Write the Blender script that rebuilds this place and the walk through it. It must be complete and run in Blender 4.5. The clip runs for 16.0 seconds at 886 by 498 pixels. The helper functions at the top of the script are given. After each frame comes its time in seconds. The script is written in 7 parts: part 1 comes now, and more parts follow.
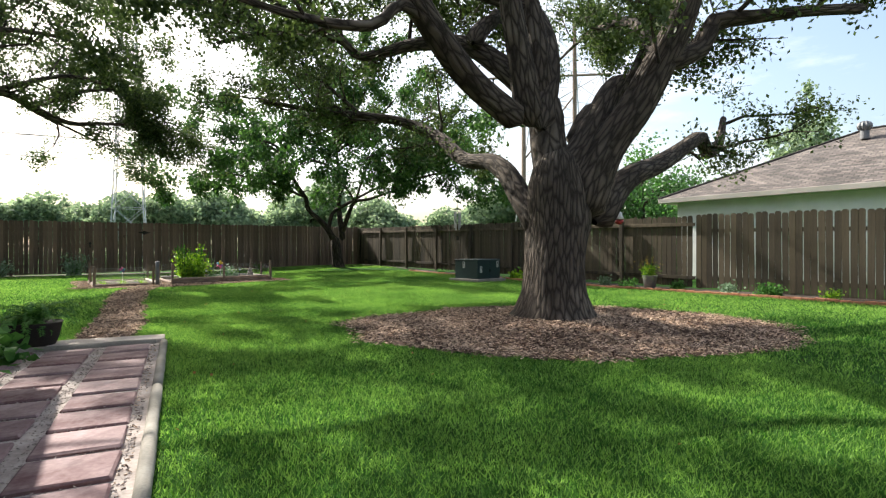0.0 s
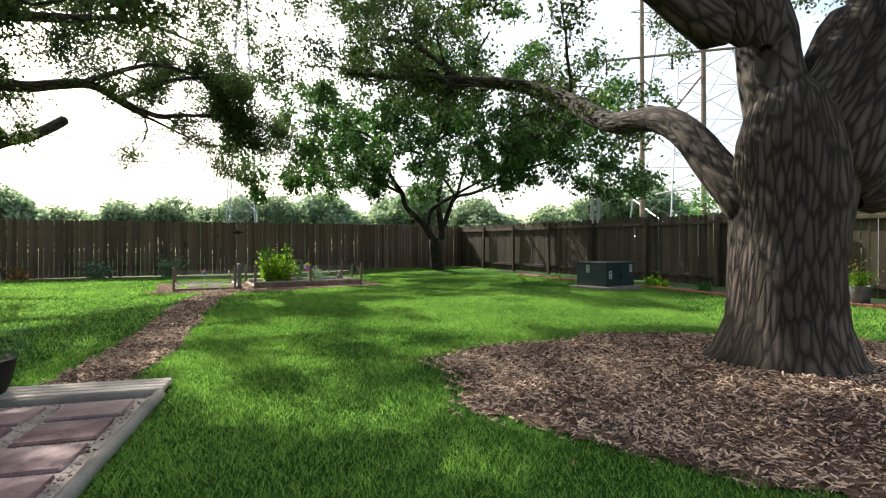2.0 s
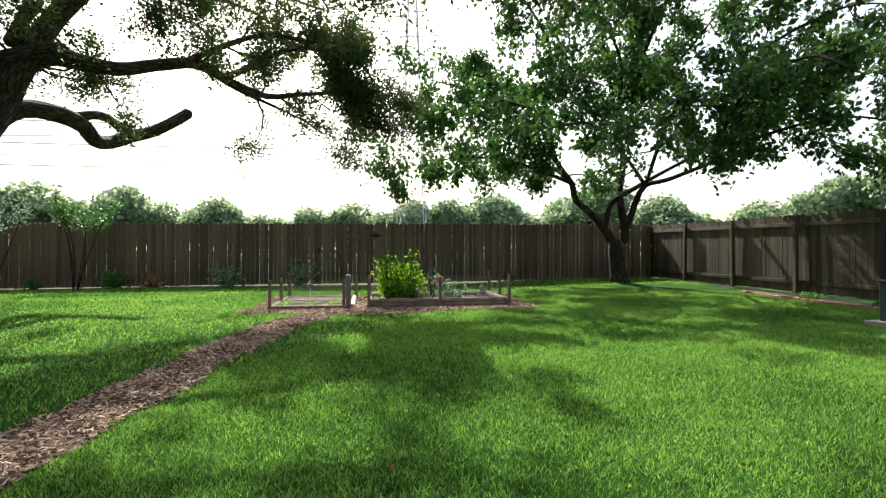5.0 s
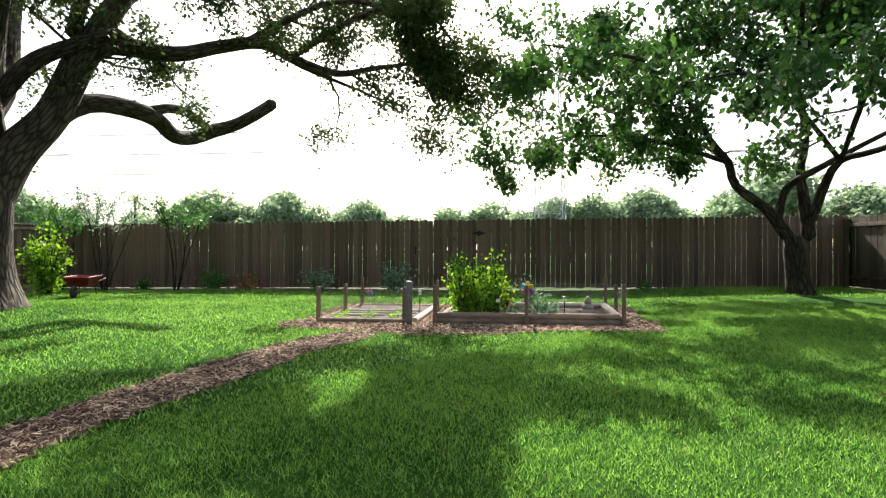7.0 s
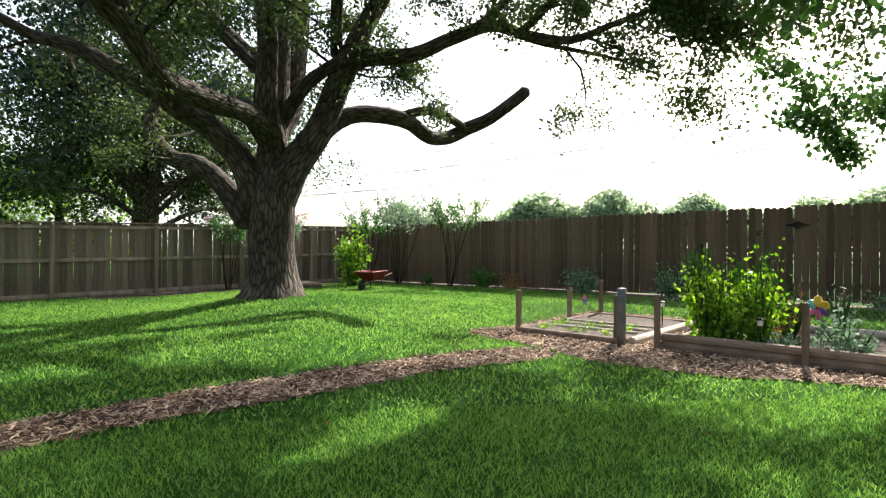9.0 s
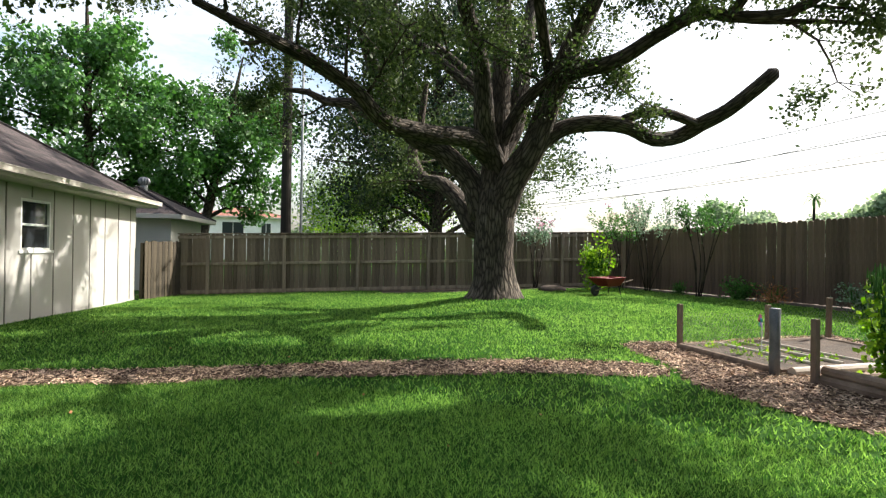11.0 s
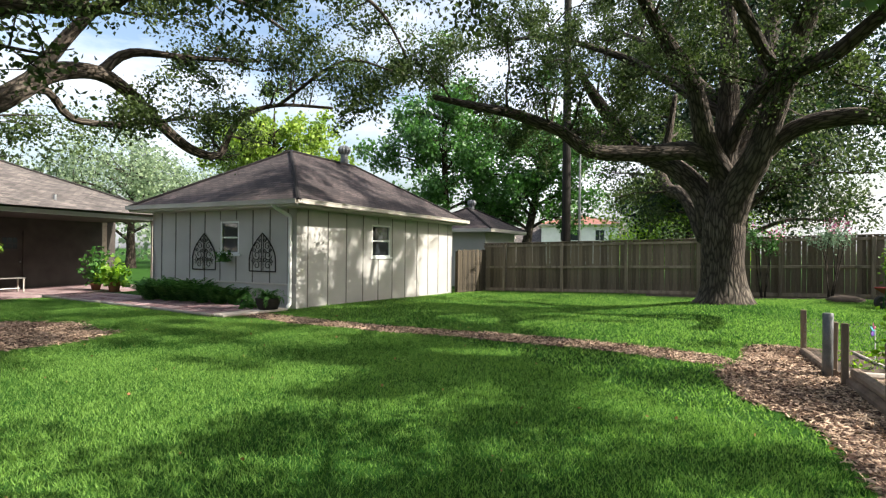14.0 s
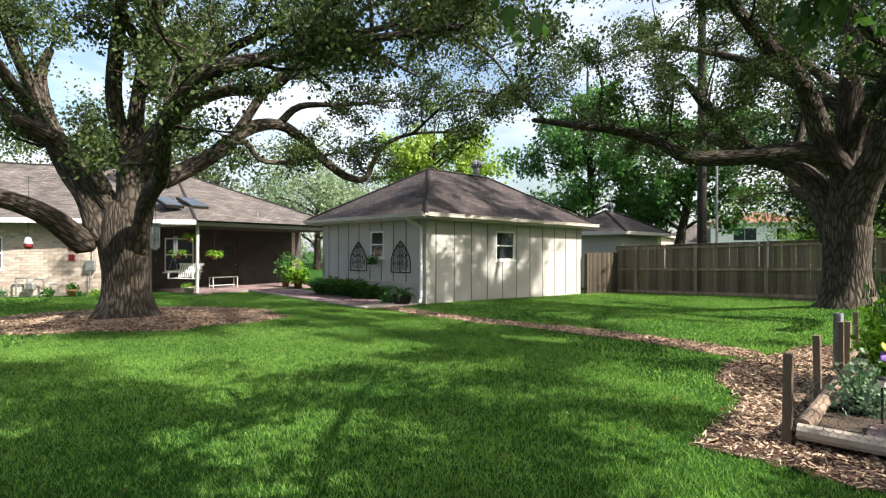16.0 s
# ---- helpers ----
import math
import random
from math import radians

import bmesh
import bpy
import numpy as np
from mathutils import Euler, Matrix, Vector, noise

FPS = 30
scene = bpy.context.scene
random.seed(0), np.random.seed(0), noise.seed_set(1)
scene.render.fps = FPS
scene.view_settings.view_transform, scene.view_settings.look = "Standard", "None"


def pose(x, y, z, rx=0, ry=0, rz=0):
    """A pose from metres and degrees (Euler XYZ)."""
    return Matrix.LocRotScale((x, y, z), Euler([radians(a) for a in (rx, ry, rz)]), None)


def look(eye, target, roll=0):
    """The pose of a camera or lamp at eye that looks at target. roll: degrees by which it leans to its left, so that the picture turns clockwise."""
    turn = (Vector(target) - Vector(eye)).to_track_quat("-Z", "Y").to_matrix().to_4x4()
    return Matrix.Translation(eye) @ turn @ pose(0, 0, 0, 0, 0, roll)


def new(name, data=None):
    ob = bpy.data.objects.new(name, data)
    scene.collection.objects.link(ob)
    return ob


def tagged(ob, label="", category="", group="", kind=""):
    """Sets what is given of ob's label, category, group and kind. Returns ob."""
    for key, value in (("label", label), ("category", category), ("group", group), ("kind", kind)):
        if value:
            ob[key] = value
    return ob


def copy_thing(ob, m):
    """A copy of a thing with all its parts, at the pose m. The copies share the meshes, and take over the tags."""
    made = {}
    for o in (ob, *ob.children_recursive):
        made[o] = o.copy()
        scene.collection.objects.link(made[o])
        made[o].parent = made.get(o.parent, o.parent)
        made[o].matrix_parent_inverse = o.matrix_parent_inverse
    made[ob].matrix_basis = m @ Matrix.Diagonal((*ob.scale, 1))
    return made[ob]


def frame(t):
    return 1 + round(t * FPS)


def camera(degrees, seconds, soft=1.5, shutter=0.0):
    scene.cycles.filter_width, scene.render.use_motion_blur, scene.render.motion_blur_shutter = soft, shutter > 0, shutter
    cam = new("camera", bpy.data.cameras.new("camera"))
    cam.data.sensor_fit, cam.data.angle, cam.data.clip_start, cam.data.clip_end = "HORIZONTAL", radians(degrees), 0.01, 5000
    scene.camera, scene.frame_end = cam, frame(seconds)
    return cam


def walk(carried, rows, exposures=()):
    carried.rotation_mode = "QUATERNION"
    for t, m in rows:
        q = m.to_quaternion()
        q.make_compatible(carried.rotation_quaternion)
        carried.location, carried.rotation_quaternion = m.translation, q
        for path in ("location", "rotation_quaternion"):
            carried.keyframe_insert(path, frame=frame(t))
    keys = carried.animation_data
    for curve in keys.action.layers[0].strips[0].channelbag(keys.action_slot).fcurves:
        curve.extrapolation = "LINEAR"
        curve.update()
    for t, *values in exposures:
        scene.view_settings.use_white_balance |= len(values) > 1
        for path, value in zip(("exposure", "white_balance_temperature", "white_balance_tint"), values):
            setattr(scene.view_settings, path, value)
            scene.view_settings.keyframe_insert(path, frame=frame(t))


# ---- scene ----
cam = camera(79.0, 16.0, 1.25)
METRES, EYE, TILT, LEAN, TURN = 22.0, 1.19, -1.1, 0.0, 0.0
ROWS = [
    (0.0, 0.0, 0.0, 0.0, 0.0, 1.29, 0.09),
    (0.5, -0.0046, 0.0316, -0.0008, 3.02, 1.35, 0.03),
    (1.0, -0.01, 0.0644, 0.0001, 5.35, 1.35, -0.05),
    (1.5, -0.0155, 0.096, 0.0017, 8.1, 1.37, -0.09),
    (2.0, -0.0214, 0.1305, 0.0026, 10.65, 1.36, -0.12),
    (2.5, -0.0288, 0.1657, 0.0035, 13.31, 1.48, -0.17),
    (3.0, -0.0365, 0.2027, 0.0045, 15.08, 1.73, -0.2),
    (3.5, -0.0447, 0.2367, 0.0065, 17.61, 1.69, -0.23),
    (4.0, -0.0506, 0.268, 0.0084, 21.62, 1.68, -0.33),
    (4.5, -0.0582, 0.302, 0.0096, 25.87, 1.66, -0.48),
    (7.0, -0.0885, 0.4676, 0.0148, 44.79, 1.4, -0.97),
    (7.5, -0.0916, 0.4979, 0.0143, 52.8, 1.2, -1.09),
    (8.0, -0.0964, 0.5281, 0.0144, 61.17, 1.0, -1.3),
    (8.5, -0.1013, 0.5586, 0.0156, 70.45, 0.77, -1.53),
    (9.0, -0.1112, 0.5839, 0.0163, 79.77, 0.56, -1.61),
    (9.5, -0.1126, 0.6077, 0.0176, 88.13, 0.35, -1.73),
    (10.0, -0.1054, 0.6325, 0.0198, 97.03, 0.1, -1.85),
    (12.5, -0.0813, 0.7833, 0.0296, 131.77, -0.44, -1.63),
    (13.0, -0.0799, 0.816, 0.0306, 138.23, -0.52, -1.46),
    (13.5, -0.0825, 0.8457, 0.0315, 144.99, -0.7, -1.29),
    (14.0, -0.0842, 0.8739, 0.0324, 149.66, -0.75, -1.12),
    (14.5, -0.0879, 0.9035, 0.0335, 155.25, -0.71, -0.89),
    (15.0, -0.0955, 0.934, 0.0354, 160.62, -0.71, -0.71),
    (15.5, -0.1028, 0.9582, 0.0371, 164.63, -0.74, -0.55),
    (16.0, -0.1137, 0.9796, 0.0382, 167.45, -0.81, -0.38),
]
walk(cam, [(t, pose(0, 0, EYE, TILT, LEAN, TURN) @ pose(METRES * x, METRES * y, METRES * z, 90 + pitch, roll, yaw)) for t, x, y, z, yaw, pitch, roll in ROWS],
     [(0.0, 1.24), (4.5, 1.16), (7.0, 1.44), (9.5, 1.38), (12.5, 1.16), (16.0, 1.18)])

# ---- world, sun, exposure ----
SUN_YAW, SUN_UP = 47.0, 41.0


def make_world():
    w = bpy.data.worlds.new("sky")
    w.use_nodes = True
    scene.world = w
    nt = w.node_tree
    nt.nodes.clear()
    out = nt.nodes.new("ShaderNodeOutputWorld")
    bg = nt.nodes.new("ShaderNodeBackground")
    sky = nt.nodes.new("ShaderNodeTexSky")
    sky.sky_type = "NISHITA"
    sky.sun_disc = False
    sky.sun_elevation = radians(SUN_UP)
    sky.sun_rotation = radians(-SUN_YAW)
    sky.dust_density = 4.0
    sky.air_density = 1.2
    # thin broken cloud, the same all round
    tc = nt.nodes.new("ShaderNodeTexCoord")
    mp = nt.nodes.new("ShaderNodeMapping")
    mp.inputs["Scale"].default_value = (1.0, 1.0, 3.2)
    nz = nt.nodes.new("ShaderNodeTexNoise")
    nz.inputs["Scale"].default_value = 2.1
    nz.inputs["Detail"].default_value = 7.0
    nz.inputs["Roughness"].default_value = 0.62
    rp = nt.nodes.new("ShaderNodeValToRGB")
    rp.color_ramp.elements[0].position = 0.42
    rp.color_ramp.elements[1].position = 0.70
    mix = nt.nodes.new("ShaderNodeMix")
    mix.data_type = "RGBA"
    mix.inputs[7].default_value = (5.2, 5.35, 5.6, 1)
    L = nt.links.new
    L(tc.outputs["Generated"], mp.inputs["Vector"])
    L(mp.outputs["Vector"], nz.inputs["Vector"])
    L(nz.outputs["Fac"], rp.inputs["Fac"])
    L(rp.outputs["Color"], mix.inputs[0])
    L(sky.outputs["Color"], mix.inputs[6])
    L(mix.outputs[2], bg.inputs["Color"])
    bg.inputs["Strength"].default_value = 0.125
    L(bg.outputs["Background"], out.inputs["Surface"])


make_world()
sun_data = bpy.data.lights.new("sun", "SUN")
sun_data.energy = 5.0
sun_data.angle = radians(0.55)
sun_data.color = (1.0, 0.95, 0.86)
sun = new("sun", sun_data)
_az = radians(SUN_YAW)
sun_dir = Vector((-math.sin(_az) * math.cos(radians(SUN_UP)), math.cos(_az) * math.cos(radians(SUN_UP)), math.sin(radians(SUN_UP))))
sun.matrix_world = look(sun_dir * 60, (0, 0, 0))


# ---- materials ----
def material(name, dark, light, rough=0.8, scale=4.0, fine=60.0, bump=0.2, stretch=(1, 1, 1), metal=0.0, leaf=0.0, vary=0.0, detail=5.0, spec=0.4, distance=0.01, island=False):
    """A surface with two scales of variation between two colours, fine relief, and, per object or island, a change of tone."""
    m = bpy.data.materials.new(name)
    m.use_nodes = True
    nt = m.node_tree
    L = nt.links.new
    b = nt.nodes["Principled BSDF"]
    b.inputs["Roughness"].default_value = rough
    b.inputs["Metallic"].default_value = metal
    b.inputs["Specular IOR Level"].default_value = spec
    tc = nt.nodes.new("ShaderNodeTexCoord")
    mp = nt.nodes.new("ShaderNodeMapping")
    mp.inputs["Scale"].default_value = stretch
    L(tc.outputs["Object"], mp.inputs["Vector"])
    n1 = nt.nodes.new("ShaderNodeTexNoise")
    n1.inputs["Scale"].default_value = scale
    n1.inputs["Detail"].default_value = detail
    n2 = nt.nodes.new("ShaderNodeTexNoise")
    n2.inputs["Scale"].default_value = fine
    n2.inputs["Detail"].default_value = 3.0
    L(mp.outputs["Vector"], n1.inputs["Vector"])
    L(mp.outputs["Vector"], n2.inputs["Vector"])
    add = nt.nodes.new("ShaderNodeMath")
    add.operation = "MULTIPLY_ADD"
    L(n2.outputs["Fac"], add.inputs[0])
    add.inputs[1].default_value = 0.45
    L(n1.outputs["Fac"], add.inputs[2])
    last = add.outputs[0]
    if vary or island:
        if island:
            oi = nt.nodes.new("ShaderNodeNewGeometry")
            rnd = oi.outputs["Random Per Island"]
        else:
            oi = nt.nodes.new("ShaderNodeObjectInfo")
            rnd = oi.outputs["Random"]
        va = nt.nodes.new("ShaderNodeMath")
        va.operation = "MULTIPLY_ADD"
        L(rnd, va.inputs[0])
        va.inputs[1].default_value = vary
        L(last, va.inputs[2])
        sb = nt.nodes.new("ShaderNodeMath")
        sb.operation = "SUBTRACT"
        L(va.outputs[0], sb.inputs[0])
        sb.inputs[1].default_value = vary * 0.5
        last = sb.outputs[0]
    rp = nt.nodes.new("ShaderNodeValToRGB")
    rp.color_ramp.elements[0].position = 0.45
    rp.color_ramp.elements[1].position = 1.0
    rp.color_ramp.elements[0].color = (*dark, 1)
    rp.color_ramp.elements[1].color = (*light, 1)
    L(last, rp.inputs["Fac"])
    colour = rp.outputs["Color"]
    L(colour, b.inputs["Base Color"])
    if bump:
        bp = nt.nodes.new("ShaderNodeBump")
        bp.inputs["Strength"].default_value = bump
        bp.inputs["Distance"].default_value = distance
        L(add.outputs[0], bp.inputs["Height"])
        L(bp.outputs["Normal"], b.inputs["Normal"])
    if leaf:
        tr = nt.nodes.new("ShaderNodeBsdfTranslucent")
        ms = nt.nodes.new("ShaderNodeMixShader")
        ms.inputs[0].default_value = leaf
        hs = nt.nodes.new("ShaderNodeHueSaturation")
        hs.inputs["Saturation"].default_value = 1.1
        hs.inputs["Value"].default_value = 1.5
        L(colour, hs.inputs["Color"])
        L(hs.outputs["Color"], tr.inputs["Color"])
        L(b.outputs["BSDF"], ms.inputs[1])
        L(tr.outputs["BSDF"], ms.inputs[2])
        L(ms.outputs[0], nt.nodes["Material Output"].inputs["Surface"])
    return m


def bark_material(name, dark, light):
    """Ridged bark: long cells up the limb, deep cracks, pale lichen on the plates."""
    m = bpy.data.materials.new(name)
    m.use_nodes = True
    nt = m.node_tree
    L = nt.links.new
    b = nt.nodes["Principled BSDF"]
    b.inputs["Roughness"].default_value = 0.9
    b.inputs["Specular IOR Level"].default_value = 0.2
    uv = nt.nodes.new("ShaderNodeUVMap")
    mp = nt.nodes.new("ShaderNodeMapping")
    mp.inputs["Scale"].default_value = (34.0, 6.0, 1.0)
    L(uv.outputs["UV"], mp.inputs["Vector"])
    dn = nt.nodes.new("ShaderNodeTexNoise")
    dn.inputs["Scale"].default_value = 0.7
    dn.inputs["Detail"].default_value = 8
    dn.inputs["Roughness"].default_value = 0.7
    L(mp.outputs["Vector"], dn.inputs["Vector"])
    mx = nt.nodes.new("ShaderNodeMix")
    mx.data_type = "VECTOR"
    mx.inputs[0].default_value = 0.48
    L(mp.outputs["Vector"], mx.inputs[4])
    L(dn.outputs["Color"], mx.inputs[5])
    vo = nt.nodes.new("ShaderNodeTexVoronoi")
    vo.feature = "DISTANCE_TO_EDGE"
    vo.inputs["Scale"].default_value = 1.0
    L(mx.outputs[1], vo.inputs["Vector"])
    tc = nt.nodes.new("ShaderNodeTexCoord")
    big = nt.nodes.new("ShaderNodeTexNoise")
    big.inputs["Scale"].default_value = 1.3
    big.inputs["Detail"].default_value = 6
    L(tc.outputs["Object"], big.inputs["Vector"])
    r1 = nt.nodes.new("ShaderNodeValToRGB")
    r1.color_ramp.elements[0].position = 0.02
    r1.color_ramp.elements[1].position = 0.22
    r1.color_ramp.elements[0].color = (*[c * 0.30 for c in dark], 1)
    r1.color_ramp.elements[1].color = (*dark, 1)
    L(vo.outputs["Distance"], r1.inputs["Fac"])
    r2 = nt.nodes.new("ShaderNodeValToRGB")
    r2.color_ramp.elements[0].position = 0.45
    r2.color_ramp.elements[1].position = 0.7
    L(big.outputs["Fac"], r2.inputs["Fac"])
    mc = nt.nodes.new("ShaderNodeMix")
    mc.data_type = "RGBA"
    mc.blend_type = "MIX"
    ml = nt.nodes.new("ShaderNodeMath")
    ml.operation = "MULTIPLY"
    L(r2.outputs["Color"], ml.inputs[0])
    L(vo.outputs["Distance"], ml.inputs[1])
    L(ml.outputs[0], mc.inputs[0])
    L(r1.outputs["Color"], mc.inputs[6])
    mc.inputs[7].default_value = (*light, 1)
    L(mc.outputs[2], b.inputs["Base Color"])
    bp = nt.nodes.new("ShaderNodeBump")
    bp.inputs["Strength"].default_value = 1.0
    bp.inputs["Distance"].default_value = 0.05
    L(vo.outputs["Distance"], bp.inputs["Height"])
    L(bp.outputs["Normal"], b.inputs["Normal"])
    return m


def glass_material(name):
    m = bpy.data.materials.new(name)
    m.use_nodes = True
    b = m.node_tree.nodes["Principled BSDF"]
    b.inputs["Base Color"].default_value = (0.03, 0.035, 0.04, 1)
    b.inputs["Roughness"].default_value = 0.04
    b.inputs["Specular IOR Level"].default_value = 0.9
    return m


def shingle_material(name, dark, light):
    """Asphalt shingles: rows and tabs laid by the roof's own UV, in metres."""
    m = material(name, dark, light, rough=0.95, scale=1.4, fine=45, bump=0.25)
    nt = m.node_tree
    L = nt.links.new
    b = nt.nodes["Principled BSDF"]
    uv = nt.nodes.new("ShaderNodeUVMap")
    br = nt.nodes.new("ShaderNodeTexBrick")
    br.inputs["Scale"].default_value = 1.0
    br.inputs["Brick Width"].default_value = 0.30
    br.inputs["Row Height"].default_value = 0.14
    br.inputs["Mortar Size"].default_value = 0.012
    br.inputs["Color1"].default_value = (0.6, 0.6, 0.6, 1)
    br.inputs["Color2"].default_value = (1.4, 1.32, 1.28, 1)
    br.inputs["Mortar"].default_value = (0.22, 0.22, 0.22, 1)
    L(uv.outputs["UV"], br.inputs["Vector"])
    mix = nt.nodes.new("ShaderNodeMix")
    mix.data_type = "RGBA"
    mix.blend_type = "MULTIPLY"
    mix.inputs[0].default_value = 1.0
    old = b.inputs["Base Color"].links[0].from_socket
    L(old, mix.inputs[6])
    L(br.outputs["Color"], mix.inputs[7])
    L(mix.outputs[2], b.inputs["Base Color"])
    return m


M_SOIL = material("lawn_soil", (0.012, 0.04, 0.006), (0.04, 0.10, 0.018), 0.95, 1.5, 90, 0.4, spec=0.03)
M_GRASS = material("grass_blade", (0.030, 0.098, 0.018), (0.235, 0.395, 0.09), 0.7, 0.45, 6.0, 0.0, leaf=0.45, vary=0.8, island=True, spec=0.1)
M_MULCH = material("mulch_base", (0.03, 0.016, 0.01), (0.16, 0.09, 0.06), 0.95, 3.0, 55, 0.8, distance=0.03)
M_CHIP = material("mulch_chip", (0.05, 0.024, 0.014), (0.66, 0.48, 0.34), 0.9, 1.2, 40, 0.2, vary=0.9, island=True)
M_DIRT = material("bed_soil", (0.02, 0.014, 0.01), (0.10, 0.07, 0.05), 0.95, 5.0, 40, 0.9, distance=0.03)
M_FENCE_DARK = material("fence_dark_stained", (0.062, 0.042, 0.032), (0.23, 0.155, 0.112), 0.85, 2.2, 30, 0.35, (3.5, 3.5, 0.25), vary=0.30)
M_FENCE_GREEN = material("fence_mossy_grey", (0.022, 0.018, 0.012), (0.115, 0.09, 0.058), 0.9, 1.8, 30, 0.35, (3.5, 3.5, 0.25), vary=0.35)
M_FENCE_POST = material("fence_post_tan", (0.11, 0.085, 0.062), (0.36, 0.285, 0.215), 0.88, 2.0, 30, 0.35, (3.5, 3.5, 0.25), vary=0.3)
M_FENCE_TAN = material("fence_weathered_tan", (0.068, 0.05, 0.036), (0.27, 0.205, 0.15), 0.88, 2.0, 30, 0.35, (3.5, 3.5, 0.25), vary=0.35)
M_BARK_OAK = bark_material("oak_bark", (0.088, 0.070, 0.055), (0.36, 0.31, 0.25))
M_BARK_GREY = bark_material("smooth_grey_bark", (0.06, 0.046, 0.035), (0.18, 0.15, 0.12))
M_OAK_LEAF = material("oak_leaf", (0.024, 0.045, 0.014), (0.095, 0.135, 0.040), 0.6, 0.5, 5, 0.0, leaf=0.30, vary=0.5, island=True, spec=0.25)
M_BIG_LEAF = material("broad_leaf", (0.022, 0.06, 0.016), (0.085, 0.17, 0.04), 0.55, 0.5, 5, 0.0, leaf=0.28, vary=0.5, island=True, spec=0.25)
M_BRIGHT_LEAF = material("bright_leaf", (0.075, 0.19, 0.016), (0.30, 0.46, 0.06), 0.5, 0.6, 5, 0.0, leaf=0.5, vary=0.5, island=True)
# paler than the foliage itself: distance haze is put into this leaf colour
M_HAZED_LEAF = material("hazed_leaf", (0.11, 0.165, 0.10), (0.30, 0.38, 0.22), 0.7, 0.3, 3, 0.0, leaf=0.4, vary=0.6, island=True)
M_SIDING = material("painted_siding", (0.36, 0.345, 0.32), (0.48, 0.465, 0.435), 0.6, 0.9, 45, 0.08)
M_GAP = material("siding_joint", (0.12, 0.11, 0.10), (0.2, 0.19, 0.17), 0.8, 4, 40, 0.1)
M_TRIM = material("painted_trim", (0.40, 0.37, 0.32), (0.52, 0.48, 0.42), 0.45, 1.5, 40, 0.05)
M_WHITE = material("white_paint", (0.68, 0.68, 0.66), (0.82, 0.82, 0.80), 0.45, 2, 50, 0.05)
M_SHINGLE = shingle_material("roof_shingle", (0.026, 0.020, 0.020), (0.08, 0.063, 0.062))
M_SHINGLE_B = shingle_material("roof_shingle_tan", (0.062, 0.055, 0.05), (0.17, 0.15, 0.138))
M_GLASS = glass_material("window_glass")
M_BRICK = material("buff_brick", (0.36, 0.28, 0.23), (0.64, 0.55, 0.47), 0.9, 6, 60, 0.3, vary=0.45)
M_MORTAR = material("mortar", (0.35, 0.31, 0.27), (0.5, 0.46, 0.41), 0.95, 8, 60, 0.3)
M_IRON = material("black_iron", (0.012, 0.011, 0.010), (0.04, 0.036, 0.032), 0.6, 8, 60, 0.1, metal=0.5)
M_GALV = material("galvanised_steel", (0.30, 0.31, 0.32), (0.5, 0.51, 0.52), 0.4, 5, 50, 0.05, metal=0.8)
M_WIRE = material("dull_dark_wire", (0.09, 0.095, 0.10), (0.22, 0.225, 0.23), 0.55, 6, 90, 0.5, metal=0.5)
M_CABINET = material("green_cabinet_paint", (0.012, 0.028, 0.027), (0.032, 0.058, 0.055), 0.4, 1.5, 40, 0.05)
M_CONCRETE = material("concrete", (0.16, 0.145, 0.12), (0.34, 0.315, 0.27), 0.9, 3, 60, 0.3)
M_PAVER = material("red_paver", (0.10, 0.042, 0.045), (0.34, 0.25, 0.245), 0.85, 2.6, 30, 0.25, vary=0.3)
M_GRIT = material("paver_grit", (0.20, 0.16, 0.14), (0.50, 0.44, 0.40), 0.95, 5, 60, 0.6)
M_LOG = material("landscape_timber", (0.10, 0.065, 0.045), (0.30, 0.22, 0.165), 0.9, 2, 40, 0.3, (0.4, 4, 4), vary=0.3)
M_POST = material("stake_wood", (0.08, 0.055, 0.042), (0.26, 0.19, 0.14), 0.9, 2, 40, 0.3, (4, 4, 0.4), vary=0.2)
M_PALE_LOG = material("bleached_timber", (0.34, 0.28, 0.23), (0.62, 0.55, 0.48), 0.9, 2, 40, 0.3, vary=0.2)
M_RED = material("red_paint", (0.15, 0.010, 0.012), (0.26, 0.022, 0.022), 0.5, 3, 40, 0.1)
M_BLACK = material("black_rubber", (0.01, 0.01, 0.01), (0.03, 0.03, 0.03), 0.7, 4, 50, 0.1)
M_TERRA = material("terracotta", (0.30, 0.11, 0.06), (0.45, 0.20, 0.12), 0.85, 4, 50, 0.15)
M_POLE = material("creosote_pole", (0.010, 0.008, 0.006), (0.03, 0.024, 0.019), 0.9, 2, 40, 0.3, (4, 4, 0.2))
M_YELLOW = material("yellow_petal", (0.55, 0.36, 0.03), (0.75, 0.55, 0.06), 0.5, 4, 30, 0)
M_PINK = material("pink_petal", (0.55, 0.06, 0.22), (0.75, 0.2, 0.4), 0.5, 4, 30, 0)
M_TEAL = material("teal_petal", (0.05, 0.35, 0.42), (0.12, 0.5, 0.6), 0.5, 4, 30, 0)
M_PURPLE = material("purple_petal", (0.12, 0.05, 0.3), (0.25, 0.12, 0.5), 0.5, 4, 30, 0)
M_DRY = material("dry_stem", (0.20, 0.08, 0.03), (0.42, 0.22, 0.10), 0.8, 4, 30, 0, leaf=0.2, vary=0.4, island=True)
M_SAGE = material("sage_leaf", (0.10, 0.17, 0.10), (0.26, 0.36, 0.24), 0.7, 2, 20, 0, leaf=0.25, vary=0.4, island=True)
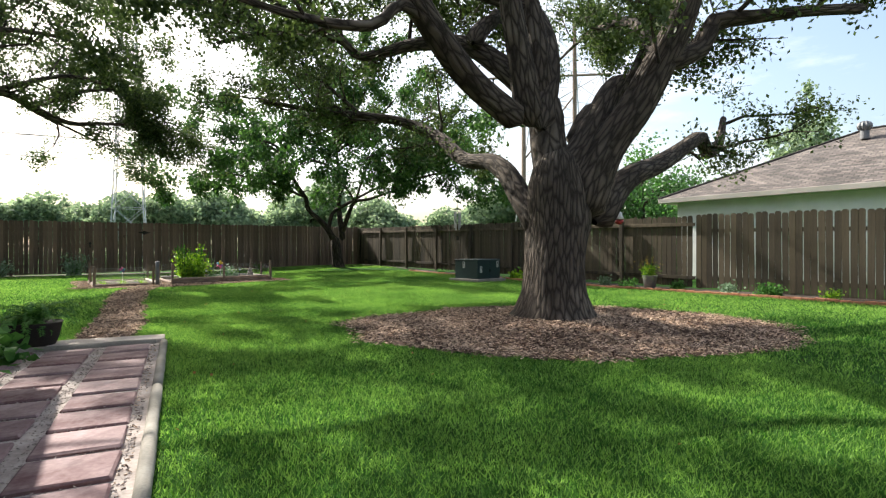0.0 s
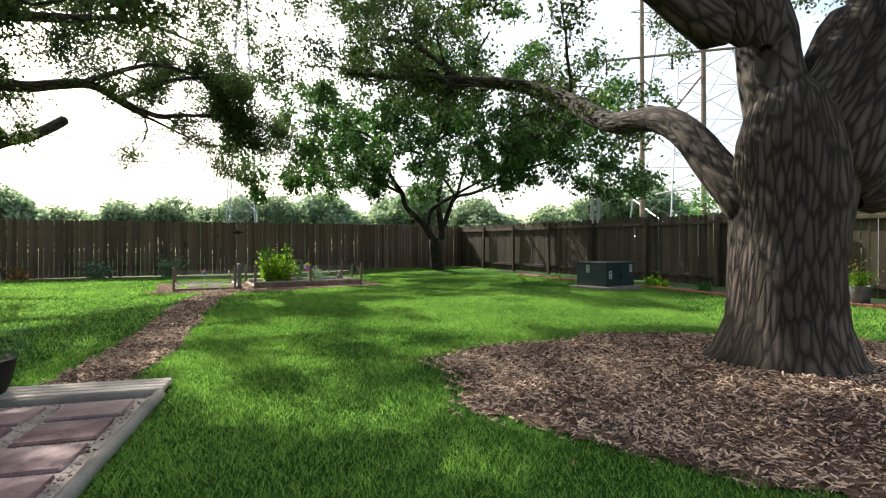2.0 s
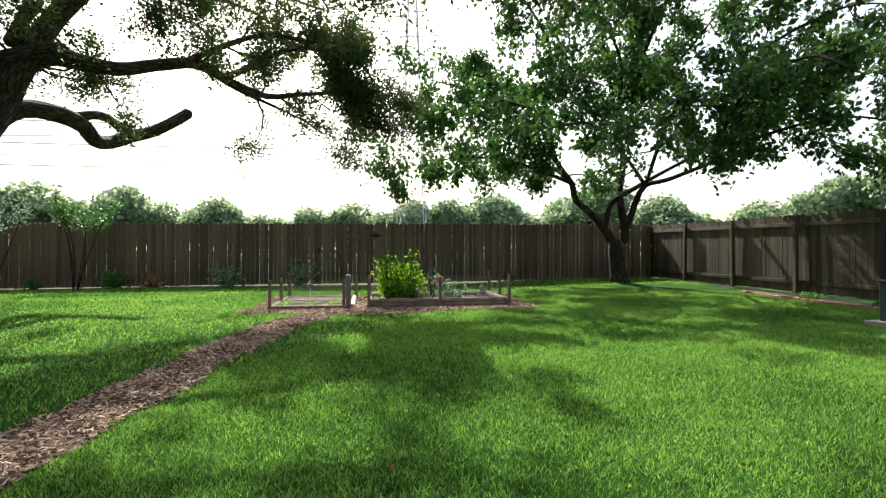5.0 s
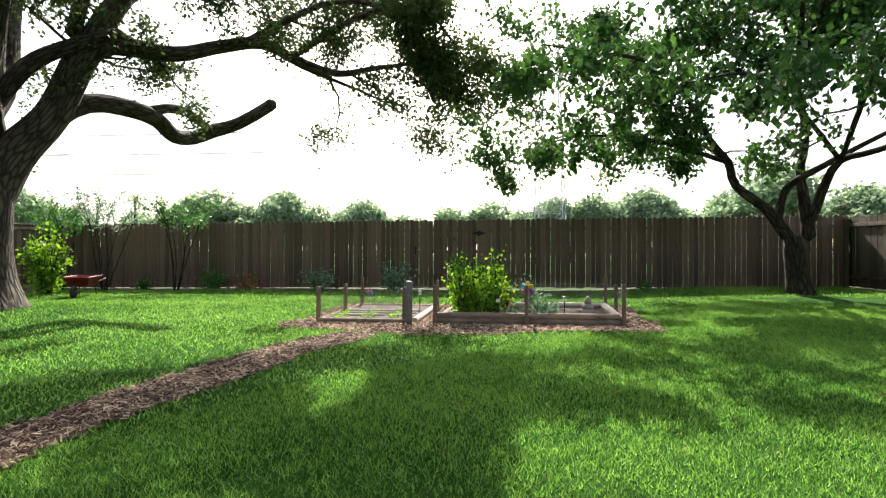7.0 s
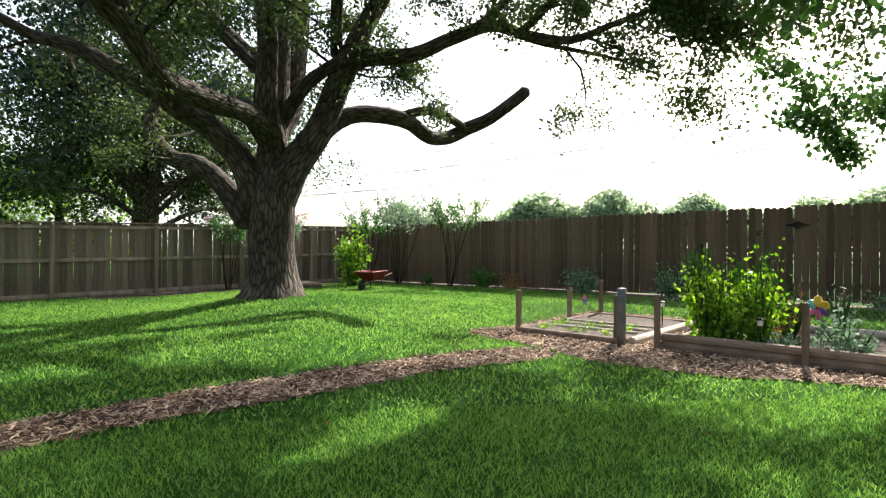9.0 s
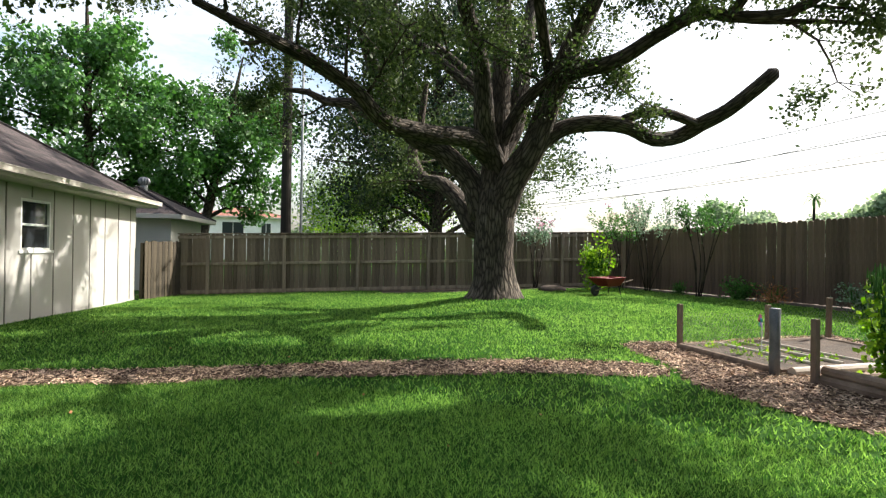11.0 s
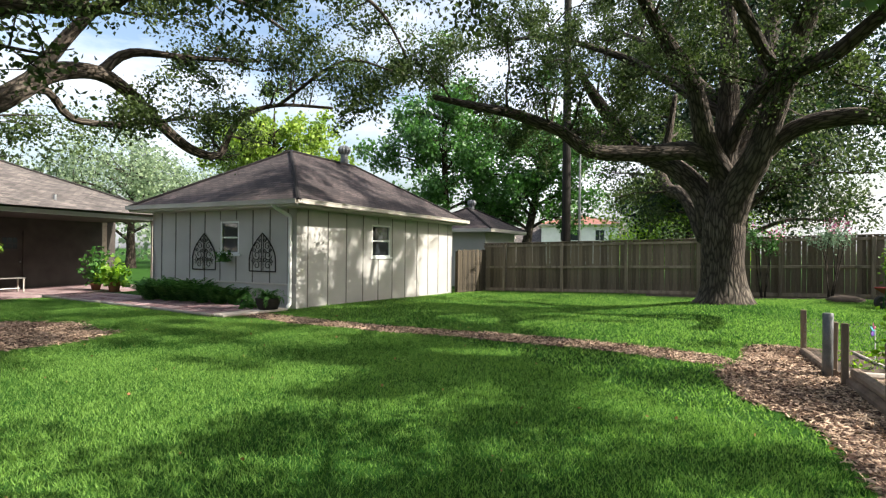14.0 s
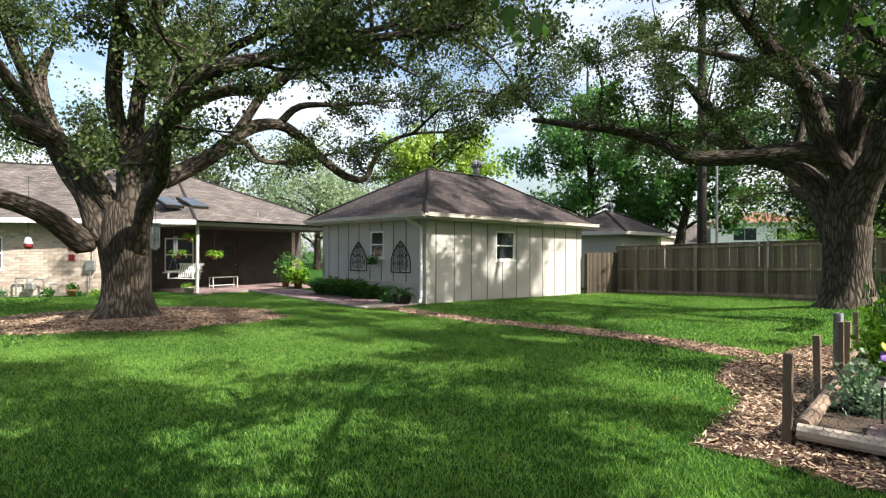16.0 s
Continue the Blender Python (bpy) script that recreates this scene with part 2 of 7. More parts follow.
M_FERN = material("fern_frond", (0.026, 0.085, 0.02), (0.12, 0.26, 0.065), 0.7, 1, 10, 0, leaf=0.3, vary=0.4, island=True, spec=0.12)
# the patio's deep shade is put into this near-black base colour
M_PATIO_SHADE = material("patio_shade_tone", (0.035, 0.029, 0.025), (0.075, 0.062, 0.055), 0.8, 2, 40, 0.1)
M_GUM = material("sweetgum_leaf", (0.03, 0.085, 0.02), (0.10, 0.24, 0.05), 0.45, 0.4, 4, 0.0, leaf=0.3, vary=0.5, island=True, spec=0.5)


# ---- building helpers ----
def finish(ob, mat, smooth=False):
    ob.data.materials.append(mat)
    if smooth:
        ob.data.polygons.foreach_set("use_smooth", [True] * len(ob.data.polygons))
    return ob


def part(name, bm, mat, parent=None, label="", smooth=False):
    """Link a bmesh as one mesh object, under a thing or a part."""
    me = bpy.data.meshes.new(name)
    bm.to_mesh(me)
    bm.free()
    ob = finish(new(name, me), mat, smooth)
    if parent is not None:
        ob.parent = parent
    if label:
        ob["label"] = label
    return ob


def arrays(name, verts, faces, mat, parent=None, smooth=False, uv=None):
    """A mesh object from arrays of vertices and of faces that all have the same number of corners."""
    me = bpy.data.meshes.new(name)
    verts = np.asarray(verts, np.float32)
    faces = np.asarray(faces, np.int32)
    k = faces.shape[1]
    me.vertices.add(len(verts))
    me.vertices.foreach_set("co", verts.ravel())
    me.loops.add(faces.size)
    me.loops.foreach_set("vertex_index", faces.ravel())
    me.polygons.add(len(faces))
    me.polygons.foreach_set("loop_start", np.arange(0, faces.size, k, dtype=np.int32))
    if uv is not None:
        lay = me.uv_layers.new(name="UVMap")
        lay.data.foreach_set("uv", np.asarray(uv, np.float32)[faces.ravel()].ravel())
    me.update(calc_edges=True)
    ob = finish(new(name, me), mat, smooth)
    if parent is not None:
        ob.parent = parent
    return ob


def empty(name, m, label="", category="", group="", kind=""):
    ob = new(name)
    ob.matrix_world = m
    return tagged(ob, label, category, group, kind)


def block(bm, size, m=None, bevel=0.0):
    """A bevelled block of that size about its centre, at the pose m."""
    g = bmesh.ops.create_cube(bm, size=1.0)
    vs = g["verts"]
    bmesh.ops.scale(bm, vec=size, verts=vs)
    if bevel:
        es = list({e for v in vs for e in v.link_edges})
        r = bmesh.ops.bevel(bm, geom=es, offset=bevel, segments=1, affect="EDGES", profile=0.5)
        vs = list({v for f in r["faces"] for v in f.verts} | {v for v in vs if v.is_valid})
    if m is not None:
        bmesh.ops.transform(bm, matrix=m, verts=vs)
    return vs


def block_bm(size, m=None, bevel=0.0):
    bm = bmesh.new()
    block(bm, size, m, bevel)
    return bm


def cone(bm, r1, r2, h, m=None, seg=12):
    g = bmesh.ops.create_cone(bm, cap_ends=True, segments=seg, radius1=r1, radius2=r2, depth=h)
    if m is not None:
        bmesh.ops.transform(bm, matrix=m, verts=g["verts"])
    return g["verts"]


def cone_bm(r1, r2, h, m=None, seg=12):
    bm = bmesh.new()
    cone(bm, r1, r2, h, m, seg)
    return bm


def bar_bm(a, b, r, seg=8, r2=None):
    bm = bmesh.new()
    bar(bm, a, b, r, seg, r2)
    return bm


def bar(bm, a, b, r, seg=8, r2=None):
    a, b = Vector(a), Vector(b)
    d = b - a
    m = Matrix.Translation((a + b) / 2) @ d.to_track_quat("Z", "Y").to_matrix().to_4x4()
    return cone(bm, r, r if r2 is None else r2, d.length, m, seg)


def lathe_bm(profile, seg=20, m=None):
    """Turn a profile of (radius, height) about z."""
    bm = bmesh.new()
    rings = []
    for r, z in profile:
        rings.append([bm.verts.new((r * math.cos(2 * math.pi * k / seg), r * math.sin(2 * math.pi * k / seg), z)) for k in range(seg)])
    for a, b in zip(rings, rings[1:]):
        for k in range(seg):
            bm.faces.new((a[k], a[(k + 1) % seg], b[(k + 1) % seg], b[k]))
    bm.faces.new(list(reversed(rings[0])))
    bm.faces.new(rings[-1])
    if m is not None:
        bmesh.ops.transform(bm, matrix=m, verts=bm.verts)
    return bm


def spline(pts, step):
    """Points of a smooth curve through pts (any number of coordinates), about step apart."""
    p = np.array(pts, float)
    p = np.vstack([2 * p[0] - p[1], p, 2 * p[-1] - p[-2]])
    out = []
    for i in range(1, len(p) - 2):
        n = max(1, int(np.linalg.norm(p[i + 1, :3] - p[i, :3]) / step))
        for k in range(n):
            t = k / n
            out.append(0.5 * (2 * p[i] + (p[i + 1] - p[i - 1]) * t + (2 * p[i - 1] - 5 * p[i] + 4 * p[i + 1] - p[i + 2]) * t * t
                              + (3 * p[i] - p[i - 1] - 3 * p[i + 1] + p[i + 2]) * t ** 3))
    out.append(p[-2])
    return np.array(out)


# ---- the lie of the land ----
_LAND = np.array([(0, -4, -0.02), (0, 0, 0.0), (-3.6, 6.7, 0.04), (-5.5, 5.7, 0.06), (-13.1, 0.75, -0.2), (-9, 3.3, -0.06), (-10, 15.4, 0.10), (-8.3, 16.3, 0.15),
                  (-5.8, 18.1, 0.21), (2, 18.1, 0.14), (7, 14.3, 0.13), (-4.5, 28.9, 0.46), (-23, 13.7, 0.22), (-14, 20, 0.30), (-2.3, 21, 0.28),
                  (-1.2, 7, 0.06), (4, 5, 0.05), (8, 0, 0.0), (-18, 5.5, 0.02)])


def land(x, y):
    """The height of the ground at x, y (numbers or arrays)."""
    x, y = np.asarray(x, float), np.asarray(y, float)
    top, low = 0.0, 1e-12
    for a, b, h in _LAND:
        w = np.exp(-((x - a) ** 2 + (y - b) ** 2) / (2 * 3.2 ** 2)) + 1e-6 / (1 + (x - a) ** 2 + (y - b) ** 2)
        top, low = top + w * h, low + w
    z = top / low
    z = z + 0.24 * np.exp(-((x + 14.56) ** 2 + (y - 11.27) ** 2) / (2 * 1.5 ** 2))
    z = z + 0.13 * np.exp(-((x - 1.7) ** 2 + (y - 8.35) ** 2) / (2 * 1.1 ** 2))
    return z


def at(x, y, up=0.0, rz=0.0):
    return pose(x, y, float(land(x, y)) + up, 0, 0, rz)


def rnd(a, b):
    return random.uniform(a, b)


# corners of the lot
FAR_CORNER = Vector((-4.47, 28.9))
BACK_CORNER = Vector((-23.0, 13.7))
RIGHT_END = FAR_CORNER + 32 * Vector((0.617, -0.787))
BACK_END = BACK_CORNER + 15.6 * Vector((0.515, -0.857))
GARAGE = Vector((-5.52, 5.66))
G_ANG = 32.93
G_U = Vector((-math.cos(radians(G_ANG)), -math.sin(radians(G_ANG))))
G_V = Vector((0.5436, -0.8393))
PATH = [(-4.35, 6.95), (-5.3, 8.8), (-6.4, 10.8), (-7.1, 12.0), (-7.95, 13.7), (-8.35, 14.9)]
BED_O = Vector((-9.95, 15.33))
BED_U = Vector((0.8086, 0.5884))
BED_V = Vector((-0.5884, 0.8086))


def seg_dist(x, y, pts):
    best = np.full(np.shape(x), 1e9)
    for (ax, ay), (bx, by) in zip(pts, pts[1:]):
        dx, dy = bx - ax, by - ay
        t = np.clip(((x - ax) * dx + (y - ay) * dy) / (dx * dx + dy * dy), 0, 1)
        best = np.minimum(best, np.hypot(x - ax - t * dx, y - ay - t * dy))
    return best


def wobble(x, y, s=1.0):
    return 0.5 * np.sin(x * 2.3 * s + 1.7 * np.sin(y * 1.9 * s)) + 0.5 * np.sin(y * 3.1 * s + 1.3 * np.sin(x * 2.7 * s))


def local(x, y, o, u, v):
    return (x - o.x) * u.x + (y - o.y) * u.y, (x - o.x) * v.x + (y - o.y) * v.y


def mulch_amount(x, y):
    """Above 0 inside the mulch: round the oak, along the path and round the raised beds."""
    w = wobble(x, y)
    a = 1 - np.hypot((x - 1.75) / 3.2, (y - 8.0) / 2.45) + 0.07 * w
    p = (0.35 - seg_dist(x, y, PATH)) * 1.2 + 0.06 * w
    u, v = local(x, y, BED_O, BED_U, BED_V)
    b = np.minimum(np.minimum(u + 0.45, 5.6 - u), np.minimum(v + 0.55 + 0.65 * np.exp(-((u - 2.0) / 1.6) ** 2), 3.1 - v)) + 0.12 * w
    return np.maximum(np.maximum(a, p), b)


def walk_inside(x, y):
    """The paved walk along the garage and the patio's ground."""
    u, v = local(x, y, Vector((-3.45, 6.6)), Vector((-0.896, -0.443)), Vector((0.443, -0.896)))
    return (u > -0.03) & (u < 1.95) & (v > -0.4) & (v < 14)


def no_lawn(x, y):
    gu, gv = local(x, y, GARAGE, G_U, G_V)
    garage = (gu > -0.08) & (gu < 9.3) & (gv > -0.08) & (gv < 5.9)
    fern = (gu > -1.5) & (gu < 0) & (gv > 0.2) & (gv < 6)
    rf = (x - FAR_CORNER.x) * 0.787 + (y - FAR_CORNER.y) * 0.617
    ra = (x - FAR_CORNER.x) * 0.617 - (y - FAR_CORNER.y) * 0.787
    ff = -(x - FAR_CORNER.x) * 0.634 + (y - FAR_CORNER.y) * 0.774
    bf = -(x - BACK_CORNER.x) * 0.857 - (y - BACK_CORNER.y) * 0.515
    bed_r = (rf > -0.75 - 0.15 * np.clip(ra - 12, 0, 3)) & (ra > 5.5)
    bed_b = (bf > -1.0) & (ff > -9) & (ff < 0)
    bed_f = (ff > -0.75) & (x < -11.5)
    house = ((y < 0.9) & (x > 1.6)) | ((y < -0.5) & (x > -2.5))
    cab = (np.abs(x - 1.2) < 1.15) & (np.abs(y - 18.3) < 0.95) & (np.hypot(x - 1.2, y - 18.3) < 0.9)
    return garage | fern | walk_inside(x, y) | bed_r | bed_b | bed_f | house | (rf > -0.1) | (ff > -0.1) | (bf > -0.1) | cab


# ---- ground ----
def ground_sheet():
    near = np.arange(-30, 34.01, 0.45)
    far = np.array([40, 55, 80, 130, 220, 400, 800, 1600.0])
    xs = np.concatenate([-far[::-1], near, far]) - 6
    ys = np.concatenate([-far[::-1], near, far]) + 8
    X, Y = np.meshgrid(xs, ys)
    Z = land(X, Y)
    v = np.stack([X, Y, Z], -1).reshape(-1, 3)
    n, k = len(ys), len(xs)
    i = (np.arange(n - 1)[:, None] * k + np.arange(k - 1)[None]).ravel()
    f = np.stack([i, i + 1, i + k + 1, i + k], 1)
    return tagged(arrays("ground", v, f, M_SOIL, smooth=True), "green lawn ground running on to the horizon", "ground", kind="structure")


ground_sheet()


def patch(name, inside, box, step, lift, mat, label):
    """A sheet laid just over the ground where inside(x, y) holds."""
    x0, y0, x1, y1 = box
    xs, ys = np.arange(x0, x1, step), np.arange(y0, y1, step)
    X, Y = np.meshgrid(xs, ys)
    keep = inside(X[:-1, :-1] + step / 2, Y[:-1, :-1] + step / 2)
    Z = land(X, Y) + lift
    v = np.stack([X, Y, Z], -1).reshape(-1, 3)
    k = len(xs)
    i = (np.arange(len(ys) - 1)[:, None] * k + np.arange(k - 1)[None])[keep]
    f = np.stack([i, i + 1, i + k + 1, i + k], 1)
    used, inv = np.unique(f, return_inverse=True)
    return tagged(arrays(name, v[used], inv.reshape(f.shape), mat, smooth=True), label, "ground", kind="structure")


patch("mulch_bed", lambda x, y: mulch_amount(x, y) > 0, (-13, 4, 6, 23), 0.10, 0.012, M_MULCH, "brown wood mulch round the oak, path and beds")


def border_inside(x, y):
    rf = (x - FAR_CORNER.x) * 0.787 + (y - FAR_CORNER.y) * 0.617
    ff = -(x - FAR_CORNER.x) * 0.634 + (y - FAR_CORNER.y) * 0.774
    bf = -(x - BACK_CORNER.x) * 0.857 - (y - BACK_CORNER.y) * 0.515
    gu, gv = local(x, y, GARAGE, G_U, G_V)
    fern = (gu > -1.55) & (gu < 0.2) & (gv > 0.15) & (gv < 6)
    return no_lawn(x, y) & (rf < 0.3) & (ff < 0.3) & (bf < 0.3) & ((rf > -1.2) | (ff > -0.75) | (bf > -1.0) | fern)


patch("border_soil", border_inside, (-25, -2, 16, 31), 0.15, 0.008, M_DIRT, "dark bare soil of the planting borders")


# ---- fences ----
def picket_fence(name, a, b, height, base_a, base_b, width, gap, mat, posts, rails, front, label, dog=True, cap=False, limit=300, frame_mat=None):
    """A board fence from a to b: each board, post and rail a part. front: +1 if posts and rails stand on the left of a to b, -1 on the right, 0 hidden behind."""
    a, b = Vector(a), Vector(b)
    frame_mat = frame_mat or mat
    d = b - a
    n = d.length
    ang = math.degrees(math.atan2(d.y, d.x))
    root = empty(name, pose(a.x, a.y, 0, 0, 0, ang), label, "fence", kind="structure")
    slope = (base_b - base_a) / n
    mesh_pool = []
    for k in range(7):
        h = height + rnd(-0.02, 0.02)
        w = width * rnd(0.97, 1.0)
        bm = bmesh.new()
        c = 0.035 if dog else 0.004
        prof = [(-w / 2, 0), (w / 2, 0), (w / 2, h - c), (w / 2 - c, h), (-w / 2 + c, h), (-w / 2, h - c)]
        lean = rnd(-0.006, 0.006)
        fr = [bm.verts.new((x + lean * z, -0.009, z)) for x, z in prof]
        bk = [bm.verts.new((x + lean * z, 0.009, z)) for x, z in prof]
        bm.faces.new(fr)
        bm.faces.new(list(reversed(bk)))
        for i in range(6):
            bm.faces.new((fr[i - 1], fr[i], bk[i], bk[i - 1])[::-1])
        me = bpy.data.meshes.new("board")
        bm.to_mesh(me)
        bm.free()
        me.materials.append(mat)
        mesh_pool.append(me)
    count = int(n / (width + gap))
    for i in range(min(count, limit)):
        x = (i + 0.5) * (width + gap)
        ob = new("board", random.choice(mesh_pool))
        ob.parent = root
        ob.location = (x + rnd(-0.002, 0.002), rnd(-0.003, 0.003), base_a + slope * x + 0.03 + rnd(-0.012, 0.012))
        ob.rotation_euler = (0, rnd(-0.006, 0.006), rnd(-0.02, 0.02))
    side = 1 if front == 0 else front
    y_rail = 0.034 * side
    tilt = math.degrees(math.atan(slope))
    for h in rails:
        ob = part("rail", block_bm((n, 0.045, 0.095), pose(n / 2, y_rail, base_a + slope * n / 2 + h, 0, -tilt, 0), 0.006), frame_mat, root)
    k = int(n / posts)
    for i in range(k + 1):
        x = min(n - 0.06, max(0.06, i * posts))
        hh = height - 0.02
        part("post", block_bm((0.10, 0.10, hh), pose(x, side * 0.112, base_a + slope * x + hh / 2, rnd(-0.6, 0.6), rnd(-0.6, 0.6), 0), 0.008), frame_mat, root)
    if cap:
        part("cap_rail", block_bm((n, 0.14, 0.035), pose(n / 2, 0.02 * side, base_a + slope * n / 2 + height + 0.035, 0, -tilt, 0), 0.006), mat, root)
        part("kick_board", block_bm((n, 0.035, 0.15), pose(n / 2, y_rail, base_a + slope * n / 2 + 0.09, 0, -tilt, 0), 0.006), mat, root)
    return root


far_fence = picket_fence("wall_far_fence", FAR_CORNER, BACK_CORNER, 2.02, 0.41, 0.20, 0.138, 0.006, M_FENCE_DARK, 2.44, (0.35, 1.1, 1.75), -1,
                         "dark brown stained wooden board fence with dog-eared tops")
FENCE_JOIN = FAR_CORNER + 18.3 * Vector((0.617, -0.787))
right_fence = picket_fence("wall_right_fence", FAR_CORNER, FENCE_JOIN, 1.92, 0.46, 0.168, 0.138, 0.010, M_FENCE_GREEN, 2.3, (0.28, 1.72), -1,
                           "old grey-green mossy wooden board fence with visible posts")
gap_fence = picket_fence("wall_gap_fence", FENCE_JOIN, RIGHT_END, 1.95, 0.168, -0.05, 0.136, 0.013, M_FENCE_GREEN, 2.3, (0.30, 1.55), 1,
                         "old dark board fence with gaps between dog-eared boards")
back_fence = picket_fence("wall_back_fence", BACK_CORNER, BACK_END, 1.98, 0.21, -0.16, 0.140, 0.003, M_FENCE_TAN, 2.44, (0.10, 1.02, 1.90), 1,
                          "weathered tan wooden board fence with three rails", cap=True, frame_mat=M_FENCE_POST)


# ---- garage ----
def wall_with_hole(length, height, thick, holes):
    """An upright wall along +x, its outer face at y = 0, with rectangular holes (x0, z0, x1, z1)."""
    xs = sorted({0.0, length, *[h[0] for h in holes], *[h[2] for h in holes]})
    zs = sorted({0.0, height, *[h[1] for h in holes], *[h[3] for h in holes]})
    bm = bmesh.new()
    for x0, x1 in zip(xs, xs[1:]):
        for z0, z1 in zip(zs, zs[1:]):
            if any(h[0] <= x0 and x1 <= h[2] and h[1] <= z0 and z1 <= h[3] for h in holes):
                continue
            block(bm, (x1 - x0, thick, z1 - z0), Matrix.Translation(((x0 + x1) / 2, thick / 2, (z0 + z1) / 2)))
    bmesh.ops.remove_doubles(bm, verts=bm.verts, dist=0.0005)
    return bm


def sash_window(parent, x, z, w, h, y=0.0, mat=None):
    """A single-hung window standing in a wall along x whose outer face is at y."""
    mat = mat or M_WHITE
    win = part("window", block_bm((w + 0.16, 0.03, 0.06), Matrix.Translation((x + w / 2, y - 0.018, z - 0.03)), 0.006), mat, parent, "white-framed sash window")
    for name, sx, sz, px, pz in (("frame", 0.05, h, x + 0.025, z + h / 2), ("frame", 0.05, h, x + w - 0.025, z + h / 2), ("frame", w - 0.1, 0.05, x + w / 2, z + h - 0.025),
                                 ("frame", w - 0.1, 0.05, x + w / 2, z + 0.025), ("meeting_rail", w - 0.1, 0.045, x + w / 2, z + h * 0.5)):
        part(name, block_bm((sx, 0.06, sz), Matrix.Translation((px, y + 0.03, pz)), 0.005), mat, win)
    for pz in (z + h * 0.26, z + h * 0.74):
        part("pane", block_bm((w - 0.1, 0.008, h * 0.46), Matrix.Translation((x + w / 2, y + 0.05, pz))), M_GLASS, win)
    part("shade", block_bm((w - 0.1, 0.006, h * 0.2), Matrix.Translation((x + w / 2, y + 0.075, z + h * 0.86))), M_WHITE, win)
    return win


def hip_roof(name, parent, w, d, eave, rise, over, mat, ridge_shift=0.0, thick=0.10):
    """A hip roof over a body w by d (0..w, 0..d), with shingles laid by UV in metres."""
    x0, x1, y0, y1 = -over, w + over, -over, d + over
    half = (y1 - y0) / 2
    if (x1 - x0) > (y1 - y0):
        r0, r1 = Vector((x0 + half, y0 + half, eave + rise)), Vector((x1 - half, y0 + half, eave + rise))
    else:
        half = (x1 - x0) / 2
        r0, r1 = Vector((x0 + half, y0 + half, eave + rise)), Vector((x0 + half, y1 - half, eave + rise))
    c = [Vector((x0, y0, eave)), Vector((x1, y0, eave)), Vector((x1, y1, eave)), Vector((x0, y1, eave))]
    if (x1 - x0) > (y1 - y0):
        faces = [(c[0], c[1], r1, r0), (c[1], c[2], r1), (c[2], c[3], r0, r1), (c[3], c[0], r0)]
    else:
        faces = [(c[0], c[1], r0), (c[1], c[2], r1, r0), (c[2], c[3], r1), (c[3], c[0], r0, r1)]
    bm = bmesh.new()
    uvl = bm.loops.layers.uv.new("UVMap")
    for f in faces:
        vs = [bm.verts.new(p) for p in f]
        fc = bm.faces.new(vs)
        e = (f[1] - f[0]).normalized()
        nrm = (f[1] - f[0]).cross(f[2] - f[0]).normalized()
        up = nrm.cross(e)
        for l in fc.loops:
            q = l.vert.co - f[0]
            l[uvl].uv = (q.dot(e) + 3, q.dot(up))
    roof = part(name, bm, mat, parent)
    bm = bmesh.new()
    for i in range(4):
        a, b = c[i], c[(i + 1) % 4]
        m = (a + b) / 2
        e = b - a
        block(bm, (e.length, 0.03, 0.16), Matrix.Translation((m.x, m.y, eave - 0.075)) @ Matrix.Rotation(math.atan2(e.y, e.x), 4, "Z"), 0.004)
    part("fascia", bm, M_TRIM, roof)
    part("soffit", block_bm((x1 - x0 - 0.04, y1 - y0 - 0.04, 0.02), Matrix.Translation(((x0 + x1) / 2, (y0 + y1) / 2, eave - 0.15))), M_TRIM, roof)
    # the raised course along hips and ridge
    bm = bmesh.new()
    for a, b in ((r0, r1), *[(c[i], min((r0, r1), key=lambda r: (r - c[i]).length)) for i in range(4)]):
        n = max(2, int((b - a).length / 0.22))
        for k in range(n):
            p, q = a.lerp(b, k / n), a.lerp(b, (k + 1.15) / n)
            vs = bar(bm, p + Vector((0, 0, 0.0)), q + Vector((0, 0, 0.012)), 0.055, 6)
    part("ridge_course", bm, mat, roof)
    return roof, r0, r1


def gutter(parent, a, b):
    bm = bmesh.new()
    a, b = Vector(a), Vector(b)
    e = b - a
    m = Matrix.Translation((a + b) / 2) @ Matrix.Rotation(math.atan2(e.y, e.x), 4, "Z")
    block(bm, (e.length, 0.11, 0.012), m @ Matrix.Translation((0, 0, -0.05)))
    block(bm, (e.length, 0.012, 0.11), m @ Matrix.Translation((0, -0.055, 0)))
    block(bm, (e.length, 0.02, 0.02), m @ Matrix.Translation((0, -0.062, 0.05)))
    return part("gutter", bm, M_TRIM, parent)


def pipe(name, parent, pts, r, mat, seg=8):
    bm = bmesh.new()
    for p, q in zip(pts, pts[1:]):
        bar(bm, p, q, r, seg)
        bmesh.ops.create_icosphere(bm, subdivisions=1, radius=r, matrix=Matrix.Translation(q))
    return part(name, bm, mat, parent)


def roof_vent(parent, p):
    x, y, z = p
    v = part("turbine_vent", cone_bm(0.14, 0.14, 0.3, Matrix.Translation((x, y, z + 0.1)), 16), M_WIRE, parent, "dull metal turbine roof vent")
    bm = bmesh.new()
    bmesh.ops.create_uvsphere(bm, u_segments=24, v_segments=8, radius=0.24, matrix=Matrix.Translation((x, y, z + 0.40)) @ Matrix.Diagonal((1, 1, 0.8, 1)))
    for k, vv in enumerate(bm.verts):
        a = math.atan2(vv.co.y - y, vv.co.x - x)
        if int((a + math.pi) / (2 * math.pi) * 24 + 0.5) % 2:
            vv.co.x, vv.co.y = x + (vv.co.x - x) * 0.86, y + (vv.co.y - y) * 0.86
    part("vane_head", bm, M_WIRE, v)


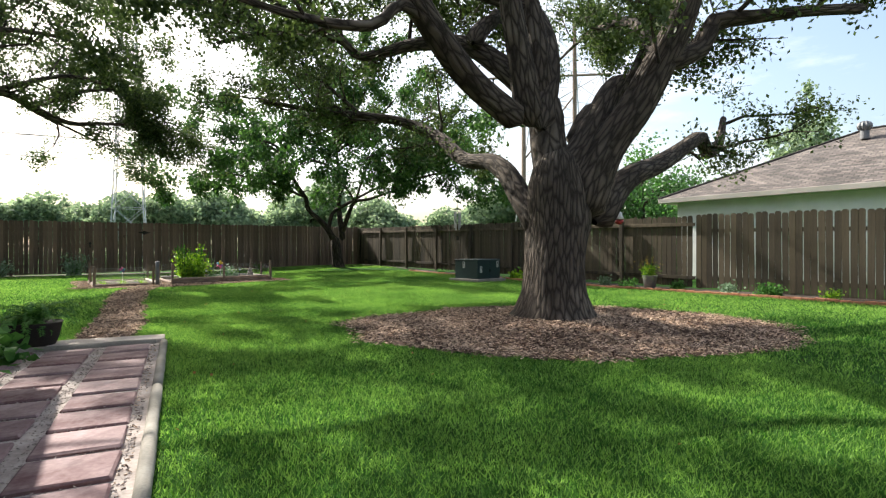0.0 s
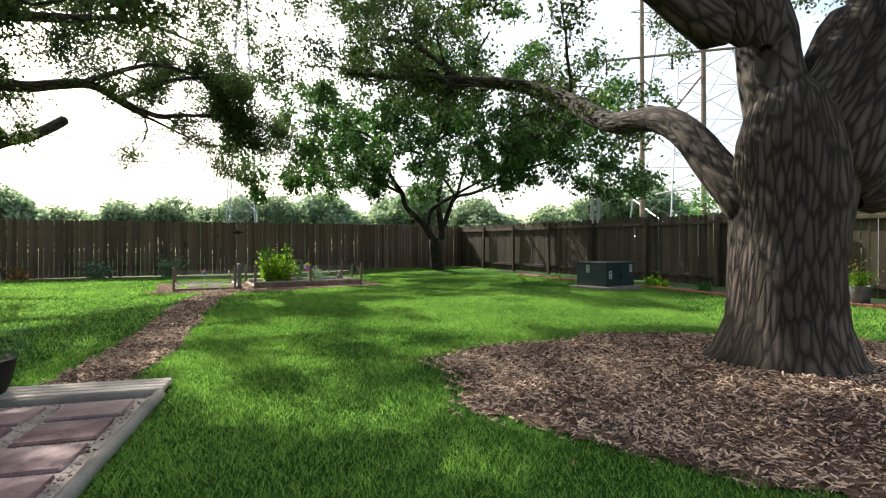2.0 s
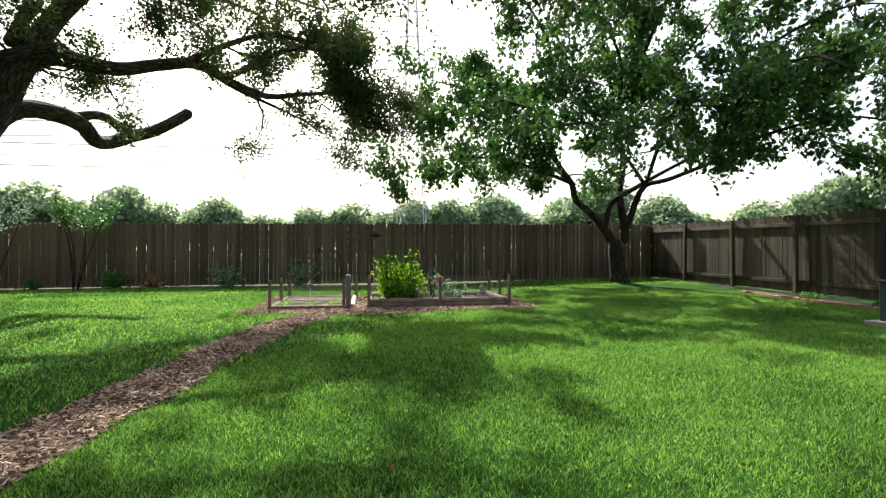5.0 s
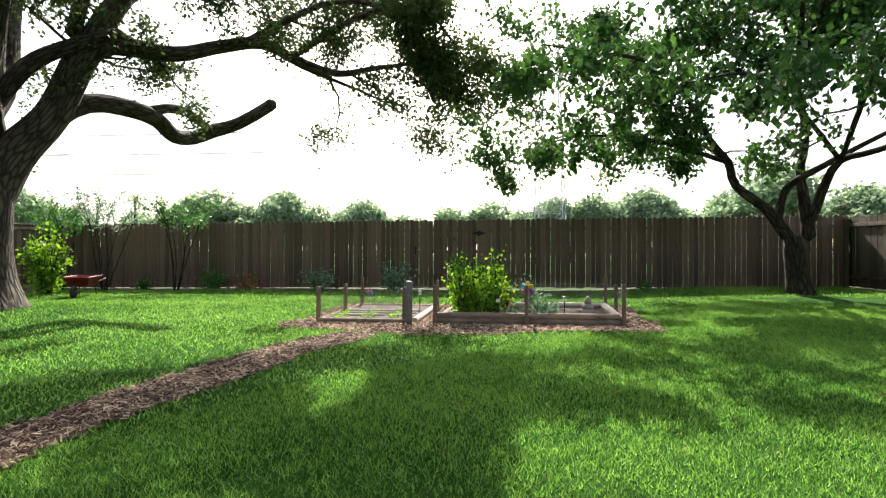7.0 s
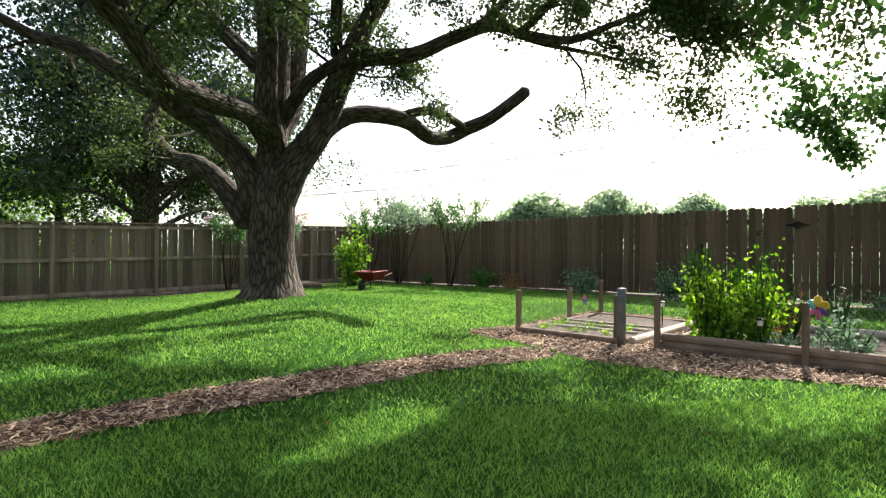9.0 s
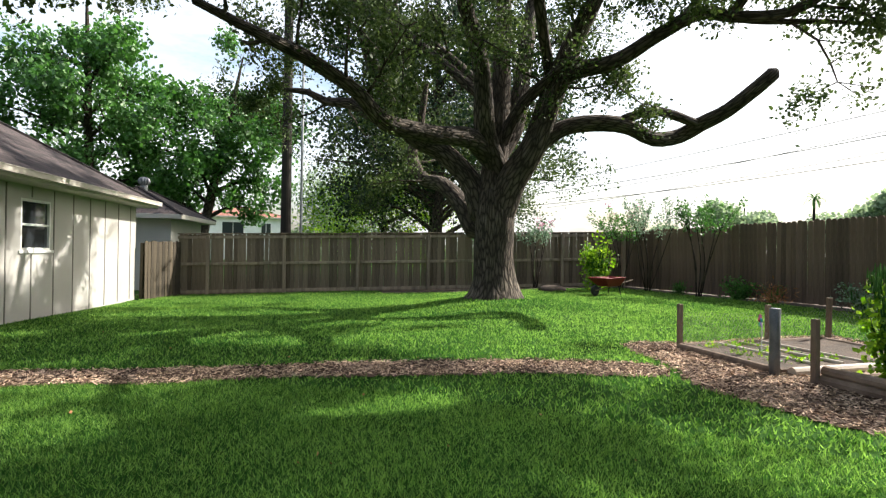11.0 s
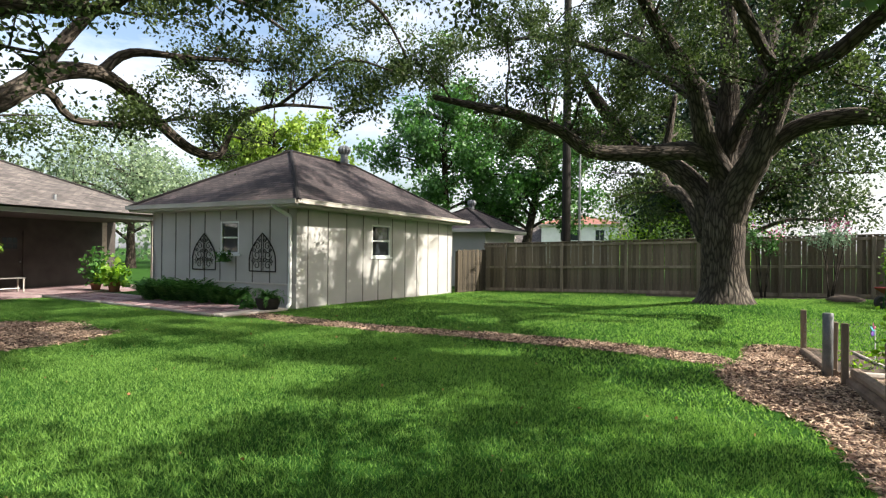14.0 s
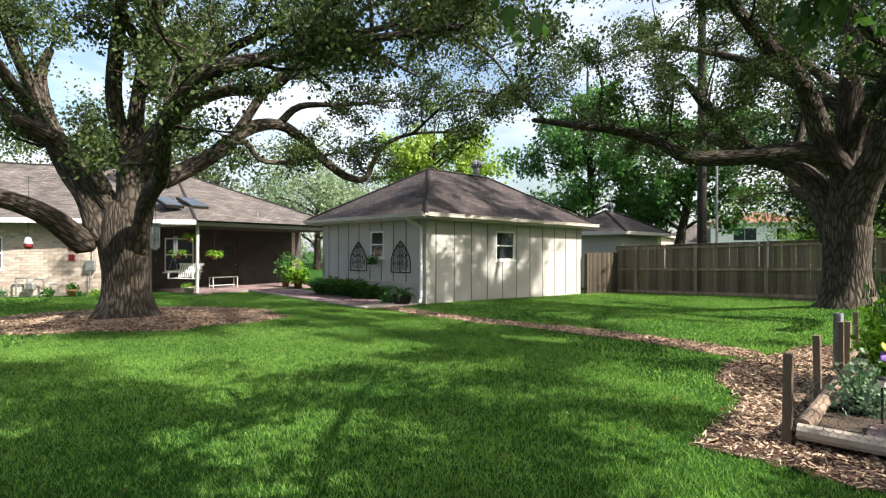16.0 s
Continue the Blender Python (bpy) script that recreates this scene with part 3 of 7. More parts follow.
def arch_panel(x, z, w, h, name_m):
    """A pointed scrollwork iron panel, in the plane of a wall along x."""
    bm = bmesh.new()
    def rod(pts, r=0.012):
        for p, q in zip(pts, pts[1:]):
            bar(bm, (p[0], 0, p[1]), (q[0], 0, q[1]), r, 5)
    arch = []
    for k in range(13):
        t = k / 12
        arch.append((w / 2 * (1 - t ** 1.9), h * (0.30 + 0.70 * t)))
    for s in (1, -1):
        rod([(s * px, pz) for px, pz in [(w / 2, 0)] + arch], 0.016)
        rod([(s * 0.03, 0), (s * 0.03, h * 0.97)], 0.010)
        for cx, cz, r0, turn in ((0.22, 0.16, 0.13, 1), (0.22, 0.42, 0.14, -1), (0.19, 0.66, 0.11, 1), (0.33, 0.29, 0.07, -1), (0.10, 0.29, 0.07, 1), (0.10, 0.54, 0.06, -1), (0.30, 0.54, 0.06, 1), (0.10, 0.80, 0.06, 1)):
            pts = []
            for k in range(15):
                a = turn * k * 0.55
                r = r0 * (1 - 0.055 * k)
                pts.append((s * (cx * w + r * math.cos(a)), cz * h + r * math.sin(a)))
            rod(pts, 0.010)
    rod([(-w / 2, 0), (w / 2, 0)], 0.016)
    ob = part("scroll_panel", bm, M_IRON)
    ob.matrix_world = name_m @ Matrix.Translation((x, -0.03, z))
    return tagged(ob, "black wrought iron pointed scroll panel hung on the siding", "wall decoration", "iron scroll panels")


G_LEN, G_WID, G_H = 9.04, 5.59, 2.72
G_BASE = -0.2


def garage_building():
    root = empty("garage_building", pose(GARAGE.x, GARAGE.y, G_BASE, 0, 0, 0), "pale grey board-and-batten garage with a brown hip roof", "building")
    h = G_H - G_BASE
    m1 = Matrix.Rotation(math.atan2(G_U.y, G_U.x), 4, "Z")
    m2 = Matrix.Translation((G_V.x * G_WID, G_V.y * G_WID, 0)) @ Matrix.Rotation(math.atan2(-G_V.y, -G_V.x), 4, "Z")
    w1 = (3.34, 1.32 - G_BASE, 4.40, 2.32 - G_BASE)
    w2 = (G_WID - 2.72, 1.40 - G_BASE, G_WID - 2.02, 2.28 - G_BASE)
    for nm, m, L, hole in (("long_wall", m1, G_LEN, w1), ("end_wall", m2, G_WID, w2)):
        bm = wall_with_hole(L, h, 0.14, [hole])
        wall = part(nm, bm, M_SIDING, root)
        wall.matrix_local = m
        x = 0.42
        k = 0
        while x < L - 0.1:
            z0, z1 = 0.12, h - 0.16
            if nm == "end_wall":
                z0 = 0.85
            pieces = [(z0, z1)]
            if hole[0] - 0.03 < x < hole[2] + 0.03:
                pieces = [(z0, hole[1] - 0.07), (hole[3] + 0.04, z1)]
            for a, b in pieces:
                if b - a > 0.1:
                    part("groove_strip", block_bm((0.035, 0.014, b - a), Matrix.Translation((x, -0.004, (a + b) / 2)), 0.003), M_GAP, wall)
            x += 0.82 if nm == "long_wall" else 0.61
            k += 1
        if nm == "end_wall":
            part("skirt_board", block_bm((L, 0.03, 0.05), Matrix.Translation((L / 2, -0.013, 0.83)), 0.005), M_TRIM, wall)
        sash_window(wall, hole[0], hole[1], hole[2] - hole[0], hole[3] - hole[1])
    # the other two walls
    m3 = Matrix.Translation((G_U.x * G_LEN + 0, G_U.y * G_LEN, 0)) @ Matrix.Rotation(math.atan2(G_V.y, G_V.x), 4, "Z")
    w = part("far_end_wall", block_bm((G_WID, 0.14, h), Matrix.Translation((G_WID / 2, 0.07, h / 2))), M_SIDING, root)
    w.matrix_local = m3
    m4 = Matrix.Translation((G_V.x * G_WID + G_U.x * G_LEN, G_V.y * G_WID + G_U.y * G_LEN, 0)) @ Matrix.Rotation(math.atan2(-G_U.y, -G_U.x), 4, "Z")
    w = part("back_wall", block_bm((G_LEN, 0.14, h), Matrix.Translation((G_LEN / 2, 0.07, h / 2))), M_SIDING, root)
    w.matrix_local = m4
    roof, r0, r1 = hip_roof("roof", root, G_LEN, G_WID, h + 0.02, 1.95, 0.45, M_SHINGLE)
    roof.matrix_local = m1
    gutter(roof, (-0.45, -0.51, h - 0.02), (G_LEN + 0.45, -0.51, h - 0.02))
    gutter(roof, (-0.51, G_WID + 0.45, h - 0.02), (-0.51, -0.45, h - 0.02))
    roof_vent(roof, (5.2, 2.5, r0.z + 0.02))
    pipe("downspout", roof, [Vector((-0.51, 0.35, h - 0.06)), Vector((-0.42, 0.30, h - 0.16)), Vector((-0.06, 0.16, h - 0.36)), Vector((-0.06, 0.16, 0.35)), Vector((-0.2, 0.10, 0.27))], 0.05, M_WHITE)
    return root, m2


garage, GM2 = garage_building()
_gm = Matrix.Translation((GARAGE.x, GARAGE.y, 0)) @ GM2
arch_panel(G_WID - 1.14, 0.95, 0.92, 1.0, _gm)
arch_panel(G_WID - 3.34, 0.95, 0.92, 1.0, _gm)


# ---- trees ----
def tube(curve, sides=10, rough=0.0, seed=0):
    """Arrays of a limb's skin along a curve of (x, y, z, r), with UVs in metres."""
    p, r = curve[:, :3], np.maximum(curve[:, 3], 0.004)
    n = len(p)
    t = np.gradient(p, axis=0)
    t /= np.linalg.norm(t, axis=1)[:, None] + 1e-9
    up = np.array([0.13, 0.98, 0.11]) if abs(t[0, 1]) < 0.8 else np.array([0.98, 0.1, 0.1])
    a = np.cross(t, up)
    for i in range(1, n):
        a[i] = a[i - 1] - t[i] * (a[i - 1] @ t[i])
        a[i] /= np.linalg.norm(a[i]) + 1e-9
    a[0] /= np.linalg.norm(a[0])
    a[0] -= t[0] * (a[0] @ t[0])
    b = np.cross(t, a)
    th = np.linspace(0, 2 * np.pi, sides + 1)
    ln = np.concatenate([[0], np.cumsum(np.linalg.norm(np.diff(p, axis=0), axis=1))])
    rr = r[:, None] * (1 + rough * (np.sin(3 * th[None] + 1.1 * ln[:, None] + seed) * 0.5 + np.sin(2 * th[None] - 2.3 * ln[:, None] + 2 * seed) * 0.6 + 0.5 * np.sin(4.1 * ln[:, None] + seed + th[None])))
    v = p[:, None] + rr[..., None] * (np.cos(th)[None, :, None] * a[:, None] + np.sin(th)[None, :, None] * b[:, None])
    v[:, -1] = v[:, 0]
    rm = float(r.mean())
    uv = np.stack([np.broadcast_to(th[None] * rm, (n, sides + 1)), np.broadcast_to(ln[:, None], (n, sides + 1))], -1)
    k = sides + 1
    i = (np.arange(n - 1)[:, None] * k + np.arange(sides)[None]).ravel()
    f = np.stack([i, i + 1, i + k + 1, i + k], 1)
    return v.reshape(-1, 3), f, uv.reshape(-1, 2)


class Skin:
    """Collects limbs into one mesh."""
    def __init__(self):
        self.v, self.f, self.uv, self.n = [], [], [], 0

    def add(self, curve, sides=10, rough=0.0, seed=0):
        v, f, uv = tube(curve, sides, rough, seed)
        self.v.append(v), self.f.append(f + self.n), self.uv.append(uv)
        self.n += len(v)

    def make(self, name, mat, parent, smooth=True):
        ob = arrays(name, np.concatenate(self.v), np.concatenate(self.f), mat, parent, smooth, np.concatenate(self.uv))
        if name != "trunk":
            ob["kind"] = "stuff"
        return ob


def leaf_mesh(name, centres, size, mat, parent, rng, droop=0.3, aspect=0.45, fold=0.25):
    """Many single leaves, each a folded blade of two triangles, at the centres."""
    n = len(centres)
    d = rng.normal(size=(n, 3))
    d[:, 2] -= droop
    d /= np.linalg.norm(d, axis=1)[:, None] + 1e-9
    s = np.cross(d, rng.normal(size=(n, 3)))
    s /= np.linalg.norm(s, axis=1)[:, None] + 1e-9
    nn = np.cross(d, s)
    L = size * rng.uniform(0.6, 1.3, n)[:, None]
    W = L * aspect
    c = np.asarray(centres)
    v = np.stack([c, c + d * L * 0.5 + s * W + nn * W * fold, c + d * L, c + d * L * 0.5 - s * W + nn * W * fold], 1).reshape(-1, 3)
    i = np.arange(n) * 4
    f = np.stack([i, i + 1, i + 2, i + 3], 1)
    return tagged(arrays(name, v, f, mat, parent), kind="stuff")


class Tree:
    """A tree of given main limbs, from which branches and twigs grow, with leaves round the twigs."""
    def __init__(self, name, base, label, bark, seed):
        self.root = empty(name, Matrix.Translation(base), label, "tree")
        self.base = np.array(base, float)
        self.rng = np.random.default_rng(seed)
        self.bark = bark
        self.trunk, self.branches = Skin(), Skin()
        self.tips = []
        self.limbs = []

    def limb(self, pts, bare=0.0, sides=12, spread=1.0, many=1.0, leafy=1.0):
        c = np.array(pts, float)
        c[:, :3] -= self.base
        d0, d1 = c[1, :3] - c[0, :3], c[-1, :3] - c[-2, :3]
        d0, d1 = d0 / np.linalg.norm(d0), d1 / np.linalg.norm(d1)
        first = np.append(c[0, :3] - d0 * c[0, 3] * 0.8, c[0, 3] * 0.25)
        last = np.append(c[-1, :3] + d1 * c[-1, 3] * 0.6, c[-1, 3] * 0.3)
        c = np.vstack([first, spline(c, 0.2), last, last + np.append(d1 * 0.01, -last[3] * 0.95)])
        self.trunk.add(c, sides, 0.07, self.rng.uniform(0, 6))
        self.limbs.append((c, bare, spread, many, leafy))

    def grow(self, length=2.6, per=1.1, rise=0.25, twigs=5, hang=0.0):
        rng = self.rng
        for c, bare, spread, many, leafy in self.limbs:
            if many <= 0 and leafy <= 0:
                continue
            ln = np.concatenate([[0], np.cumsum(np.linalg.norm(np.diff(c[:, :3], axis=0), axis=1))])
            total = ln[-1]
            n = int(total * (1 - bare) * per * many) + 1
            for k in range(n):
                s = total * (bare + (1 - bare) * (k + rng.uniform(0, 1)) / n)
                i = min(len(c) - 2, int(np.searchsorted(ln, s)))
                t = c[i + 1, :3] - c[i, :3]
                t /= np.linalg.norm(t) + 1e-9
                side = np.cross(t, rng.normal(size=3))
                side /= np.linalg.norm(side) + 1e-9
                d = t * 0.45 + side * 0.8 + np.array([0, 0, rise])
                self.branch(c[i, :3], d, min(c[i, 3] * 0.5, 0.04), length * spread * rng.uniform(0.6, 1.25), twigs, leafy, hang)
            t = c[-1, :3] - c[-3, :3]
            self.branch(c[-1, :3], t / (np.linalg.norm(t) + 1e-9), c[-1, 3] * 0.9, length * spread, twigs, leafy, hang)

    def branch(self, p, d, r, length, twigs, leafy, hang):
        rng = self.rng
        d = d / (np.linalg.norm(d) + 1e-9)
        pts = [np.append(p, r)]
        q = p.copy()
        for k in range(5):
            d = d + rng.normal(size=3) * 0.28 + np.array([0, 0, 0.06 - hang])
            d[2] = max(d[2], -0.12 - 4 * hang)
            d /= np.linalg.norm(d)
            q = q + d * length / 5
            pts.append(np.append(q, r * (1 - 0.17 * (k + 1))))
        c = spline(pts, 0.45)
        self.branches.add(c, 4)
        for k in range(int(twigs)):
            i = int(rng.uniform(0.3, 1.0) * (len(c) - 1))
            tp = c[i, :3]
            td = d * 0.5 + rng.normal(size=3) * 0.75
            td[2] = max(td[2], -0.35) - hang
            td /= np.linalg.norm(td) + 1e-9
            tl = rng.uniform(0.5, 1.1) * min(1.0, length * 0.45)
            mid = tp + td * tl * 0.5 + rng.normal(size=3) * 0.08
            end = tp + td * tl + np.array([0, 0, -hang * 0.3])
            self.branches.add(spline([np.append(tp, r * 0.35), np.append(mid, r * 0.22), np.append(end, 0.003)], 0.6), 3)
            if rng.uniform() < leafy:
                self.tips.append((tp + (mid - tp) * 0.6, mid, end))

    def leaves(self, mat, count, size, scatter=0.16, droop=0.3, aspect=0.4, name="crown"):
        rng = self.rng
        tips = np.array(self.tips)
        share = rng.lognormal(0.0, 0.75, len(tips))
        k = rng.choice(len(tips), count, p=share / share.sum())
        u = rng.uniform(0, 1, count)[:, None]
        a, b, c = tips[k, 0], tips[k, 1], tips[k, 2]
        pos = (1 - u) ** 2 * a + 2 * u * (1 - u) * b + u * u * c
        pos = pos + rng.normal(size=(count, 3)) * scatter
        return leaf_mesh(name, pos, size, mat, self.root, rng, droop, aspect)

    def finish(self):
        self.trunk.make("trunk", self.bark, self.root)
        if self.branches.n:
            self.branches.make("twig_growth", self.bark, self.root)


def oak_a():
    base = (1.73, 8.40, float(land(1.73, 8.40)) - 0.05)
    T = Tree("oak_tree", base, "spreading live oak with rough grey bark standing in mulch", M_BARK_OAK, 11)
    limb = T.limb
    x, y, z = base
    limb([(x, y, z - 0.1, 0.84), (x, y, z + 0.12, 0.64), (x + 0.01, y, z + 0.4, 0.53), (x + 0.04, y, z + 1.0, 0.48), (x + 0.07, y, z + 1.6, 0.49), (x + 0.08, y, z + 2.1, 0.46), (x + 0.1, y, z + 2.5, 0.34)], bare=0.99, sides=22, many=0, leafy=0)
    limb([(1.78, 8.40, 2.11, 0.36), (1.67, 8.49, 2.83, 0.29), (1.61, 8.59, 3.49, 0.26), (1.29, 8.69, 3.90, 0.22), (0.81, 8.89, 4.36, 0.19), (0.35, 9.19, 4.71, 0.15), (-0.44, 9.69, 4.93, 0.12), (-1.55, 10.29, 4.92, 0.09), (-2.20, 10.79, 5.49, 0.08), (-3.82, 11.58, 5.86, 0.06), (-5.11, 12.18, 5.92, 0.04)], bare=0.35, many=1.9)
    limb([(1.61, 8.59, 3.44, 0.21), (1.55, 8.59, 4.30, 0.18), (1.42, 8.69, 5.16, 0.15), (1.22, 8.78, 6.13, 0.11), (0.90, 8.78, 7.15, 0.07)], bare=0.4)
    limb([(1.09, 8.20, 3.24, 0.21), (0.36, 7.80, 3.72, 0.20), (-0.18, 7.30, 4.31, 0.18), (-0.65, 6.90, 4.81, 0.17), (-1.30, 6.40, 5.04, 0.15), (-1.87, 5.90, 4.83, 0.14), (-2.48, 5.50, 4.30, 0.12), (-3.14, 5.20, 3.87, 0.11), (-3.73, 5.10, 3.81, 0.10), (-3.99, 5.00, 4.36, 0.08), (-4.34, 4.90, 4.91, 0.07), (-5.22, 4.90, 5.31, 0.05), (-6.67, 4.90, 5.44, 0.04)], bare=0.5, many=0.9, spread=0.8, leafy=0.6)
    limb([(-1.30, 6.40, 5.04, 0.11), (-1.87, 6.20, 5.62, 0.09), (-3.09, 6.00, 5.80, 0.06), (-4.56, 5.80, 6.07, 0.04)], bare=0.3, many=1.5)
    limb([(-0.07, 7.40, 4.21, 0.10), (-0.53, 7.00, 4.41, 0.08), (-0.91, 6.70, 4.00, 0.07), (-1.89, 6.50, 4.07, 0.05), (-3.08, 6.30, 4.42, 0.03)], bare=0.4, many=1.2, spread=0.7)
    limb([(0.52, 8.70, 4.60, 0.15), (0.73, 9.20, 5.05, 0.14), (0.91, 9.70, 5.33, 0.12), (1.01, 10.20, 5.68, 0.10), (1.10, 10.80, 5.94, 0.09)], bare=0.5)
    limb([(1.35, 8.30, 3.28, 0.22), (1.00, 7.90, 4.90, 0.17), (0.80, 7.50, 6.10, 0.13), (0.15, 7.00, 7.45, 0.08)], bare=0.5)
    limb([(1.92, 8.40, 2.39, 0.28), (2.19, 8.40, 2.75, 0.25), (2.49, 8.60, 3.31, 0.21), (2.90, 9.00, 3.92, 0.18), (3.38, 9.50, 4.17, 0.14)], bare=0.6)
    limb([(2.17, 8.40, 1.93, 0.36), (2.54, 8.29, 2.79, 0.29), (2.99, 8.19, 3.46, 0.26), (3.38, 8.09, 4.20, 0.23), (3.63, 7.99, 4.84, 0.21), (3.75, 7.79, 5.56, 0.15), (3.68, 7.48, 6.26, 0.09)], bare=0.4)
    limb([(3.38, 8.09, 4.03, 0.17), (3.98, 8.29, 4.32, 0.15), (4.25, 8.39, 4.75, 0.14), (4.83, 8.39, 4.84, 0.11), (5.56, 8.29, 4.88, 0.09), (6.39, 8.19, 4.88, 0.08)], bare=0.4)
    limb([(1.53, 8.50, 1.58, 0.26), (1.32, 8.90, 2.02, 0.21), (1.12, 9.30, 2.50, 0.18), (0.87, 9.79, 2.80, 0.16), (0.41, 10.79, 3.03, 0.15), (-0.05, 12.19, 3.74, 0.14), (-0.87, 12.99, 4.28, 0.12), (-2.01, 13.29, 4.54, 0.09), (-3.20, 13.59, 4.76, 0.07), (-4.69, 13.79, 5.03, 0.04)], bare=0.35, many=1.7)
    limb([(2.50, 8.60, 1.77, 0.26), (3.16, 9.20, 2.43, 0.21), (3.97, 9.89, 2.77, 0.17), (4.75, 10.59, 3.21, 0.15), (5.37, 11.19, 3.53, 0.15), (5.69, 11.59, 3.28, 0.13), (6.16, 11.99, 3.57, 0.11), (6.47, 12.39, 4.23, 0.07)], bare=0.5, leafy=0.6)
    limb([(2.14, 8.59, 2.94, 0.17), (2.42, 8.79, 3.45, 0.15), (2.82, 8.89, 3.61, 0.12), (3.14, 8.99, 4.06, 0.09), (3.47, 8.99, 4.82, 0.06)], bare=0.4)
    limb([(1.55, 8.32, 3.19, 0.20), (1.79, 8.99, 4.53, 0.17), (1.56, 9.66, 5.62, 0.14), (1.24, 10.36, 6.57, 0.10), (1.36, 10.95, 7.28, 0.05)], bare=0.4)
    limb([(-0.18, 7.30, 4.31, 0.13), (-1.6, 7.0, 6.4, 0.09), (-3.6, 6.8, 7.0, 0.06), (-5.2, 6.4, 6.6, 0.03)], bare=0.2, many=1.5)
    limb([(1.42, 8.69, 5.1, 0.13), (-1.0, 9.4, 6.2, 0.09), (-2.6, 10.2, 6.7, 0.04)], bare=0.2, many=1.2)
    limb([(1.42, 8.7, 5.2, 0.13), (0.3, 11.3, 6.9, 0.08), (-0.6, 13.6, 7.4, 0.04)], bare=0.2, many=1.3)
    limb([(3.63, 7.99, 4.8, 0.14), (4.2, 9.4, 7.0, 0.08), (5.4, 10.8, 7.4, 0.04)], bare=0.2, many=1.2)
    limb([(-2.2, 10.7, 5.4, 0.08), (-4.4, 9.7, 6.5, 0.06), (-6.3, 8.7, 6.7, 0.04), (-7.6, 7.7, 6.1, 0.02)], bare=0.1, many=1.1)
    limb([(-5.2, 4.9, 5.3, 0.05), (-6.5, 6.2, 6.3, 0.04), (-7.7, 7.0, 6.0, 0.02)], bare=0.0, many=1.5)
    # two high limbs added for the shade they throw on the near lawn
    limb([(-1.6, 7.0, 6.4, 0.08), (-3.6, 8.4, 7.6, 0.05), (-5.6, 9.4, 7.8, 0.02)], bare=0.1, many=0.8)
    limb([(0.9, 8.8, 7.0, 0.08), (-0.8, 9.6, 8.4, 0.05), (-2.4, 10.4, 8.8, 0.02)], bare=0.1, many=0.7)
    limb([(-3.82, 11.58, 5.86, 0.06), (-5.8, 12.0, 6.9, 0.04), (-7.4, 12.5, 7.1, 0.02)], bare=0.0, many=1.9)
    limb([(-2.01, 13.29, 4.54, 0.06), (-3.4, 14.3, 5.8, 0.04), (-4.6, 15.0, 6.2, 0.02)], bare=0.0, many=1.7)
    limb([(3.30, 8.10, 4.05, 0.13), (3.7, 10.6, 5.7, 0.09), (3.6, 13.6, 6.6, 0.05), (3.1, 16.2, 6.5, 0.02)], bare=0.3, many=1.5)
    limb([(3.7, 10.6, 5.7, 0.08), (5.2, 13.0, 6.6, 0.05), (5.8, 15.2, 6.7, 0.02)], bare=0.2, many=1.4)
    T.grow(length=2.0, per=1.15, rise=0.26, twigs=7)
    T.leaves(M_OAK_LEAF, 128000, 0.084, 0.15, aspect=0.32)
    T.finish()


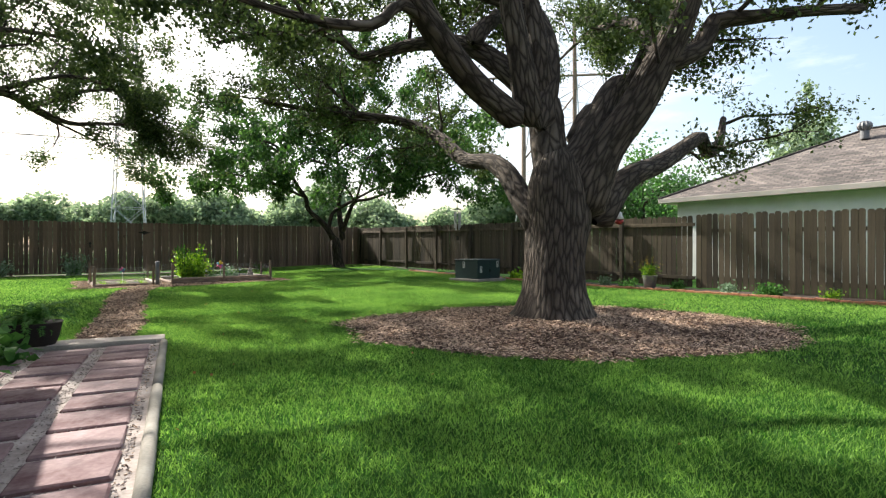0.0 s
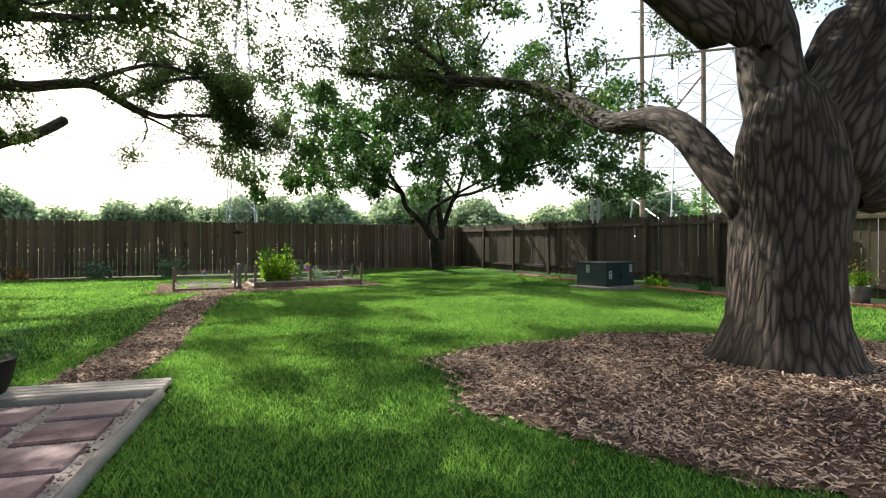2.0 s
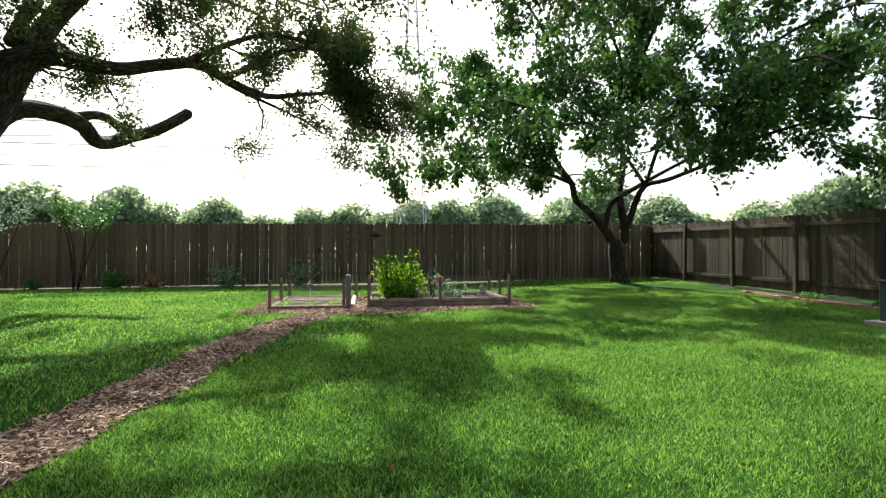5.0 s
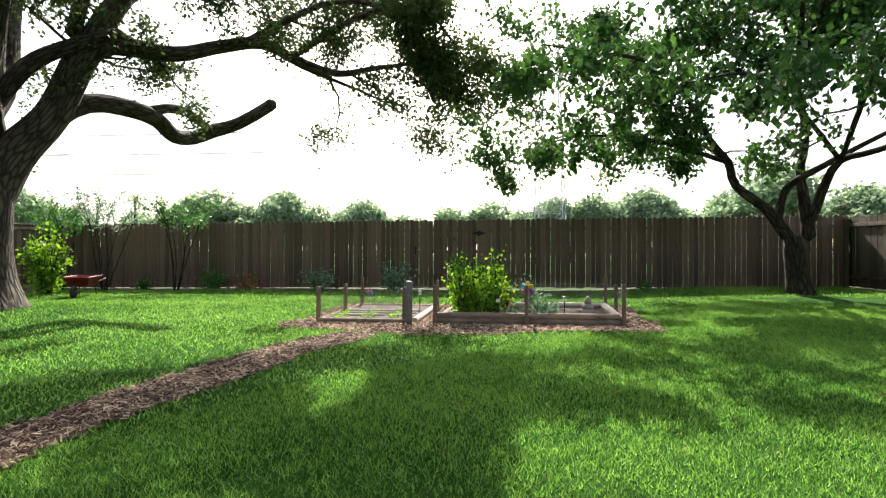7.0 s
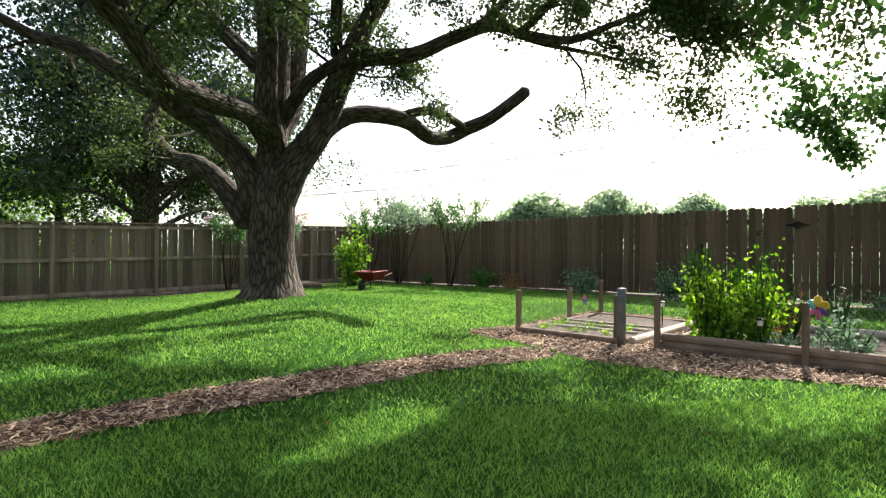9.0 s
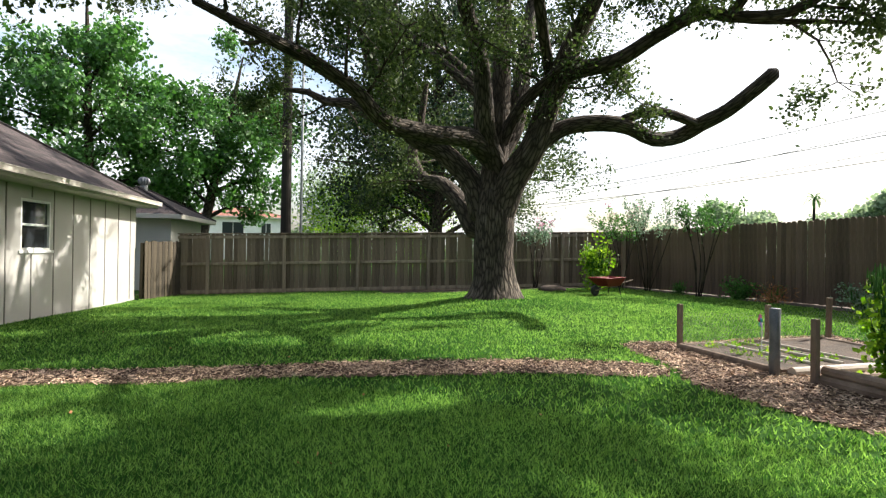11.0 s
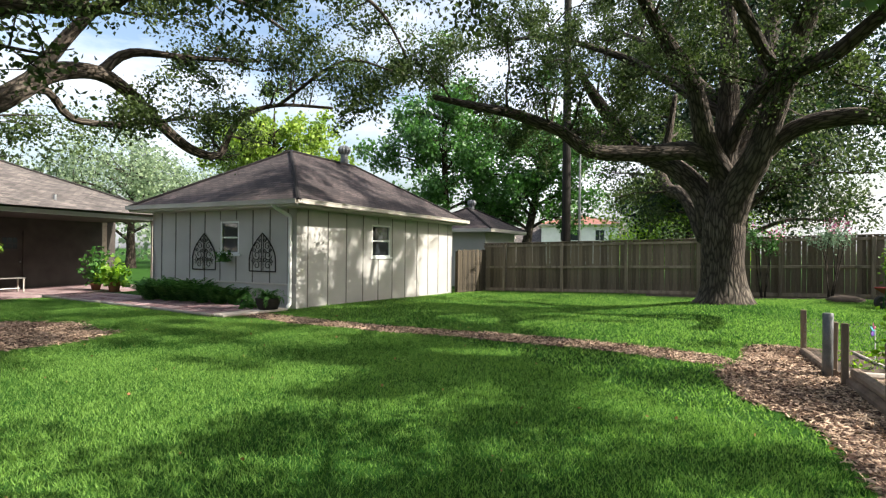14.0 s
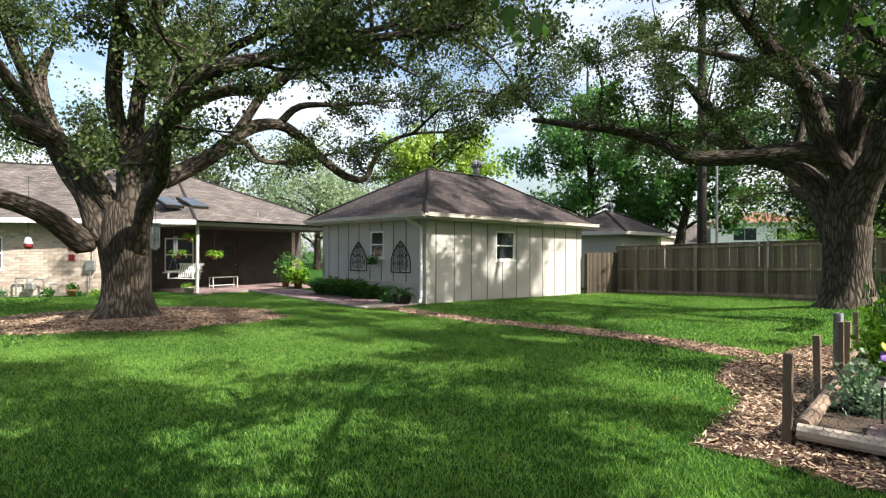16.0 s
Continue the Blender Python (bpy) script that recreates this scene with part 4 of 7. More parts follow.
def oak_b():
    base = (-14.56, 11.27, float(land(-14.56, 11.27)) - 0.05)
    T = Tree("oak_tree", base, "large live oak with a stub limb near the back fence", M_BARK_OAK, 23)
    limb = T.limb
    x, y, z = base
    limb([(x, y, z - 0.1, 0.92), (x, y, z + 0.12, 0.68), (x, y, z + 0.45, 0.53), (x, y, z + 1.0, 0.46), (x, y, z + 1.6, 0.47), (x, y, z + 2.1, 0.46), (x, y, z + 2.6, 0.36)], bare=0.99, sides=22, many=0, leafy=0)
    limb([(-14.57, 11.22, 1.84, 0.42), (-14.50, 11.60, 2.95, 0.36), (-14.38, 12.22, 3.87, 0.31), (-14.28, 12.76, 5.17, 0.26), (-14.08, 13.25, 6.23, 0.22), (-13.76, 13.88, 7.22, 0.16), (-13.22, 14.57, 8.06, 0.10)], bare=0.4)
    limb([(-14.42, 12.02, 3.60, 0.24), (-14.55, 12.63, 4.17, 0.20), (-14.70, 13.14, 4.41, 0.19), (-14.90, 13.79, 4.45, 0.19), (-15.10, 14.34, 4.35, 0.18), (-15.50, 14.83, 4.14, 0.18), (-15.80, 15.40, 4.22, 0.17), (-15.70, 15.82, 4.44, 0.17), (-15.55, 16.39, 4.69, 0.16), (-15.35, 16.93, 5.08, 0.16), (-15.25, 17.22, 5.34, 0.15)], bare=0.97, many=0, leafy=0.0)
    limb([(-15.00, 14.06, 4.46, 0.12), (-15.10, 14.54, 4.65, 0.11), (-15.30, 15.00, 4.70, 0.11), (-15.50, 15.40, 4.59, 0.11), (-15.65, 15.76, 4.44, 0.10)], bare=0.99, many=0, leafy=0)
    limb([(-14.28, 12.72, 5.04, 0.20), (-14.00, 13.14, 5.40, 0.19), (-13.41, 14.15, 5.35, 0.16), (-13.07, 14.91, 5.63, 0.14), (-12.74, 15.64, 5.81, 0.12), (-12.24, 16.18, 5.47, 0.10), (-11.71, 16.86, 5.21, 0.08), (-11.21, 17.38, 5.32, 0.06), (-10.61, 17.88, 5.40, 0.04)], bare=0.4)
    limb([(-12.72, 15.75, 5.78, 0.06), (-12.39, 16.46, 5.41, 0.05), (-11.97, 17.09, 5.14, 0.04), (-11.47, 17.63, 4.84, 0.03), (-10.98, 18.12, 4.45, 0.02)], bare=0.4)
    limb([(-14.54, 11.35, 3.87, 0.16), (-14.33, 11.89, 4.76, 0.15), (-14.11, 12.54, 5.28, 0.12), (-13.78, 13.24, 5.63, 0.09)], bare=0.4)
    limb([(-14.59, 11.12, 2.46, 0.36), (-14.55, 11.28, 3.68, 0.30), (-14.53, 11.36, 4.91, 0.26), (-14.51, 11.41, 6.13, 0.22), (-14.28, 11.52, 7.38, 0.17), (-14.04, 11.70, 8.57, 0.10)], bare=0.4)
    limb([(-14.62, 10.94, 2.33, 0.34), (-14.47, 10.65, 3.15, 0.28), (-14.16, 10.08, 3.84, 0.24), (-13.66, 9.44, 4.21, 0.22), (-13.10, 9.12, 4.95, 0.18), (-12.51, 9.00, 5.60, 0.14), (-11.90, 9.02, 6.14, 0.08)], bare=0.4)
    limb([(-13.90, 9.79, 4.05, 0.20), (-13.72, 9.12, 4.40, 0.19), (-13.53, 8.48, 4.73, 0.17), (-13.32, 7.89, 5.04, 0.14), (-13.12, 7.35, 5.07, 0.11), (-12.88, 6.95, 5.29, 0.08), (-12.68, 6.40, 5.34, 0.05)], bare=0.4)
    limb([(-14.76, 10.75, 1.97, 0.30), (-14.95, 10.26, 2.65, 0.25), (-15.27, 9.56, 3.22, 0.21), (-15.60, 8.87, 3.42, 0.18), (-15.88, 8.38, 4.15, 0.15), (-16.06, 8.53, 5.06, 0.12), (-16.23, 8.64, 6.34, 0.07)], bare=0.4)
    limb([(-14.56, 11.28, 3.62, 0.28), (-13.60, 10.97, 4.00, 0.24), (-12.39, 10.49, 3.91, 0.20), (-11.23, 10.05, 3.94, 0.17), (-10.43, 9.85, 4.35, 0.14), (-9.45, 9.53, 4.64, 0.12), (-8.55, 9.27, 4.76, 0.09), (-7.60, 8.97, 4.90, 0.06)], bare=0.4)
    limb([(-14.68, 11.36, 3.20, 0.30), (-13.93, 11.21, 4.25, 0.25), (-13.23, 11.33, 5.46, 0.20), (-12.16, 11.32, 6.40, 0.15), (-11.14, 11.34, 7.34, 0.10)], bare=0.4)
    limb([(-14.58, 11.25, 3.7, 0.27), (-15.0, 11.6, 4.6, 0.25), (-15.54, 11.73, 6.51, 0.20), (-15.96, 11.79, 8.03, 0.15), (-16.30, 12.03, 9.48, 0.10)], bare=0.4)
    # added limb high over the path, above the view, to shade the lawn
    limb([(-14.4, 12.6, 5.6, 0.14), (-11.6, 12.6, 7.5, 0.10), (-8.9, 11.9, 7.8, 0.06), (-6.6, 11.0, 7.2, 0.03)], bare=0.25, many=1.5)
    limb([(-14.6, 11.2, 5.0, 0.14), (-13.6, 8.8, 7.0, 0.10), (-12.4, 6.6, 8.0, 0.06), (-11.4, 4.8, 8.0, 0.03)], bare=0.25, many=1.6)
    limb([(-14.8, 11.0, 5.4, 0.14), (-15.4, 8.6, 7.6, 0.10), (-16.0, 6.6, 9.0, 0.05)], bare=0.25, many=1.6)
    limb([(-12.9, 15.3, 5.75, 0.08), (-11.5, 16.6, 6.6, 0.06), (-10.3, 17.5, 6.2, 0.04), (-9.6, 18.0, 5.2, 0.02)], bare=0.15, many=1.6)
    limb([(-13.76, 13.9, 7.1, 0.11), (-12.0, 16.4, 7.8, 0.06), (-10.7, 17.8, 7.5, 0.03)], bare=0.1, many=1.1)
    limb([(-13.9, 13.6, 6.8, 0.11), (-12.5, 15.2, 8.6, 0.06), (-10.6, 16.4, 8.5, 0.03)], bare=0.1, many=1.1)
    limb([(-13.8, 13.8, 7.0, 0.09), (-13.2, 16.8, 7.9, 0.05), (-12.8, 19.0, 7.6, 0.03)], bare=0.1, many=0.9)
    limb([(-12.24, 16.18, 5.6, 0.08), (-11.0, 17.0, 6.3, 0.06), (-9.8, 17.6, 6.2, 0.04), (-9.2, 18.0, 5.4, 0.02)], bare=0.3, many=2.0, spread=0.55)
    limb([(-10.6, 17.6, 6.4, 0.04), (-10.0, 18.0, 5.6, 0.03), (-9.6, 18.2, 4.6, 0.015)], bare=0.0, many=2.6, spread=0.4)
    limb([(-12.5, 15.2, 8.6, 0.06), (-9.8, 15.6, 9.2, 0.05), (-7.8, 15.6, 8.9, 0.03), (-6.4, 15.2, 8.6, 0.02)], bare=0.2, many=1.5)
    T.grow(length=2.1, per=1.15, rise=0.25, twigs=6, hang=0.08)
    T.leaves(M_OAK_LEAF, 150000, 0.084, 0.15, aspect=0.32)
    T.finish()


def mulberry():
    base = (-5.0, 25.67, float(land(-5.0, 25.67)) - 0.05)
    T = Tree("mulberry_tree", base, "broad-leaved shade tree with forked trunks in the fence corner", M_BARK_GREY, 37)
    limb = T.limb
    x, y, z = base
    limb([(x + 0.02, y, z - 0.1, 0.38), (x, y, z + 0.15, 0.29), (x - 0.06, y, z + 0.6, 0.24), (x - 0.12, y, z + 1.1, 0.24), (x - 0.16, y, z + 1.42, 0.2)], bare=0.99, sides=14, many=0, leafy=0)
    limb([(-5.25, 25.60, 1.81, 0.15), (-5.63, 25.40, 2.46, 0.13), (-6.28, 25.20, 3.10, 0.11), (-6.39, 25.00, 3.68, 0.10), (-6.74, 24.70, 4.26, 0.08), (-7.19, 24.20, 5.48, 0.06)], bare=0.75, many=0.6)
    limb([(-5.44, 25.60, 2.21, 0.10), (-5.29, 25.80, 3.01, 0.09), (-4.58, 26.00, 3.50, 0.08), (-4.05, 26.30, 3.86, 0.06), (-2.95, 26.60, 4.46, 0.05)], bare=0.75, many=0.6)
    limb([(-4.82, 25.70, 1.81, 0.15), (-4.95, 25.90, 2.71, 0.13), (-5.05, 26.00, 3.42, 0.11), (-4.95, 26.10, 4.33, 0.09), (-5.20, 26.20, 6.00, 0.07)], bare=0.75, many=0.6)
    limb([(-4.76, 25.70, 2.20, 0.12), (-4.47, 25.60, 3.02, 0.10), (-4.16, 25.50, 3.52, 0.08), (-3.45, 25.20, 3.63, 0.07), (-2.29, 24.60, 3.93, 0.05)], bare=0.75, many=0.6)
    limb([(-6.39, 25.00, 3.68, 0.07), (-7.9, 24.0, 4.3, 0.05), (-9.6, 23.0, 4.5, 0.03), (-11.0, 22.2, 4.0, 0.01)], bare=0.08, many=1.2, leafy=1.00)
    limb([(-7.19, 24.20, 5.48, 0.07), (-7.0, 22.4, 5.6, 0.05), (-7.2, 20.4, 5.4, 0.04), (-7.0, 18.6, 4.6, 0.01)], bare=0.08, many=0.6, leafy=0.70)
    limb([(-7.19, 24.20, 5.48, 0.07), (-8.6, 23.0, 6.4, 0.05), (-9.6, 21.6, 6.6, 0.02)], bare=0.08, many=0.9, leafy=1.00)
    limb([(-7.19, 24.20, 5.48, 0.07), (-6.6, 23.4, 7.6, 0.05), (-7.4, 22.6, 9.4, 0.03)], bare=0.08, many=1.0, leafy=1.00)
    limb([(-7.19, 24.20, 5.48, 0.07), (-8.0, 25.6, 7.0, 0.05), (-9.8, 26.0, 7.8, 0.02)], bare=0.08, many=1.0, leafy=1.00)
    limb([(-5.20, 26.20, 6.00, 0.08), (-5.4, 25.4, 8.0, 0.05), (-5.6, 24.6, 10.4, 0.02)], bare=0.08, many=1.0, leafy=1.00)
    limb([(-5.20, 26.20, 6.00, 0.08), (-4.6, 24.0, 6.9, 0.05), (-4.6, 22.0, 7.3, 0.03), (-4.8, 20.4, 6.4, 0.01)], bare=0.08, many=1.0, leafy=1.00)
    limb([(-5.20, 26.20, 6.00, 0.08), (-3.4, 26.2, 7.4, 0.05), (-2.0, 26.2, 9.0, 0.02)], bare=0.08, many=1.0, leafy=1.00)
    limb([(-5.20, 26.20, 6.00, 0.08), (-3.4, 23.6, 8.2, 0.05), (-2.4, 22.4, 9.2, 0.03)], bare=0.08, many=1.0, leafy=1.00)
    limb([(-4.16, 25.50, 3.52, 0.06), (-4.6, 23.8, 4.4, 0.05), (-5.0, 21.8, 4.8, 0.04), (-5.6, 19.8, 4.3, 0.01)], bare=0.08, many=0.6, leafy=0.80)
    limb([(-4.16, 25.50, 3.52, 0.06), (-3.4, 23.4, 4.6, 0.05), (-2.8, 21.4, 5.0, 0.04), (-3.0, 19.8, 4.4, 0.01)], bare=0.08, many=0.6, leafy=0.80)
    limb([(-2.29, 24.60, 3.93, 0.06), (-1.2, 24.0, 4.4, 0.05), (0.6, 23.2, 4.6, 0.03), (2.2, 22.6, 4.0, 0.01)], bare=0.08, many=1.5, leafy=1.00)
    limb([(-2.29, 24.60, 3.93, 0.06), (-1.4, 23.0, 5.4, 0.05), (-0.2, 21.4, 5.6, 0.03), (0.6, 20.4, 4.8, 0.01)], bare=0.08, many=1.3, leafy=1.00)
    limb([(-2.29, 24.60, 3.93, 0.06), (-1.4, 24.2, 6.4, 0.05), (0.6, 23.8, 7.4, 0.03), (2.0, 23.2, 7.0, 0.01)], bare=0.08, many=1.3, leafy=1.00)
    limb([(-2.95, 26.60, 4.46, 0.06), (-1.6, 27.0, 5.2, 0.05), (0.4, 26.8, 6.0, 0.02)], bare=0.08, many=1.2, leafy=1.00)
    limb([(-6.39, 25.00, 3.68, 0.07), (-7.4, 25.6, 4.4, 0.05), (-9.2, 25.6, 4.8, 0.02)], bare=0.08, many=1.1, leafy=1.00)
    T.grow(length=1.9, per=1.5, rise=0.06, twigs=7, hang=0.08)
    T.leaves(M_BIG_LEAF, 64000, 0.15, 0.15, droop=0.9, aspect=0.34)
    T.finish()


oak_a()
oak_b()
mulberry()


# ---- lawn and mulch ----
def blades(name, n, keep, box, width, height, seed, label):
    """A lawn of single blades where keep(x, y) holds."""
    rng = np.random.default_rng(seed)
    x = rng.uniform(box[0], box[2], n)
    y = rng.uniform(box[1], box[3], n)
    k = keep(x, y)
    x, y = x[k], y[k]
    n = len(x)
    z = land(x, y)
    a = rng.uniform(0, 2 * np.pi, n)
    clump = 0.5 + 0.5 * wobble(x * 2.1, y * 2.1)
    h = height * rng.uniform(0.55, 1.25, n) * (0.8 + 0.4 * clump)
    lean = rng.uniform(0.2, 1.5, n) * h
    b = a + rng.uniform(-1.2, 1.2, n)
    w = width * rng.uniform(0.7, 1.3, n)
    v = np.empty((n, 3, 3), np.float32)
    cx, cy = np.cos(a) * w / 2, np.sin(a) * w / 2
    v[:, 0] = np.stack([x - cx, y - cy, z - 0.004], 1)
    v[:, 1] = np.stack([x + cx, y + cy, z - 0.004], 1)
    v[:, 2] = np.stack([x - np.sin(b) * lean, y + np.cos(b) * lean, z + h], 1)
    f = np.arange(n * 3).reshape(-1, 3)
    return tagged(arrays(name, v.reshape(-1, 3), f, M_GRASS), label, "grass", kind="stuff")


STROLL = [(0, 0), (-0.6, 4.5), (-1.6, 9.0), (-2.2, 13.2), (-1.8, 17.2), (-2.4, 21.6)]


def lawn_here(x, y):
    return ~no_lawn(x, y) & (mulch_amount(x, y) < 0.03 * np.sin(x * 23 + y * 17))


def near_walk(x, y):
    return seg_dist(x, y, STROLL) < 4.2


blades("grass", 1700000, lambda x, y: near_walk(x, y) & lawn_here(x, y), (-7, -2, 5, 24), 0.0078, 0.036, 1, "thick bright green lawn grass, unevenly mown")
blades("grass", 1100000, lambda x, y: ~near_walk(x, y) & lawn_here(x, y), (-23, -1, 15, 29), 0.017, 0.042, 2, "bright green lawn grass towards the fences")


def chips(name, n, box, keep, seed, size, label, mat=None):
    rng = np.random.default_rng(seed)
    x = rng.uniform(box[0], box[2], n)
    y = rng.uniform(box[1], box[3], n)
    k = keep(x, y)
    x, y = x[k], y[k]
    n = len(x)
    z = land(x, y) + 0.018 + rng.uniform(0, 0.022, n)
    a = rng.uniform(0, 2 * np.pi, n)
    L = size * rng.uniform(0.4, 2.0, n)
    w = L * rng.uniform(0.09, 0.24, n)
    t1, t2 = rng.normal(0, 0.28, n), rng.normal(0, 0.3, n)
    ux, uy = np.cos(a), np.sin(a)
    c = np.stack([x, y, z], 1)
    U = np.stack([ux, uy, t1], 1) * L[:, None] / 2
    V = np.stack([-uy, ux, t2], 1) * w[:, None] / 2
    D = np.array([0, 0, -0.006])
    v = np.stack([c - U - V, c + U - V * 0.6, c + U + V * 0.6, c - U + V, c - U * 0.9 - V + D, c + U * 0.9 - V + D], 1).reshape(-1, 3)
    i = np.arange(n) * 6
    f = np.concatenate([np.stack([i, i + 1, i + 2, i + 3], 1), np.stack([i, i + 4, i + 5, i + 1], 1)])
    return tagged(arrays(name, v, f, mat or M_CHIP), label, "mulch", kind="stuff")


chips("wood_chips", 620000, (-13, 4, 6, 23), lambda x, y: mulch_amount(x, y) > -0.01 + 0.05 * np.sin(x * 31 + y * 27), 5, 0.031, "loose brown shredded wood mulch")


def stray_leaves():
    rng = np.random.default_rng(8)
    x, y = rng.uniform(-8, 5, 220), rng.uniform(1, 22, 220)
    k = lawn_here(x, y)
    c = np.stack([x[k], y[k], land(x[k], y[k]) + 0.05], 1)
    tagged(leaf_mesh("fallen_leaves", c, 0.03, M_DRY, None, rng, 0.0, 0.4), "a few dry fallen leaves on the lawn", "leaves", kind="stuff")


stray_leaves()


# ---- paved walk ----
W_O, W_V = Vector((-3.45, 6.6)), Vector((0.443, -0.896))
W_U = Vector((-0.896, -0.443))


def paved_walk():
    root = empty("pavement", Matrix.Translation((0, 0, 0)), "red square pavers with sandy joints in a garden walk", "pavement", kind="structure")
    bm = bmesh.new()
    nx, ny = 8, 40
    grid = [[bm.verts.new((0.0, 0.0, 0.0)) for j in range(ny + 1)] for i in range(nx + 1)]
    for i in range(nx + 1):
        for j in range(ny + 1):
            u, v = 1.95 * i / nx, 14.0 * j / ny
            x, y = W_O.x + u * W_U.x + v * W_V.x, W_O.y + u * W_U.y + v * W_V.y
            grid[i][j].co = (x, y, float(land(x, y)) + 0.026)
    for i in range(nx):
        for j in range(ny):
            bm.faces.new((grid[i][j], grid[i + 1][j], grid[i + 1][j + 1], grid[i][j + 1]))
    part("joint_sand", bm, M_GRIT, root)
    pool = []
    for k in range(5):
        bm = block_bm((0.45, 0.40, 0.045), None, 0.012)
        for vv in bm.verts:
            vv.co.x += rnd(-0.006, 0.006)
            vv.co.y += rnd(-0.006, 0.006)
        me = bpy.data.meshes.new("paver")
        bm.to_mesh(me)
        bm.free()
        me.materials.append(M_PAVER)
        pool.append(me)
    for i in range(3):
        for j in range(28):
            u, v = 0.34 + i * 0.565, 0.34 + j * 0.475 + (0.03 if i % 2 else 0)
            x, y = W_O.x + u * W_U.x + v * W_V.x, W_O.y + u * W_U.y + v * W_V.y
            ob = new("paver", random.choice(pool))
            ob.parent = root
            ob.location = (x, y, float(land(x, y)) + 0.024 + rnd(-0.004, 0.006))
            ob.rotation_euler = (rnd(-0.012, 0.012), rnd(-0.012, 0.012), math.atan2(W_U.y, W_U.x) + rnd(-0.03, 0.03))


paved_walk()


def on_joints(x, y):
    """The sandy strips between the pavers, and the strip of soil beside the edging."""
    u, v = local(x, y, W_O, W_U, W_V)
    cu, cv = (u - 0.34 + 0.2825) % 0.565 - 0.2825, (v - 0.34 + 0.2375) % 0.475 - 0.2375
    return (u > 0.05) & (u < 1.9) & (v > 0.1) & (v < 9) & ((np.abs(cu) > 0.19) | (np.abs(cv) > 0.18))


chips("joint_grit", 90000, (-5, -1, 1, 8), on_joints, 6, 0.012, "pale sandy grit in the joints of the pavers", M_GRIT)
chips("soil_crumbs", 60000, (-5, -1, 1, 8), lambda x, y: on_joints(x, y) & (local(x, y, W_O, W_U, W_V)[0] < 0.12), 7, 0.016, "dark soil crumbs beside the edging logs", M_CHIP)


def kerb_log(a, b, r, mat, label, name="edging_log"):
    a, b = Vector((*a, float(land(*a)) + r * 0.75)), Vector((*b, float(land(*b)) + r * 0.75))
    bm = bmesh.new()
    n = max(3, int((b - a).length / 0.3))
    c = np.array([[*(a.lerp(b, k / n)), r * (1 + 0.05 * math.sin(k * 1.7))] for k in range(n + 1)])
    c[:, 2] += [0.006 * math.sin(k * 2.1) for k in range(n + 1)]
    v, f, uv = tube(c, 12)
    vs = [bm.verts.new(p) for p in v]
    for q in f:
        bm.faces.new([vs[i] for i in q])
    bm.faces.new([vs[i] for i in range(12)][::-1])
    bm.faces.new([vs[len(v) - 13 + i] for i in range(12)])
    bmesh.ops.remove_doubles(bm, verts=bm.verts, dist=0.0005)
    return tagged(part(name, bm, mat, None, "", True), label, "edging")


def wpt(u, v):
    return (W_O.x + u * W_U.x + v * W_V.x, W_O.y + u * W_U.y + v * W_V.y)


for k in range(5):
    kerb_log(wpt(-0.02, 0.03 + k * 2.44), wpt(-0.02, 2.42 + k * 2.44), 0.042, M_CONCRETE, "pale round edging log along the red pavers")
kerb_log(wpt(0.06, 0.02), wpt(1.75, 0.02), 0.045, M_CONCRETE, "pale round edging log across the end of the pavers")


def board_step():
    root = empty("board_step", at(*wpt(0.85, -0.22), 0.0, math.degrees(math.atan2(W_U.y, W_U.x))), "grey weathered grooved wooden boards at the end of the walk", "step")
    for k in range(4):
        part("plank", block_bm((1.75, 0.085, 0.05), Matrix.Translation((0, -0.15 + k * 0.1, 0.05)), 0.008), M_PALE_LOG, root)


board_step()


# ---- plants ----
def frond_clump(name, x, y, n, length, mat, label, cat="fern", seed=0, up=0.0, base_z=None, arch=0.9, leaflets=16, wide=0.16, group="", steep=0.5):
    """A clump of arching fronds, each with two rows of leaflets."""
    rng = np.random.default_rng(seed)
    z0 = float(land(x, y)) + up if base_z is None else base_z
    root = empty(name, Matrix.Translation((x, y, z0)), label, cat, group)
    V, Fc = [], []
    k = 0
    for i in range(n):
        a = rng.uniform(0, 2 * np.pi)
        L = length * rng.uniform(0.6, 1.15)
        el = rng.uniform(steep, 1.4)
        d = np.array([math.cos(a), math.sin(a), 0])
        s = np.array([-math.sin(a), math.cos(a), 0])
        p = np.array([rng.normal() * 0.05, rng.normal() * 0.05, 0.0])
        ang = el
        for j in range(leaflets):
            t = j / leaflets
            step = L / leaflets
            q = p + (d * math.cos(ang) + np.array([0, 0, math.sin(ang)])) * step
            ang -= arch * 1.6 / leaflets * (0.5 + t)
            w = wide * L * math.sin(math.pi * min(1, t * 0.9 + 0.12)) + 0.012
            for sg in (1, -1):
                e = q + s * sg * w + d * 0.25 * w + np.array([0, 0, -0.25 * w + rng.normal() * 0.01])
                V += [p, q, e]
                Fc.append((k, k + 1, k + 2))
                k += 3
            p = q
    tagged(arrays("fronds", V, Fc, mat, root), kind="stuff")
    return root


